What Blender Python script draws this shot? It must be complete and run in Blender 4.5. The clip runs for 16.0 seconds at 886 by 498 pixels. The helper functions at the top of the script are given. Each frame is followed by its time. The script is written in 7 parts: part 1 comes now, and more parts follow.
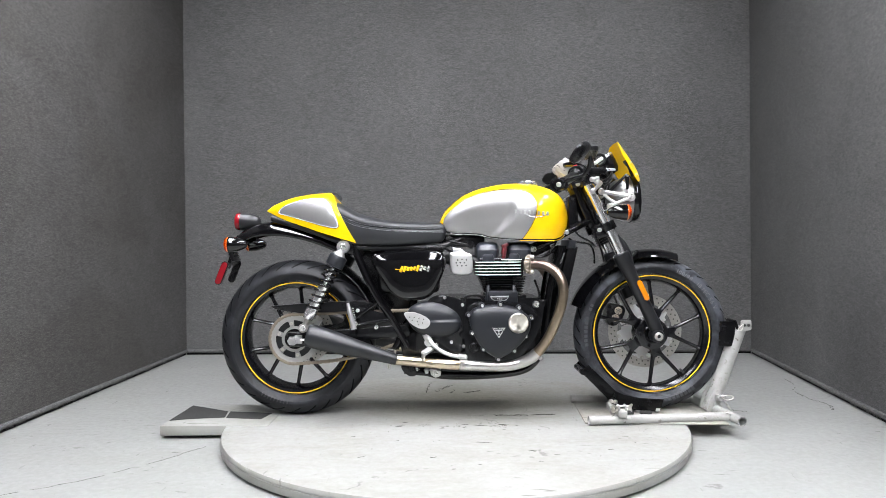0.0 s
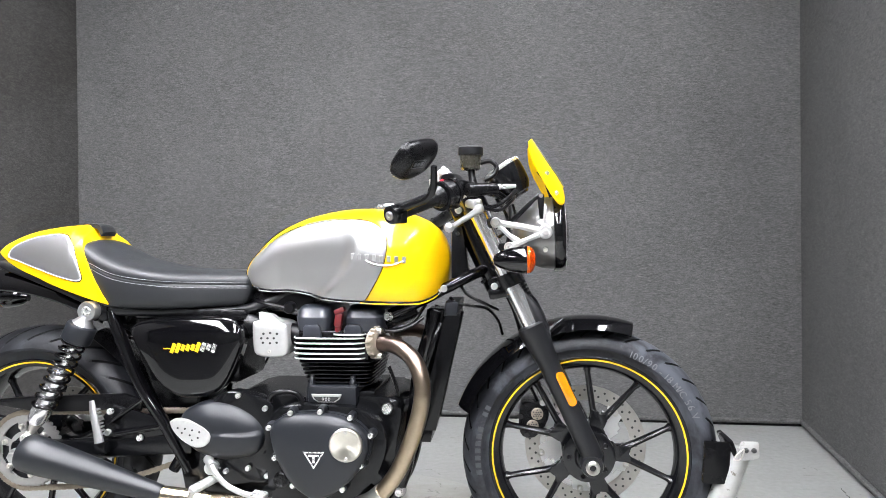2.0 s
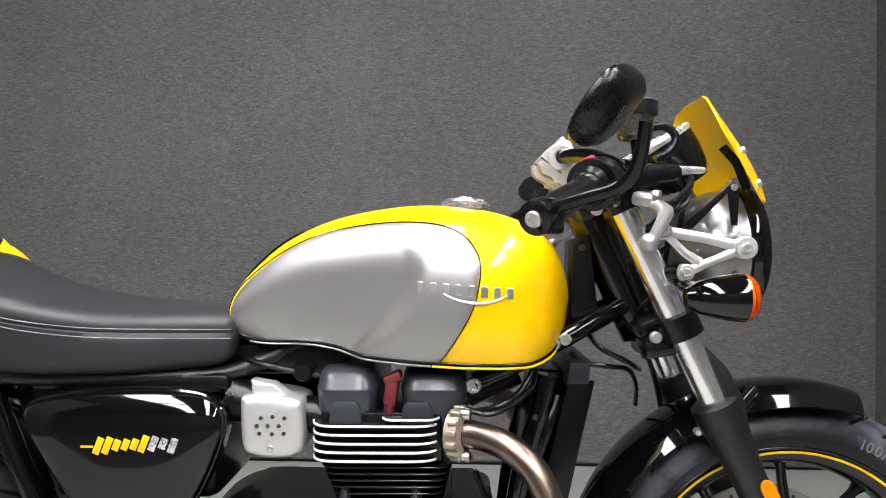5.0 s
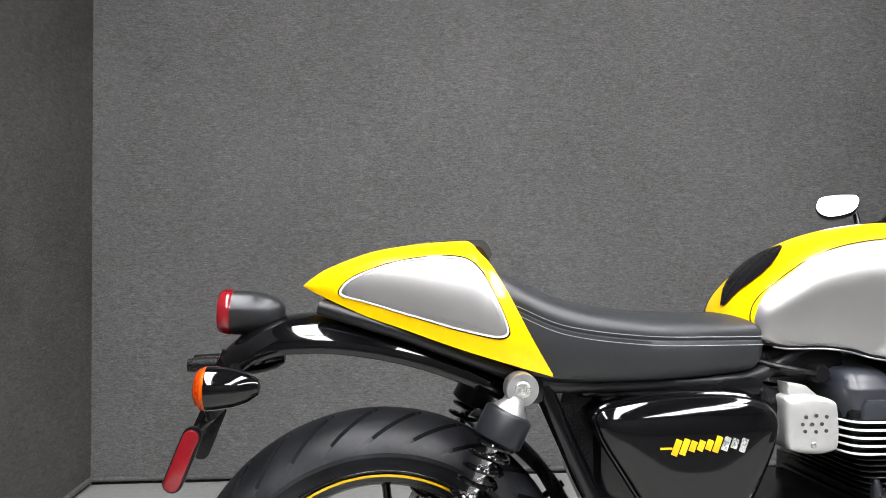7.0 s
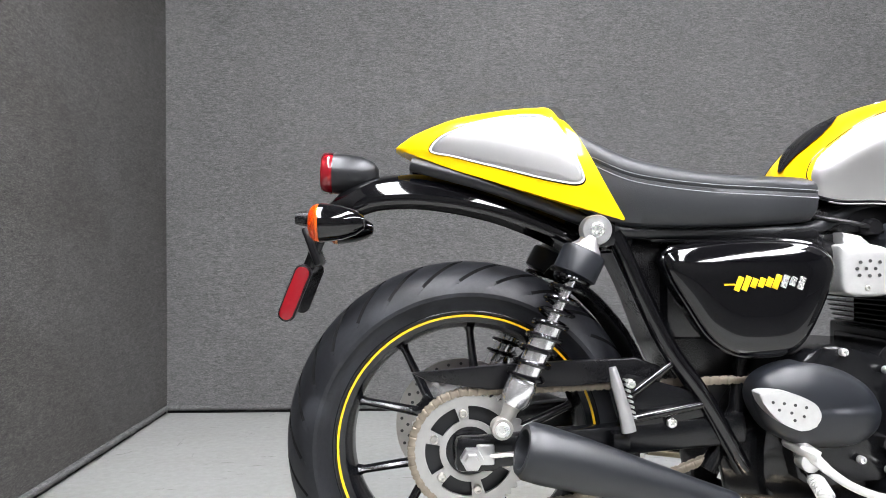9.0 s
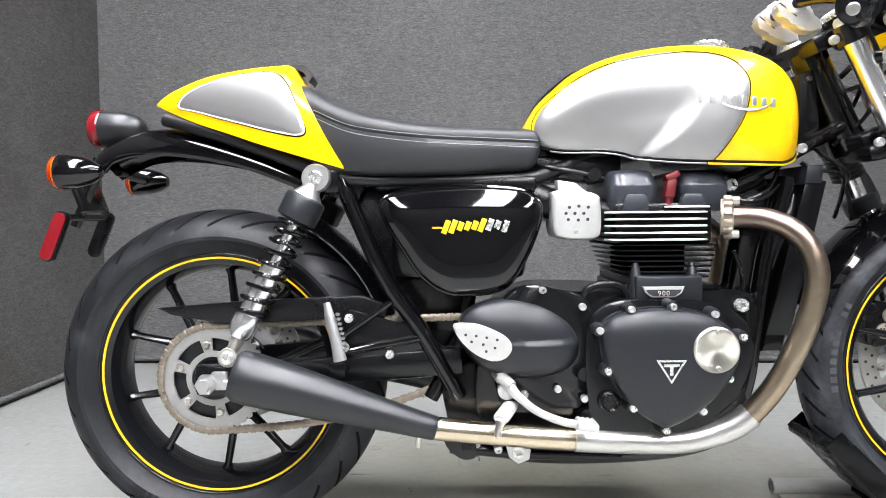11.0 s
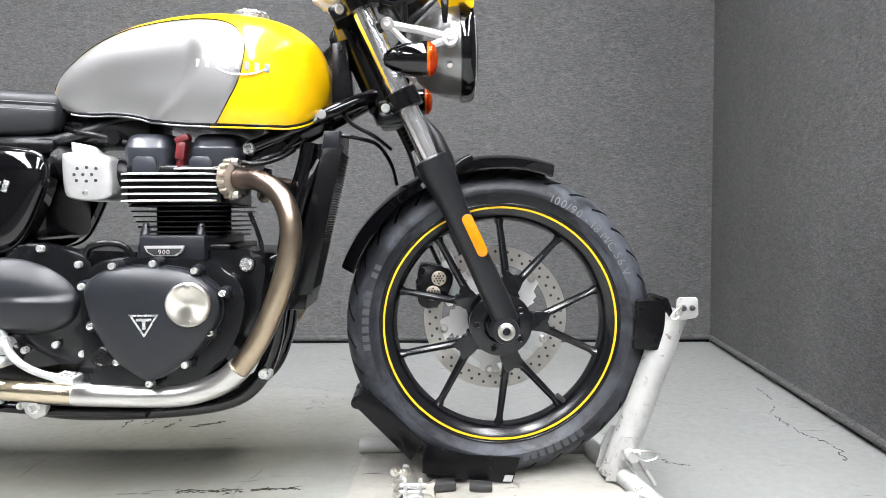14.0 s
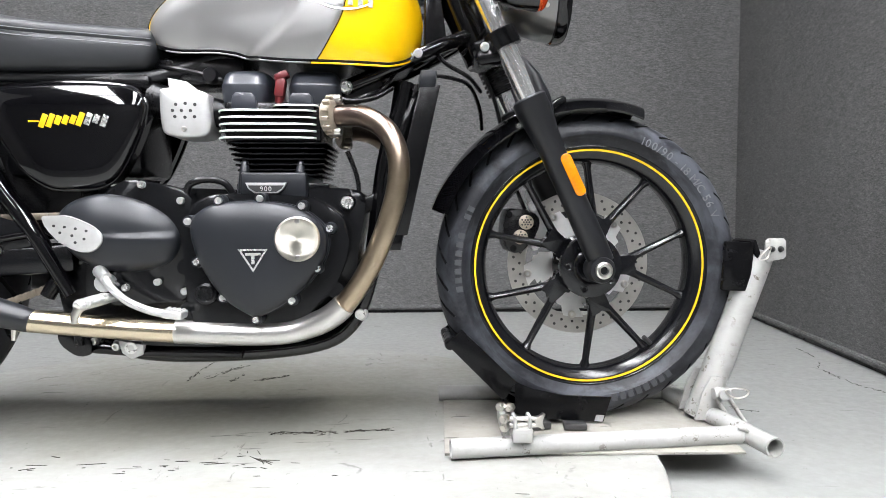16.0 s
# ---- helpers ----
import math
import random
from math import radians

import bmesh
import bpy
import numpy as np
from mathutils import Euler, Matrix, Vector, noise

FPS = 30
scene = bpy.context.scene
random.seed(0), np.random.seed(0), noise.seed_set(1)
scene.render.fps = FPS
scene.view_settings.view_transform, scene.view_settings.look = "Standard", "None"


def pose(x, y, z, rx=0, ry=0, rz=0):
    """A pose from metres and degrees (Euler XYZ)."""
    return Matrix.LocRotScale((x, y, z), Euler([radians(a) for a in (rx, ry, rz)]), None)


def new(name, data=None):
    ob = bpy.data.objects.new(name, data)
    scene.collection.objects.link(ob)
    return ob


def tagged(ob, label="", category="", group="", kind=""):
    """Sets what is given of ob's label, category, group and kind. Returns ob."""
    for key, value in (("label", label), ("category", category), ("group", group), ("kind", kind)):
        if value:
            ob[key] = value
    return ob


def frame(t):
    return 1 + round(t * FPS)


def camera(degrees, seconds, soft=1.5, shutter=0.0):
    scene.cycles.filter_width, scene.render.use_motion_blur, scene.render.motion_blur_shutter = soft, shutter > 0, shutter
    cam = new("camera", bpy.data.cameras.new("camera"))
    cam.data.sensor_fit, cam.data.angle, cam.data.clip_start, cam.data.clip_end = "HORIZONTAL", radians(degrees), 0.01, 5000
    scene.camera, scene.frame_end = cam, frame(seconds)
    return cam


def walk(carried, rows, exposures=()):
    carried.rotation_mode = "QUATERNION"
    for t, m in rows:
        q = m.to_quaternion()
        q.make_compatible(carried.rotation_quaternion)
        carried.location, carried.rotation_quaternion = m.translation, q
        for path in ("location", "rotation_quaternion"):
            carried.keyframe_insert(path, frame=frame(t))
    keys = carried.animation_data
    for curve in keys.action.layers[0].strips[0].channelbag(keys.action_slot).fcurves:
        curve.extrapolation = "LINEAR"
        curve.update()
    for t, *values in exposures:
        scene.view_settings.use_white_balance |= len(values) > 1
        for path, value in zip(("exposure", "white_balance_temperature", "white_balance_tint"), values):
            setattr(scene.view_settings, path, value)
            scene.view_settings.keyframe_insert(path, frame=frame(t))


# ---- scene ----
cam = camera(65.8, 16.0, soft=0.9)
SPAN, EYE, TILT, LEAN, TURN = 5.8, 0.745, -0.4, 0.5, 0.0
ROWS = [
    (0.0, 0.0004, -0.0001, 0.0001, 0.05, -0.01, 0.01),
    (0.5, 0.0027, 0.0156, 0.0006, 0.07, 0.02, 0.01),
    (1.0, 0.0337, 0.0708, 0.0041, 0.76, 0.12, 0.04),
    (1.5, 0.0736, 0.1282, 0.0134, 2.50, -0.10, 0.10),
    (2.0, 0.1169, 0.1871, 0.0286, 6.14, -0.02, -0.01),
    (2.5, 0.1596, 0.2437, 0.0343, 10.93, 0.21, -0.14),
    (3.0, 0.1795, 0.2845, 0.0430, 17.55, -0.62, 0.20),
    (5.5, 0.0138, 0.3001, 0.0335, -3.19, 0.11, -0.45),
    (6.0, -0.0284, 0.2984, 0.0340, -5.42, 0.38, -0.36),
    (6.5, -0.0748, 0.2957, 0.0338, -6.02, 0.90, -0.36),
    (7.0, -0.1066, 0.2944, 0.0328, -6.06, 1.37, -0.28),
    (7.5, -0.1251, 0.2923, 0.0295, -5.72, 1.64, -0.25),
    (8.0, -0.1261, 0.2867, 0.0157, -5.14, 1.64, -0.14),
    (10.5, -0.0668, 0.2607, -0.0164, -0.15, -1.47, -0.09),
    (11.0, -0.0288, 0.2554, -0.0135, 0.07, -1.87, -0.01),
    (11.5, 0.0107, 0.2536, -0.0131, 0.34, -1.98, -0.02),
    (12.0, 0.0464, 0.2536, -0.0133, 0.29, -2.38, -0.03),
    (12.5, 0.0747, 0.2520, -0.0143, -0.33, -2.31, -0.03),
    (13.0, 0.1027, 0.2477, -0.0164, -0.90, -2.05, 0.00),
    (13.5, 0.1173, 0.2468, -0.0180, -1.35, -2.36, -0.14),
    (14.0, 0.1186, 0.2455, -0.0239, -2.03, -2.27, -0.26),
    (14.5, 0.1177, 0.2430, -0.0355, -2.49, -2.10, -0.24),
    (15.0, 0.1147, 0.2385, -0.0420, -2.94, -2.20, -0.28),
    (15.5, 0.1092, 0.2377, -0.0440, -3.35, -2.59, -0.27),
    (16.0, 0.0796, 0.2463, -0.0407, -3.76, -3.10, -0.30),
]
EXPOSURES = [(0.0, 0.05, 6500, 10), (1.0, 0.19, 6500, 10), (2.0, 0.45, 6500, 10), (3.0, 0.45, 6600, 10), (5.5, -0.24, 6850, 10), (7.0, 0.04, 6750, 9), (8.0, 0.29, 6600, 10), (10.5, 0.57, 6550, 10), (12.0, 0.29, 6550, 9), (12.6, 0.30, 6550, 9), (13.5, 0.59, 6550, 9), (14.5, 0.46, 6550, 9), (16.0, 0.32, 6550, 9)]
walk(cam, [(t, pose(-0.13, -2.84, EYE, TILT, LEAN, TURN) @ pose(SPAN * x, SPAN * y, SPAN * z, 90 + pitch, roll, yaw)) for t, x, y, z, yaw, pitch, roll in ROWS], EXPOSURES)


# ---------------------------------------------------------------- light
world = bpy.data.worlds.new("world")
scene.world = world
world.use_nodes = True
world.node_tree.nodes["Background"].inputs[0].default_value = (0.6, 0.65, 0.7, 1)
world.node_tree.nodes["Background"].inputs[1].default_value = 0.05
LAMP_POWER = 34.5
scene.view_settings.exposure = 0.0


# ---------------------------------------------------------------- materials
class Nodes:
    """A small wrapper to write node materials."""

    def __init__(self, name):
        self.mat = bpy.data.materials.new(name)
        self.mat.use_nodes = True
        self.tree = self.mat.node_tree
        self.shader = self.tree.nodes["Principled BSDF"]
        self.place = self.add("ShaderNodeTexCoord").outputs["Object"]

    def add(self, kind, **values):
        node = self.tree.nodes.new(kind)
        for key, value in values.items():
            node.inputs[key.replace("_", " ")].default_value = value
        return node

    def link(self, a, b):
        self.tree.links.new(a, b)

    def stretched(self, scale, turn=(0, 0, 0)):
        m = self.add("ShaderNodeMapping")
        m.inputs["Scale"].default_value = scale
        m.inputs["Rotation"].default_value = turn
        self.link(self.place, m.inputs["Vector"])
        return m.outputs["Vector"]

    def noise(self, scale, detail=4.0, rough=0.6, vector=None, distortion=0.0):
        n = self.add("ShaderNodeTexNoise", Scale=scale, Detail=detail, Roughness=rough, Distortion=distortion)
        self.link(vector or self.place, n.inputs["Vector"])
        return n.outputs["Fac"]

    def ramp(self, fac, *stops):
        r = self.add("ShaderNodeValToRGB")
        while len(r.color_ramp.elements) < len(stops):
            r.color_ramp.elements.new(0.5)
        for e, (at, c) in zip(r.color_ramp.elements, stops):
            e.position = at
            e.color = (*c, 1) if isinstance(c, tuple) else (c, c, c, 1)
        self.link(fac, r.inputs["Fac"])
        return r.outputs["Color"]

    def mix(self, fac, a, b, mode="MIX"):
        m = self.tree.nodes.new("ShaderNodeMix")
        m.data_type, m.blend_type = "RGBA", mode
        for socket, value in ((m.inputs[0], fac), (m.inputs[6], a), (m.inputs[7], b)):
            if isinstance(value, bpy.types.NodeSocket):
                self.link(value, socket)
            elif isinstance(value, tuple):
                socket.default_value = (*value, 1)
            else:
                socket.default_value = value
        return m.outputs[2]

    def math(self, op, a, b=0.0):
        m = self.tree.nodes.new("ShaderNodeMath")
        m.operation = op
        for socket, value in zip(m.inputs, (a, b)):
            if isinstance(value, bpy.types.NodeSocket):
                self.link(value, socket)
            else:
                socket.default_value = value
        return m.outputs[0]

    def set(self, key, value):
        socket = self.shader.inputs[key]
        if isinstance(value, bpy.types.NodeSocket):
            self.link(value, socket)
        elif isinstance(value, tuple):
            socket.default_value = (*value, 1) if len(value) == 3 else value
        else:
            socket.default_value = value
        return self

    def bump(self, height, strength, distance):
        b = self.add("ShaderNodeBump", Strength=strength, Distance=distance)
        self.link(height, b.inputs["Height"])
        self.link(b.outputs["Normal"], self.shader.inputs["Normal"])
        return self


def surface(name, colour, rough, metal=0.0, vary=0.12, grain=180.0, rough_vary=0.08, bump=0.0, coat=0.0, patch=7.0, spec=0.5):
    """A material with its colour and gloss varied at two scales."""
    n = Nodes(name)
    big, small = n.noise(patch, 3.0), n.noise(grain, 5.0)
    both = n.math("ADD", n.math("MULTIPLY", big, 0.6), n.math("MULTIPLY", small, 0.4))
    low, high = tuple(c * (1 - vary) for c in colour), tuple(min(1.0, c * (1 + vary)) for c in colour)
    n.set("Base Color", n.ramp(both, (0.3, low), (0.7, high)))
    n.set("Roughness", n.ramp(both, (0.3, max(0.0, rough - rough_vary)), (0.7, min(1.0, rough + rough_vary))))
    n.set("Metallic", metal).set("Specular IOR Level", spec)
    if bump:
        n.bump(small, bump, 0.001)
    if coat:
        n.set("Coat Weight", coat).set("Coat Roughness", 0.03)
    return n.mat


def fabric_material(name, blotch_at=None, soil_dim=0.0):
    """Heathered grey acoustic cloth: short lighter and darker threads."""
    n = Nodes(name)
    weft = n.noise(1.0, 6.0, 0.72, n.stretched((85, 85, 430)))
    warp = n.noise(1.0, 5.0, 0.7, n.stretched((420, 420, 130)))
    patch = n.noise(1.6, 3.0, 0.5)
    stain = n.noise(5.0, 4.0, 0.6, n.stretched((1, 1, 0.5)))
    slub = n.noise(1.0, 5.0, 0.65, n.stretched((36, 36, 190)))
    thread = n.math("ADD", n.math("ADD", n.math("MULTIPLY", weft, 0.50), n.math("MULTIPLY", warp, 0.26)), n.math("MULTIPLY", slub, 0.24))
    cloth = n.ramp(thread, (0.38, (0.048, 0.048, 0.0482)), (0.5, (0.096, 0.096, 0.095)), (0.62, (0.170, 0.170, 0.167)))
    tone = n.ramp(n.math("ADD", n.math("MULTIPLY", patch, 0.7), n.math("MULTIPLY", stain, 0.3)), (0.3, 0.82), (0.7, 1.03))
    colour = n.mix(1.0, cloth, tone, "MULTIPLY")
    mottle = n.noise(1.0, 6.0, 0.75, n.stretched((26, 26, 74)))
    colour = n.mix(1.0, colour, n.ramp(mottle, (0.36, 0.88), (0.64, 1.12)), "MULTIPLY")
    if soil_dim:
        # brownish handling dirt in broad uneven patches, with this wall's weaker light painted in
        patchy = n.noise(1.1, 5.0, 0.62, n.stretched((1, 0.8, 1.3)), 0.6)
        colour = n.mix(n.ramp(patchy, (0.30, soil_dim * 0.45), (0.62, soil_dim)), colour, n.mix(1.0, colour, (0.50, 0.47, 0.43), "MULTIPLY"))
    if blotch_at:
        # a blackish blotch with a ragged edge
        away = n.add("ShaderNodeVectorMath")
        away.operation = "DISTANCE"
        n.link(n.place, away.inputs[0])
        away.inputs[1].default_value = blotch_at
        ragged = n.math("ADD", away.outputs["Value"], n.math("MULTIPLY", n.noise(4.0, 4.0), 0.25))
        colour = n.mix(n.ramp(ragged, (0.26, 0.34), (0.60, 0.0)), colour, (0.012, 0.011, 0.012))
    n.set("Base Color", colour)
    n.set("Roughness", 0.95).set("Specular IOR Level", 0.15)
    n.bump(thread, 0.4, 0.002)
    return n.mat


def floor_material(name, base, dirt, amount=0.5, low=0.44, high=0.72, grime_shade=None):
    """Grey floor paint with cloudy dirt, short dark scuffs, chips and a few hairline cracks."""
    n = Nodes(name)
    cloud = n.noise(1.3, 6.0, 0.62)
    fine = n.noise(42.0, 6.0, 0.65)
    grime = n.noise(2.6, 7.0, 0.7, n.stretched((1.0, 2.2, 1.0)), 0.4)
    scuff = n.noise(1.0, 5.0, 0.6, n.stretched((7.0, 46.0, 10.0), (0, 0, 0.06)), 0.3)
    scrape = n.noise(1.0, 4.0, 0.6, n.stretched((38.0, 9.0, 10.0), (0, 0, 0.9)), 0.5)
    speck = n.noise(60.0, 3.0, 0.55)
    zone = n.ramp(n.noise(1.9, 3.0, 0.6), (0.42, 0.0), (0.56, 1.0))
    paint = n.ramp(cloud, (0.3, tuple(c * 0.9 for c in base)), (0.7, base))
    worn = n.mix(n.ramp(grime, (low, 0.0), (high, amount)), paint, dirt)
    if grime_shade:
        # ragged stain of oil and dirt, with shade under the machine painted in
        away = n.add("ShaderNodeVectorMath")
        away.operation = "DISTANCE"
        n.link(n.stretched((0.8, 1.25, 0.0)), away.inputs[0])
        away.inputs[1].default_value = grime_shade
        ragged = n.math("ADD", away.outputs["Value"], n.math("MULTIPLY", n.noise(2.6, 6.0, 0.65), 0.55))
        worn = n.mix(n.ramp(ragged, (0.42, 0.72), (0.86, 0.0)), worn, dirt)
    dark = tuple(c * 0.22 for c in dirt)
    worn = n.mix(n.math("MULTIPLY", n.ramp(scuff, (0.655, 0.0), (0.69, 0.85)), zone), worn, dark)
    worn = n.mix(n.math("MULTIPLY", n.ramp(scrape, (0.68, 0.0), (0.72, 0.6)), zone), worn, dark)
    marks = n.mix(n.ramp(speck, (0.70, 0.0), (0.74, 0.6)), worn, tuple(c * 0.4 for c in dirt))
    crack = n.add("ShaderNodeTexVoronoi", Scale=0.8)
    crack.feature = "DISTANCE_TO_EDGE"
    wander = n.add("ShaderNodeTexNoise", Scale=7.0, Detail=6.0)
    n.link(n.place, wander.inputs["Vector"])
    n.link(n.mix(0.22, n.place, wander.outputs["Color"]), crack.inputs["Vector"])
    gate = n.ramp(n.noise(9.0, 3.0), (0.56, 0.0), (0.6, 0.7))
    line = n.math("MULTIPLY", n.ramp(crack.outputs["Distance"], (0.0, 1.0), (0.004, 0.0)), gate)
    n.set("Base Color", n.mix(line, marks, (0.07, 0.07, 0.06)))
    n.set("Roughness", n.ramp(fine, (0.3, 0.36), (0.7, 0.55)))
    n.bump(n.math("ADD", fine, n.math("MULTIPLY", line, -1.5)), 0.12, 0.002)
    return n.mat


def chipped_paint(name, paint, rust):
    """White paint gone dull, with rubbed grime and small chips down to rusty steel."""
    n = Nodes(name)
    chip = n.noise(46.0, 6.0, 0.7)
    gate = n.ramp(n.noise(9.0, 3.0), (0.44, 0.0), (0.60, 1.0))
    grime = n.noise(13.0, 6.0, 0.68, n.stretched((1, 1, 1.6)))
    base = n.mix(n.ramp(grime, (0.48, 0.0), (0.74, 0.5)), paint, tuple(c * 0.55 for c in paint))
    hole = n.math("MULTIPLY", n.ramp(chip, (0.585, 0.0), (0.625, 0.9)), gate)
    n.set("Base Color", n.mix(hole, base, rust))
    n.set("Roughness", n.ramp(chip, (0.3, 0.36), (0.7, 0.6)))
    n.bump(n.math("SUBTRACT", n.noise(60.0, 4.0), hole), 0.25, 0.001)
    return n.mat


def turned_material(name, colour):
    """Alloy turned on a lathe: brushing runs round the middle."""
    n = Nodes(name)
    n.set("Base Color", n.ramp(n.noise(60.0), (0.3, tuple(c * 0.9 for c in colour)), (0.7, colour)))
    n.set("Metallic", 1.0).set("Roughness", 0.36).set("Anisotropic", 0.85)
    tangent = n.add("ShaderNodeTangent")
    tangent.direction_type, tangent.axis = "RADIAL", "Y"
    n.link(tangent.outputs["Tangent"], n.shader.inputs["Tangent"])
    return n.mat


def heated_material(name, straw, scorched):
    """Steel tinted by heat: purple-brown near the cylinder head, straw further down the pipe."""
    n = Nodes(name)
    split = n.add("ShaderNodeSeparateXYZ")
    n.link(n.place, split.inputs[0])
    cloud, fine = n.noise(6.0, 4.0), n.noise(40.0, 5.0)
    height = n.math("ADD", split.outputs["Z"], n.math("MULTIPLY", cloud, 0.08))
    tint = n.mix(n.ramp(height, (0.58, 0.0), (0.70, 1.0)), straw, scorched)
    n.set("Base Color", n.mix(1.0, tint, n.ramp(fine, (0.3, 0.82), (0.7, 1.0)), "MULTIPLY"))
    n.set("Metallic", 1.0).set("Roughness", n.ramp(fine, (0.3, 0.29), (0.7, 0.34)))
    return n.mat


def tyre_material(name, amount, lift):
    """Black rubber rubbed with pale bluish dust in soft smears."""
    n = Nodes(name)
    smear = n.noise(9.0, 6.0, 0.62, n.stretched((1.0, 3.0, 1.0)), 0.5)
    fine = n.noise(160.0, 4.0)
    zone = n.ramp(n.noise(4.0, 3.0), (0.36, 0.3), (0.56, 1.0))
    dust = n.math("MULTIPLY", n.ramp(smear, (0.44, 0.0), (0.66, amount)), zone)
    n.set("Base Color", n.mix(dust, n.ramp(fine, (0.3, (0.0065 * lift, 0.007 * lift, 0.0085 * lift)), (0.7, (0.0105 * lift, 0.0112 * lift, 0.0135 * lift))), (0.062, 0.067, 0.078)))
    n.set("Roughness", n.ramp(smear, (0.4, 0.4), (0.7, 0.62))).set("Specular IOR Level", 0.3)
    n.bump(fine, 0.2, 0.001)
    return n.mat


FABRIC = fabric_material("grey_cloth")
FABRIC_SOILED_DIM = fabric_material("soiled_dim_grey_cloth", None, 0.74)
FABRIC_BLOTCHED = fabric_material("blotched_grey_cloth", (1.69, 0.13, 0.27))
FLOOR = floor_material("floor_paint", (0.268, 0.274, 0.262), (0.18, 0.178, 0.14), 0.22)
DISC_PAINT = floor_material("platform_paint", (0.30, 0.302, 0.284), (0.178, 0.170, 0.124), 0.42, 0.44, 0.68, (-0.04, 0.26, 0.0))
POLISHED = surface("polished_fin_edge", (0.86, 0.86, 0.84), 0.34, metal=0.35, vary=0.04, rough_vary=0.02)
GRIP = surface("grip_tape", (0.026, 0.026, 0.025), 0.9, vary=0.5, grain=300, bump=0.5)
STAND_PAINT = chipped_paint("chipped_white_paint", (0.335, 0.335, 0.318), (0.08, 0.064, 0.045))
DARK_STEEL = surface("dark_steel", (0.03, 0.03, 0.03), 0.5, vary=0.4, grain=80, bump=0.1)
BLACK_PAD = surface("black_pad", (0.0035, 0.0035, 0.004), 0.26, vary=0.5, grain=60, rough_vary=0.1, bump=0.05, spec=0.22)
YELLOW = surface("yellow_lacquer", (0.95, 0.555, 0.002), 0.38, vary=0.03, rough_vary=0.03, coat=0.55, spec=0.15)
SILVER = surface("silver_lacquer", (0.345, 0.342, 0.337), 0.40, metal=0.78, vary=0.05, grain=900, rough_vary=0.03, coat=0.25, spec=0.25)
BLACK_GLOSS = surface("black_lacquer", (0.0022, 0.0022, 0.0027), 0.12, vary=0.2, rough_vary=0.04, coat=1.0, spec=0.05)
BLACK_SATIN = surface("black_satin_paint", (0.0038, 0.0040, 0.0047), 0.22, spec=0.38, vary=0.2, rough_vary=0.05, bump=0.02, grain=400)
BLACK_MATT = surface("black_matt_paint", (0.0085, 0.009, 0.0105), 0.38, spec=0.42, vary=0.2, rough_vary=0.06, bump=0.1, grain=500)
ENGINE_BLACK = surface("engine_powder_coat", (0.0108, 0.0122, 0.0152), 0.36, spec=0.4, vary=0.18, rough_vary=0.05, bump=0.04, grain=600)
PLASTIC = surface("black_plastic", (0.0036, 0.0036, 0.0043), 0.28, spec=0.3, vary=0.2, bump=0.05, grain=500)
CAM_BLACK = surface("cam_cover_paint", (0.024, 0.027, 0.034), 0.34, vary=0.15, rough_vary=0.05, coat=0.2)
VINYL = surface("seat_vinyl", (0.0145, 0.016, 0.0182), 0.46, vary=0.15, grain=700, bump=0.35)
CHROME = surface("chrome", (0.88, 0.88, 0.89), 0.2, metal=0.9, vary=0.04, rough_vary=0.015)
ALLOY = surface("cast_alloy", (0.58, 0.58, 0.57), 0.38, metal=0.65, vary=0.12, grain=90, rough_vary=0.03, bump=0.05)
BRIGHT_ALLOY = surface("machined_alloy", (0.8, 0.8, 0.78), 0.28, metal=0.8, vary=0.06, grain=140, rough_vary=0.03)
STEEL = surface("brushed_steel", (0.62, 0.6, 0.56), 0.29, metal=1.0, vary=0.05, grain=160, rough_vary=0.015)
HEATED = heated_material("heat_tinted_steel", (0.42, 0.34, 0.245), (0.21, 0.160, 0.138))
STRAW_STEEL = surface("straw_tinted_steel", (0.60, 0.52, 0.385), 0.24, metal=1.0, vary=0.08, grain=20, patch=9, rough_vary=0.02)
WHITE_LINE = surface("white_line", (0.78, 0.77, 0.76), 0.35, vary=0.03, coat=0.4)
SATIN_ALLOY = surface("satin_alloy", (0.5, 0.5, 0.495), 0.36, metal=0.85, vary=0.07, grain=90, rough_vary=0.03, bump=0.05)
DISC_STEEL = surface("disc_steel", (0.40, 0.385, 0.355), 0.36, metal=0.6, vary=0.16, grain=60, rough_vary=0.03)
CARRIER = surface("carrier_alloy", (0.66, 0.66, 0.65), 0.4, metal=0.4, vary=0.1, grain=60)
DARK_SILVER = surface("dark_silver_lacquer", (0.15, 0.148, 0.146), 0.34, metal=0.7, vary=0.05, grain=900, rough_vary=0.03, coat=0.6)
BOWL_SILVER = surface("headlight_bowl_lacquer", (0.21, 0.208, 0.205), 0.3, metal=0.75, vary=0.05, grain=900, rough_vary=0.03, coat=0.5)
SPROCKET_STEEL = surface("sprocket_steel", (0.40, 0.396, 0.38), 0.42, metal=0.7, vary=0.15, grain=60)
SILENCER_BLACK = surface("silencer_black", (0.0095, 0.0108, 0.013), 0.37, vary=0.15, rough_vary=0.06, bump=0.08, grain=300)
CLAMP_ALLOY = surface("bright_cast_alloy", (0.62, 0.61, 0.585), 0.32, metal=0.7, vary=0.08, grain=90, rough_vary=0.04, bump=0.04)
FLANGE_ALLOY = surface("sooty_alloy", (0.37, 0.32, 0.255), 0.42, metal=0.5, vary=0.2, grain=60)
HARD_CHROME = surface("hard_chrome", (0.93, 0.93, 0.93), 0.19, metal=0.93, vary=0.03, rough_vary=0.015)
RIM_BLACK = surface("rim_black", (0.0050, 0.0053, 0.0064), 0.2, spec=0.5, vary=0.2, rough_vary=0.05)
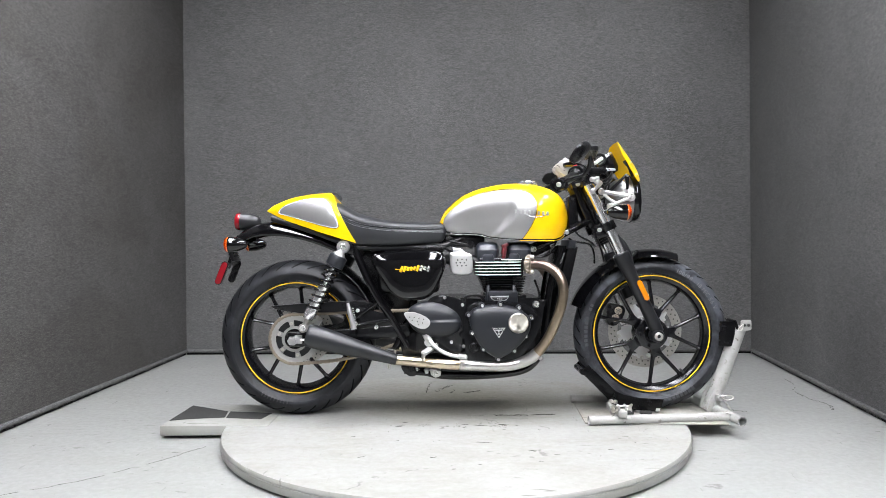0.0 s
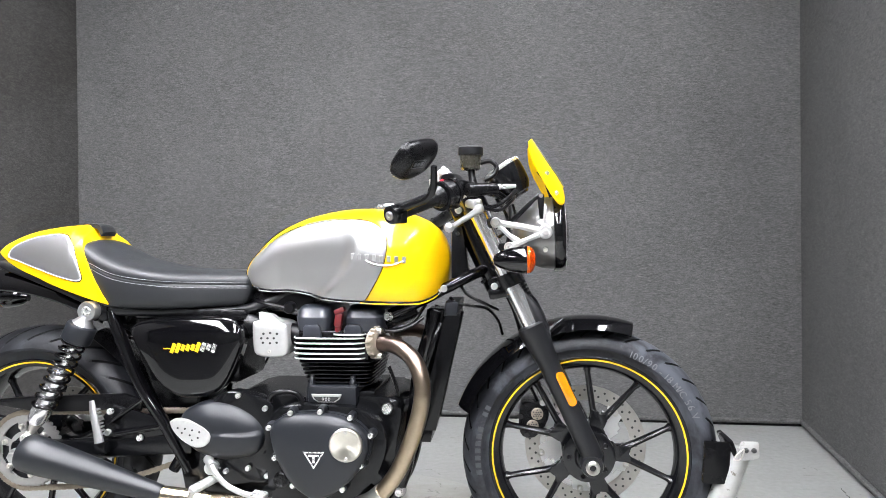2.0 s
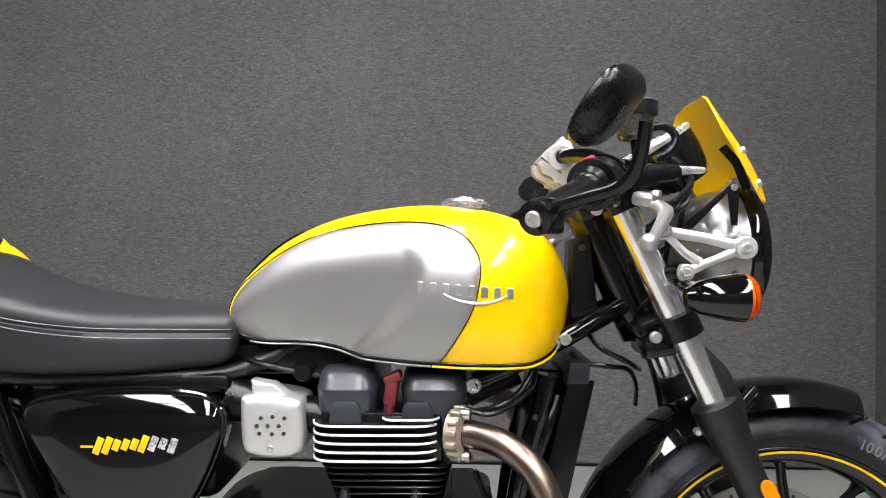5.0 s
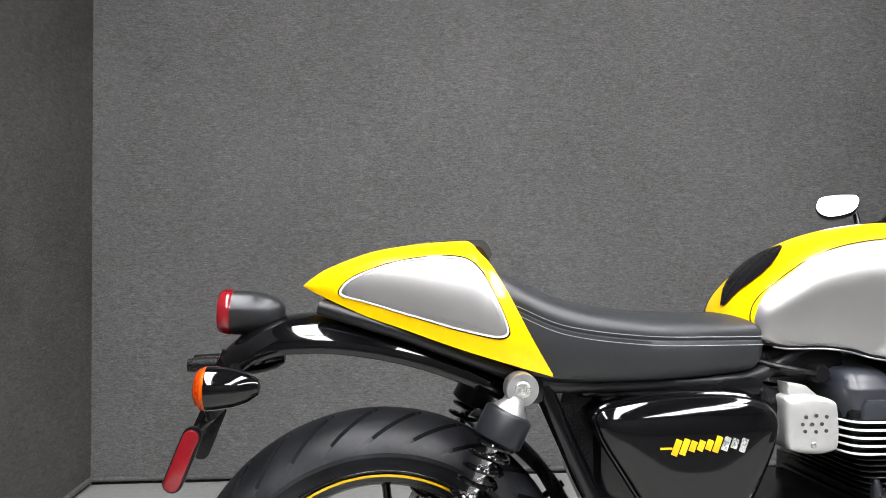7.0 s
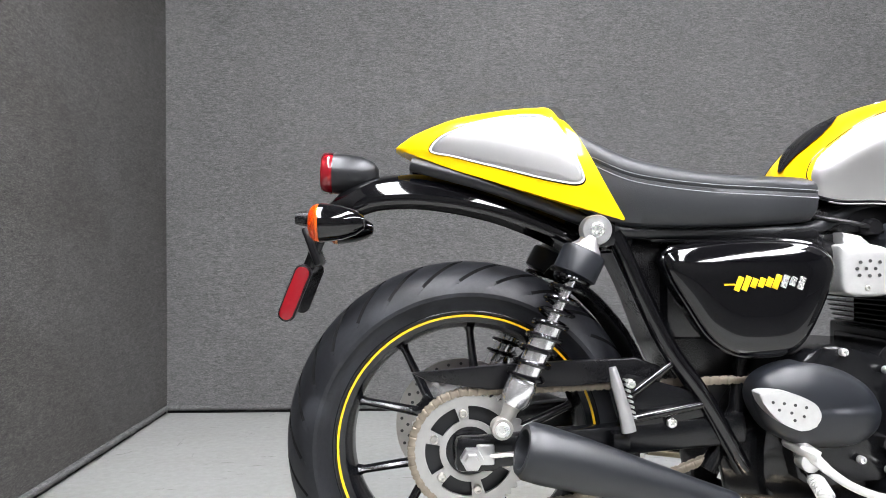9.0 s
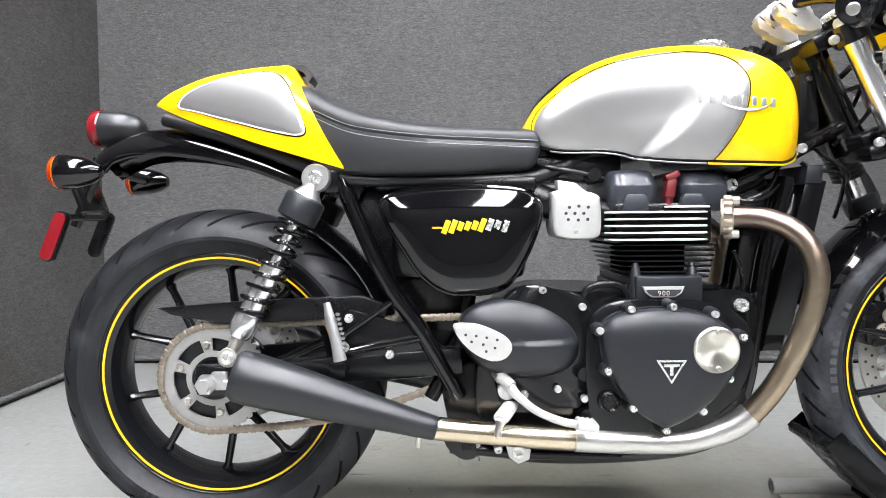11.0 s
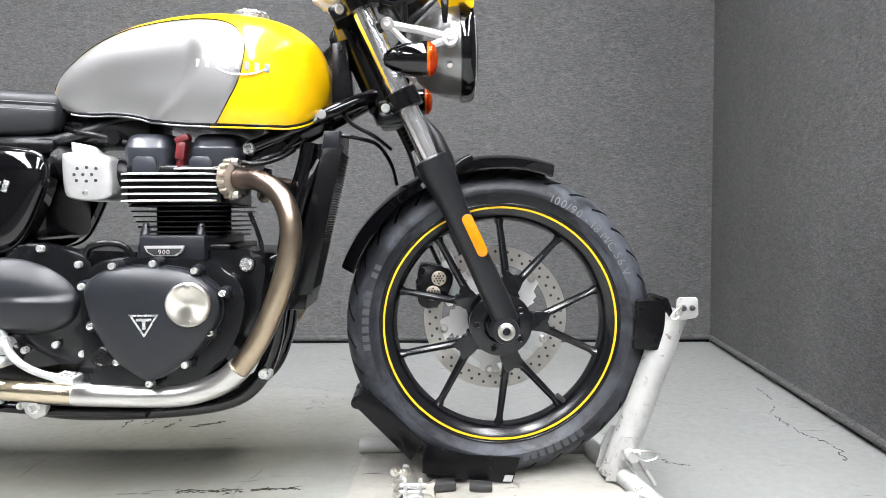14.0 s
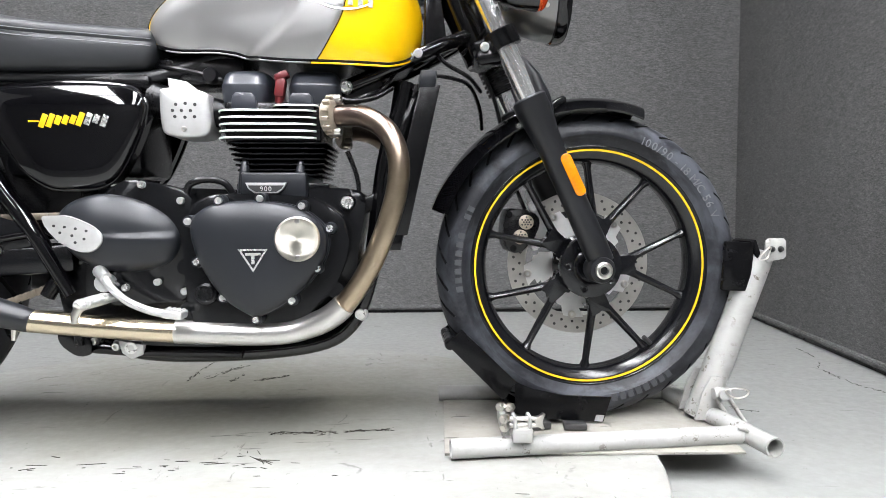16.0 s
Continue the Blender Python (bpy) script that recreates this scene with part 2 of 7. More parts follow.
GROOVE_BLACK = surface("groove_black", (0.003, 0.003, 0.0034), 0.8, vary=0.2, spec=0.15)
BLASTED = surface("satin_steel", (0.56, 0.55, 0.53), 0.31, metal=0.95, vary=0.06, grain=200, rough_vary=0.02, bump=0.04)
DULL_RUBBER = surface("dull_raised_rubber", (0.02, 0.021, 0.024), 0.6, vary=0.3)
RAD_BLACK = surface("radiator_black", (0.0026, 0.0027, 0.0031), 0.2, spec=0.3, vary=0.2)
SCUFF = surface("scuff_black", (0.035, 0.032, 0.026), 0.8, vary=0.5, grain=120, spec=0.2)
CHAIN_STEEL = surface("chain_steel", (0.25, 0.215, 0.17), 0.45, metal=0.9, vary=0.35, grain=90)
RED_LENS = surface("red_lens", (0.20, 0.005, 0.010), 0.15, vary=0.15, coat=0.6)
AMBER_LENS = Nodes("amber_lens").set("Base Color", (0.93, 0.125, 0.004)).set("Roughness", 0.06).set("Transmission Weight", 0.7).set("IOR", 1.45).mat
AMBER_REFLEX = surface("amber_reflector", (0.62, 0.19, 0.001), 0.2, vary=0.25, grain=260, coat=0.5)
REFLECTOR_BOWL = surface("bright_reflector", (0.92, 0.92, 0.91), 0.3, metal=0.35, vary=0.03)
FAINT_RUBBER = surface("raised_rubber", (0.042, 0.044, 0.049), 0.6, vary=0.3)
RED_CAP = surface("red_plug_cap", (0.11, 0.008, 0.011), 0.4, vary=0.2)
STRIPE = surface("yellow_stripe", (0.76, 0.455, 0.006), 0.4, vary=0.1)
LETTER_GREY = surface("tyre_lettering", (0.115, 0.119, 0.126), 0.7, vary=0.3)
THREAD = surface("grey_thread", (0.35, 0.35, 0.36), 0.8, vary=0.2)
TURNED = turned_material("turned_alloy", (0.74, 0.71, 0.63))
TYRE_RUBBER = tyre_material("tyre_rubber_clean", 0.35, 1.0)
DUSTY_RUBBER = tyre_material("tyre_rubber_dusty", 1.4, 1.5)
GRIMY_PLATE = floor_material("grimy_plate", (0.33, 0.32, 0.285), (0.13, 0.115, 0.085))
MIRROR_GLASS = surface("mirror_glass", (0.85, 0.86, 0.86), 0.02, metal=1.0, vary=0.01, rough_vary=0.0)
GLASS = Nodes("clear_glass").set("Base Color", (0.97, 0.98, 0.98)).set("Transmission Weight", 1.0).set("Roughness", 0.02).set("IOR", 1.45).mat
LAMP_WHITE = Nodes("lamp_diffuser").set("Base Color", (0.9, 0.9, 0.9)).set("Emission Color", (0.975, 0.98, 1.04)).set("Emission Strength", LAMP_POWER).mat
CEILING = surface("dark_ceiling_paint", (0.09, 0.09, 0.09), 0.9, vary=0.06, grain=40, bump=0.2)


# ---------------------------------------------------------------- mesh helpers
def part(name, bm, material, parent=None, label="", smooth=True, edge=38):
    """Links a bmesh as one mesh object, under a thing or a part."""
    bmesh.ops.recalc_face_normals(bm, faces=bm.faces)
    if smooth:
        limit = radians(edge)
        for f in bm.faces:
            f.smooth = True
        for e in bm.edges:
            e.smooth = len(e.link_faces) == 2 and e.calc_face_angle(0) < limit
    me = bpy.data.meshes.new(name)
    bm.to_mesh(me)
    bm.free()
    me.materials.append(material)
    ob = new(name, me)
    if parent is not None:
        ob.parent = parent
        if parent.type == "EMPTY":
            ob.matrix_parent_inverse = Matrix.Translation(-parent.location)
    if label:
        ob["label"] = label
    return ob


def V(*a):
    return Vector(a)


def curve_points(points, n=6, closed=False):
    """A smooth line through the points (Catmull-Rom)."""
    p = [Vector(q) for q in points]
    k = len(p)
    out = []
    for i in range(k if closed else k - 1):
        if closed:
            a, b, c, d = p[i - 1], p[i], p[(i + 1) % k], p[(i + 2) % k]
        else:
            a, b, c, d = p[max(i - 1, 0)], p[i], p[i + 1], p[min(i + 2, k - 1)]
        for j in range(n):
            t = j / n
            out.append(0.5 * (2 * b + (c - a) * t + (2 * a - 5 * b + 4 * c - d) * t * t + (3 * b - a - 3 * c + d) * t ** 3))
    if not closed:
        out.append(p[-1])
    return out


def ring_faces(bm, rings, closed_ring=True, closed_path=False, caps=True):
    n = len(rings[0])
    for a, b in zip(rings, rings[1:] + ([rings[0]] if closed_path else [])):
        for i in range(n if closed_ring else n - 1):
            bm.faces.new((a[i], a[(i + 1) % n], b[(i + 1) % n], b[i]))
    if caps and not closed_path:
        bm.faces.new(rings[0])
        bm.faces.new(rings[-1])


def tube(points, radius, seg=14, bm=None, caps=True, closed=False, flat=1.0, up=None):
    """A bar swept along the points; radius may be a list. flat squeezes it across its first normal."""
    bm = bm or bmesh.new()
    p = [Vector(q) for q in points]
    k = len(p)
    radii = radius if isinstance(radius, (list, tuple)) else [radius] * k
    radii = [float(r) for r in radii]
    if len(radii) != k:
        radii = np.interp(np.linspace(0, 1, k), np.linspace(0, 1, len(radii)), radii).tolist()
    rings, normal = [], None
    for i in range(k):
        if closed:
            t = (p[(i + 1) % k] - p[i - 1]).normalized()
        else:
            t = (p[min(i + 1, k - 1)] - p[max(i - 1, 0)]).normalized()
        if normal is None:
            guess = Vector(up) if up else (V(0, 1, 0) if abs(t.y) < 0.8 else V(0, 0, 1))
            normal = (guess - t * guess.dot(t)).normalized()
        normal = (normal - t * normal.dot(t)).normalized()
        side = t.cross(normal)
        rings.append([bm.verts.new(p[i] + radii[i] * (normal * math.cos(a) * flat + side * math.sin(a)))
                      for a in (2 * math.pi * j / seg for j in range(seg))])
    ring_faces(bm, rings, closed_path=closed, caps=caps)
    return bm


def lathe(profile, centre, axis=(0, 1, 0), seg=48, bm=None, closed=False, caps=True):
    """Turns (radius, height) pairs about an axis."""
    bm = bm or bmesh.new()
    turn = Vector(axis).to_track_quat("Z", "Y").to_matrix()
    c = Vector(centre)
    rings = []
    for r, h in profile:
        rings.append([bm.verts.new(c + turn @ V(r * math.cos(a), r * math.sin(a), h)) for a in (2 * math.pi * j / seg for j in range(seg))])
    ring_faces(bm, rings, closed_path=closed, caps=caps)
    return bm


def block(centre, size, turn=(0, 0, 0), bevel=0.004, bm=None, segments=2):
    """A box with rounded edges."""
    fresh = bmesh.new()
    bmesh.ops.create_cube(fresh, size=1.0)
    bmesh.ops.scale(fresh, vec=size, verts=fresh.verts)
    if bevel:
        bmesh.ops.bevel(fresh, geom=list(fresh.edges), offset=min(bevel, min(size) * 0.45), segments=segments, affect="EDGES", profile=0.5)
    bmesh.ops.transform(fresh, matrix=pose(*centre, *turn), verts=fresh.verts)
    return merge(bm, fresh)


def merge(bm, fresh):
    if bm is None:
        return fresh
    me = bpy.data.meshes.new("tmp")
    fresh.to_mesh(me)
    fresh.free()
    bm.from_mesh(me)
    bpy.data.meshes.remove(me)
    return bm


def slab(outline, y0, y1, bevel=0.003, bm=None):
    """A plate with the outline (x, z), between two depths, with rounded edges."""
    fresh = bmesh.new()
    a = [fresh.verts.new((x, y0, z)) for x, z in outline]
    b = [fresh.verts.new((x, y1, z)) for x, z in outline]
    ring_faces(fresh, [a, b])
    if bevel:
        rim = [e for e in fresh.edges if abs(e.verts[0].co.y - e.verts[1].co.y) < 1e-6]
        bmesh.ops.bevel(fresh, geom=rim, offset=bevel, segments=2, affect="EDGES", profile=0.5)
    return merge(bm, fresh)


def round_outline(points, n=5):
    return [(q.x, q.y) for q in curve_points([(x, z, 0) for x, z in points], n, True)]


def pillow(outline, y_edge, y_front, y_back, power=2.4, rings=9, centre=None, bm=None):
    """A bulging cover: the outline (x, z) at y_edge swells to y_front in the middle; a skirt goes back to y_back."""
    bm = bm or bmesh.new()
    cx, cz = centre or (sum(p[0] for p in outline) / len(outline), sum(p[1] for p in outline) / len(outline))
    made = [[bm.verts.new((x, y_back, z)) for x, z in outline]]
    for i in range(rings + 1):
        k = math.cos(i / (rings + 1) * math.pi / 2)
        y = y_edge + (y_front - y_edge) * (1 - k ** power) ** (1 / power)
        made.append([bm.verts.new((cx + (x - cx) * k, y, cz + (z - cz) * k)) for x, z in outline])
    ring_faces(bm, made)
    return bm


def bolt(parent, centre, r=0.006, axis=(0, -1, 0), material=None, height=0.005, name="bolt"):
    """A socket-head bolt: chamfered head with a recess."""
    prof = [(r, -height), (r, height * 0.7), (r * 0.85, height), (r * 0.5, height), (r * 0.48, height * 0.3), (0.0005, height * 0.3)]
    return part(name, lathe(prof, centre, axis, 12), material or BRIGHT_ALLOY, parent)


def letters(text, size, spot, depth=0.001, bm=None):
    """Characters of the built-in font as meshes, each put at spot(x along the line), a pose."""
    bm = bm or bmesh.new()
    x = 0.0
    for ch in text:
        data = bpy.data.curves.new("tmp", "FONT")
        data.body, data.size, data.extrude = ch if ch != " " else "n", size, depth
        data.align_x = "CENTER"
        data.resolution_u = 3
        ob = bpy.data.objects.new("tmp", data)
        scene.collection.objects.link(ob)
        step = 0.34 * size if ch in " -/1" else 0.6 * size
        if ch != " ":
            me = ob.to_mesh()
            fresh = bmesh.new()
            fresh.from_mesh(me)
            bmesh.ops.transform(fresh, matrix=spot(x + step / 2), verts=fresh.verts)
            bm = merge(bm, fresh)
            ob.to_mesh_clear()
        x += step
        bpy.data.objects.remove(ob)
        bpy.data.curves.remove(data)
    return bm


def pieces(name, spots, size, material, parent, bevel=0.0005, label=""):
    """Equal small blocks, each an object of its own on one shared mesh. spots: (centre, turn) or (centre, turn, stretch)."""
    bm = block((0, 0, 0), size, bevel=bevel, segments=1)
    first = part(name, bm, material, parent, label)
    for k, spot in enumerate(spots):
        ob = first if k == 0 else new(name, first.data)
        if k:
            ob.parent = parent
            if label:
                ob["label"] = label
        ob.matrix_parent_inverse = Matrix.Translation(-parent.location) if parent.type == "EMPTY" else Matrix.Identity(4)
        ob.matrix_basis = pose(*spot[0], *spot[1]) @ Matrix.Diagonal((*(spot[2] if len(spot) > 2 else (1, 1, 1)), 1))
    return first


# ---------------------------------------------------------------- the booth
def structure(name, bm, material, label, category):
    return tagged(part(name, bm, material, None, label, smooth=False), "", category, "", "structure")


def wall_between(name, a, b, low, high, thick, material, label):
    """An upright wall whose inner face runs from a to b (x, y); thick goes to the left of that way."""
    a, b = V(*a, 0), V(*b, 0)
    way = (b - a).normalized()
    out = V(-way.y, way.x, 0) * thick
    bm = bmesh.new()
    lower = [bm.verts.new(q + V(0, 0, low)) for q in (a, b, b + out, a + out)]
    upper = [bm.verts.new(q + V(0, 0, high)) for q in (a, b, b + out, a + out)]
    ring_faces(bm, [lower, upper])
    return structure(name, bm, material, label, "wall")


structure("floor", block((0, 0.15, -0.05), (7.4, 4.3, 0.1), bevel=0), FLOOR, "grey painted concrete floor with scuffs and cracks", "floor")
structure("floor_outer", block((0, -3.55, -0.052), (7.4, 3.1, 0.1), bevel=0), surface("bare_concrete", (0.05, 0.05, 0.049), 0.8, vary=0.3, grain=20, patch=2, spec=0.2), "bare concrete floor outside the booth", "floor")
wall_between("wall_back", (1.92, 1.72), (-1.9, 1.862), 0.012, 3.0, -0.09, FABRIC, "booth back wall of heathered grey cloth")
wall_between("wall_left", (-1.9, 1.86), (-1.93, -2.2), 0.012, 3.0, -0.09, FABRIC_SOILED_DIM, "booth side wall of heathered grey cloth")
wall_between("wall_right", (1.9145, 1.716), (1.50, -1.25), 0.012, 3.0, 0.09, FABRIC_BLOTCHED, "angled booth side wall of heathered grey cloth")
wall_between("baseboard_1", (1.915, 1.724), (-1.9, 1.866), 0.0, 0.014, -0.07, BLACK_PAD, "black strip under the cloth wall")
wall_between("baseboard_2", (-1.904, 1.86), (-1.934, -2.2), 0.0, 0.014, -0.07, BLACK_PAD, "black strip under the cloth wall")
wall_between("baseboard_3", (1.9185, 1.716), (1.504, -1.25), 0.0, 0.014, 0.07, BLACK_PAD, "black strip under the cloth wall")
for k, (a, b) in enumerate((((1.91, 1.716), (-1.895, 1.858)), ((-1.897, 1.855), (-1.927, -2.2)), ((1.9105, 1.71), (1.497, -1.25)))):
    structure("trim_%d" % (k + 1), tube([(*a, 0.026), (*b, 0.026)], 0.012, 10), FABRIC_BLOTCHED if k == 2 else FABRIC, "rolled hem along the foot of the cloth wall", "trim")
SHOP = surface("shop_wall_paint", (0.06, 0.06, 0.058), 0.8, vary=0.1, grain=30, patch=2)
for k, (cx, cy, sx, sy) in enumerate(((0, -5.15, 7.6, 0.1), (0, 2.35, 7.6, 0.1), (-3.75, -1.4, 0.1, 7.4), (3.75, -1.4, 0.1, 7.4))):
    structure("wall_outer_%d" % (k + 1), block((cx, cy, 1.6), (sx, sy, 3.2), bevel=0), SHOP, "plain painted workshop wall round the booth", "wall")
structure("ceiling", block((0, -1.4, 3.25), (7.6, 7.6, 0.1), bevel=0), CEILING, "dark painted workshop ceiling", "ceiling")


def ceiling_light(x, y, w, d):
    root = tagged(new("ceiling_light"), "flat white ceiling light with a metal frame", "ceiling light", "ceiling lights")
    root.location = (x, y, 3.2)
    rim = bmesh.new()
    for cx, cy, sx, sy in ((0, d / 2, w, 0.03), (0, -d / 2, w, 0.03), (w / 2, 0, 0.03, d - 0.03), (-w / 2, 0, 0.03, d - 0.03)):
        block((x + cx, y + cy, 3.175), (sx, sy, 0.05), bevel=0.003, bm=rim)
    part("light_frame", rim, STAND_PAINT, root)
    part("diffuser", block((x, y, 3.178), (w - 0.035, d - 0.035, 0.03), bevel=0.004), LAMP_WHITE, root, "glowing white diffuser")


for x in (-1.25, 0.2, 1.65):
    for y in (-3.44, -0.90):
        ceiling_light(x, y, 0.48, 2.46)


# ---------------------------------------------------------------- the turntable
TOP = 0.05
turntable = tagged(new("turntable"), "round grey-white turntable with a cross board", "turntable")
turntable.location = (-0.089, -0.1075, 0)
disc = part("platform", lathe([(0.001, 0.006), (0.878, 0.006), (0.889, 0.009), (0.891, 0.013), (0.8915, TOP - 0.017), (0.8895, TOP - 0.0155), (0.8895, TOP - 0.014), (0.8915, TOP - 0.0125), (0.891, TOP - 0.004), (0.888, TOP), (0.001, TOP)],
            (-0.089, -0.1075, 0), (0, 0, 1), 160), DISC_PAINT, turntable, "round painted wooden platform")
part("pedestal", lathe([(0.001, 0.0), (0.35, 0.0), (0.35, 0.0065), (0.001, 0.0065)], (-0.089, -0.1075, 0), (0, 0, 1), 48), DARK_STEEL, turntable)
arm = block((-1.02, -0.029, TOP - 0.0165), (0.42, 0.346, 0.038), bevel=0.003)
board = part("cross_board", arm, DISC_PAINT, turntable, "grey painted board sticking out from the platform")
part("grip_tape", slab([(-1.222, 0.128), (-1.224, -0.124), (-1.15, -0.098), (-1.018, -0.078), (-1.034, 0.016), (-1.12, 0.07)], 0, 0.002, 0), GRIP, turntable, "worn black grip tape")
part("grip_tape", slab([(-1.010, -0.087), (-0.863, -0.11), (-0.841, -0.02), (-0.93, 0.0), (-1.024, 0.015)], 0, 0.002, 0), GRIP, turntable, "worn black grip tape")
for ob in turntable.children:
    if ob.name.startswith("grip_tape"):
        for v in ob.data.vertices:
            v.co = (v.co.x, v.co.z, TOP + 0.0026 + v.co.y)


def chipped_line(a, b, count, seed, spread):
    """Short ragged chips and black scuffs lying along a line on the platform."""
    rng = random.Random(seed)
    bm = bmesh.new()
    a, b = V(*a, 0), V(*b, 0)
    along = (b - a).normalized()
    side = V(-along.y, along.x, 0)
    for _ in range(count):
        c = a.lerp(b, rng.random()) + side * rng.gauss(0, spread)
        l, w = rng.uniform(0.002, 0.014) * (2.2 if rng.random() < 0.15 else 1), rng.uniform(0.0006, 0.0022)
        turn = rng.gauss(0, 0.25)
        u = along * math.cos(turn) + side * math.sin(turn)
        v = V(-u.y, u.x, 0)
        n = 7
        ring = [c + u * l * math.cos(2 * math.pi * k / n) * rng.uniform(0.6, 1.0) + v * w * math.sin(2 * math.pi * k / n) * rng.uniform(0.5, 1.2) for k in range(n)]
        low = [bm.verts.new((p.x, p.y, TOP - 0.001)) for p in ring]
        high = [bm.verts.new((p.x, p.y, TOP + 0.0005)) for p in ring]
        ring_faces(bm, [low, high])
    return bm


for a, b, count, seed, spread in (((0.07, -0.064), (0.21, -0.072), 46, 3, 0.005), ((0.225, -0.067), (0.31, -0.064), 34, 4, 0.003), ((-0.216, 0.364), (-0.20, 0.60), 34, 5, 0.004), ((-0.178, 0.381), (-0.10, 0.528), 26, 6, 0.006),
                                  ((-0.10, 0.35), (-0.08, 0.42), 12, 7, 0.003), ((-0.04, 0.351), (0.04, 0.397), 26, 12, 0.004), ((-0.45, -0.215), (0.20, -0.235), 30, 8, 0.02), ((0.05, -0.17), (0.112, -0.25), 7, 9, 0.006), ((-0.5, -0.45), (0.55, -0.42), 22, 11, 0.12)):
    tagged(part("scuff_mark", chipped_line(a, b, count, seed, spread), SCUFF, turntable, "dark chips and scuffs in the paint", smooth=False), kind="stuff")


def floor_crack(points, seed, width):
    """A hairline crack that wanders through the points, broken here and there, a little proud of the floor paint."""
    rng = random.Random(seed)
    bm = bmesh.new()
    line = [p + V(rng.gauss(0, 0.004), rng.gauss(0, 0.004), 0) for p in curve_points([(x, y, 0) for x, y in points], 9)]
    for a, b in zip(line, line[1:]):
        if rng.random() < 0.22:
            continue
        side = (b - a).cross(V(0, 0, 1)).normalized() * width * rng.uniform(0.4, 1.3)
        low = [bm.verts.new(q + V(0, 0, -0.001)) for q in (a - side, b - side * 0.7, b + side * 0.7, a + side)]
        high = [bm.verts.new(q + V(0, 0, 0.0005)) for q in (a - side, b - side * 0.7, b + side * 0.7, a + side)]
        ring_faces(bm, [low, high])
    return bm


for k, (points, width) in enumerate(((((1.71, 0.86), (1.68, 0.70), (1.607, 0.558), (1.595, 0.455), (1.597, 0.36), (1.612, 0.31), (1.61, 0.25), (1.58, 0.17)), 0.0016), (((1.14, 0.20), (1.16, 0.175), (1.19, 0.155)), 0.0015),
                                     (((-1.50, -0.80), (-1.32, -0.68), (-1.15, -0.50), (-1.02, -0.30)), 0.0010))):
    structure("floor_crack_%d" % (k + 1), floor_crack(points, 21 + k, width), SCUFF, "hairline crack in the grey floor paint", "crack")


# ---------------------------------------------------------------- the wheel chock
chock = tagged(new("wheel_chock"), "chipped white steel wheel chock holding the front tyre", "wheel chock")
chock.location = (0.7, -0.05, TOP)
TZ = TOP + 0.019


def pipe(name, a, b, r, wall=0.004, material=STAND_PAINT, parent=chock, label=""):
    """An open-ended pipe."""
    a, b = Vector(a), Vector(b)
    h = (b - a).length
    return part(name, lathe([(r - wall, 0), (r, 0), (r, h), (r - wall, h)], a, b - a, 28, closed=True), material, parent, label)


pipe("front_rail", (0.419, -0.235, TZ), (0.968, -0.198, TZ), 0.0175, 0.003)
pipe("rear_rail", (0.42, 0.132, TZ), (0.935, 0.10, TZ), 0.0175, 0.003)
pipe("cross_pipe", (0.990, -0.272, TZ), (0.935, 0.14, TZ), 0.0185, 0.003, label="white steel pipe with an open end")
part("base_plate", block((0.69, -0.055, TOP + 0.0035), (0.54, 0.36, 0.005), (0, 0, -3.5), 0.001), GRIMY_PLATE, chock, "grimy steel base plate")
part("upright", tube([(0.951, -0.045, 0.056), (0.985, -0.045, 0.145), (1.072, -0.045, 0.385), (1.078, -0.045, 0.402)], [0.03, 0.0285, 0.0285, 0.027], 28), STAND_PAINT, chock, "white steel upright post")
part("top_plate", slab([(1.066, 0.386), (1.068, 0.424), (1.073, 0.429), (1.105, 0.429), (1.110, 0.424), (1.111, 0.394), (1.106, 0.388), (1.072, 0.382)], -0.084, -0.077, 0.002), STAND_PAINT, chock, "white steel plate with two bolts")
for x in (1.080, 1.098):
    part("plate_bolt", lathe([(0.001, -0.004), (0.0062, -0.004), (0.0062, 0.001), (0.004, 0.0045), (0.001, 0.005)], (x, -0.086, 0.408), (0, -1, 0), 12), DARK_STEEL, chock)
part("ring_pull", tube(curve_points([(1.074, -0.09, 0.412), (1.056, -0.094, 0.400), (1.05, -0.094, 0.388), (1.066, -0.092, 0.39)], 5, True), 0.0016, 6, closed=True), STEEL, chock)
# hinge at the foot of the post
for y in (-0.086, -0.008):
    part("hinge_plate", slab([(0.925, 0.062), (0.940, 0.118), (0.958, 0.152), (0.978, 0.150), (0.986, 0.125), (0.975, 0.062)], y - 0.003, y + 0.003, 0.002), STAND_PAINT, chock, "white steel gusset at the foot of the post")
part("hinge_pin", tube([(0.972, -0.112, 0.122), (0.972, 0.01, 0.122)], 0.0085, 14), STEEL, chock)
part("pin_head", tube([(0.972, -0.108, 0.122), (0.972, -0.121, 0.122)], [0.0125, 0.0115], 14), STAND_PAINT, chock)
part("ring_pull", tube(curve_points([(0.972, -0.122, 0.130), (0.99, -0.124, 0.136), (1.016, -0.124, 0.131), (1.012, -0.124, 0.120), (0.99, -0.124, 0.117)], 5, True), 0.0017, 6, closed=True), STEEL, chock)
for x, y in ((0.958, -0.098), (0.984, -0.102)):
    part("hinge_link", tube([(x, y, 0.124), (x + 0.004, y, 0.112), (x + 0.030, y - 0.02, 0.066)], [0.0042, 0.0042, 0.0042], 10), STAND_PAINT, chock, "thin white link bar")
part("hinge_sleeve", tube([(0.955, -0.105, 0.122), (0.988, -0.105, 0.122)], 0.0105, 14), STAND_PAINT, chock)
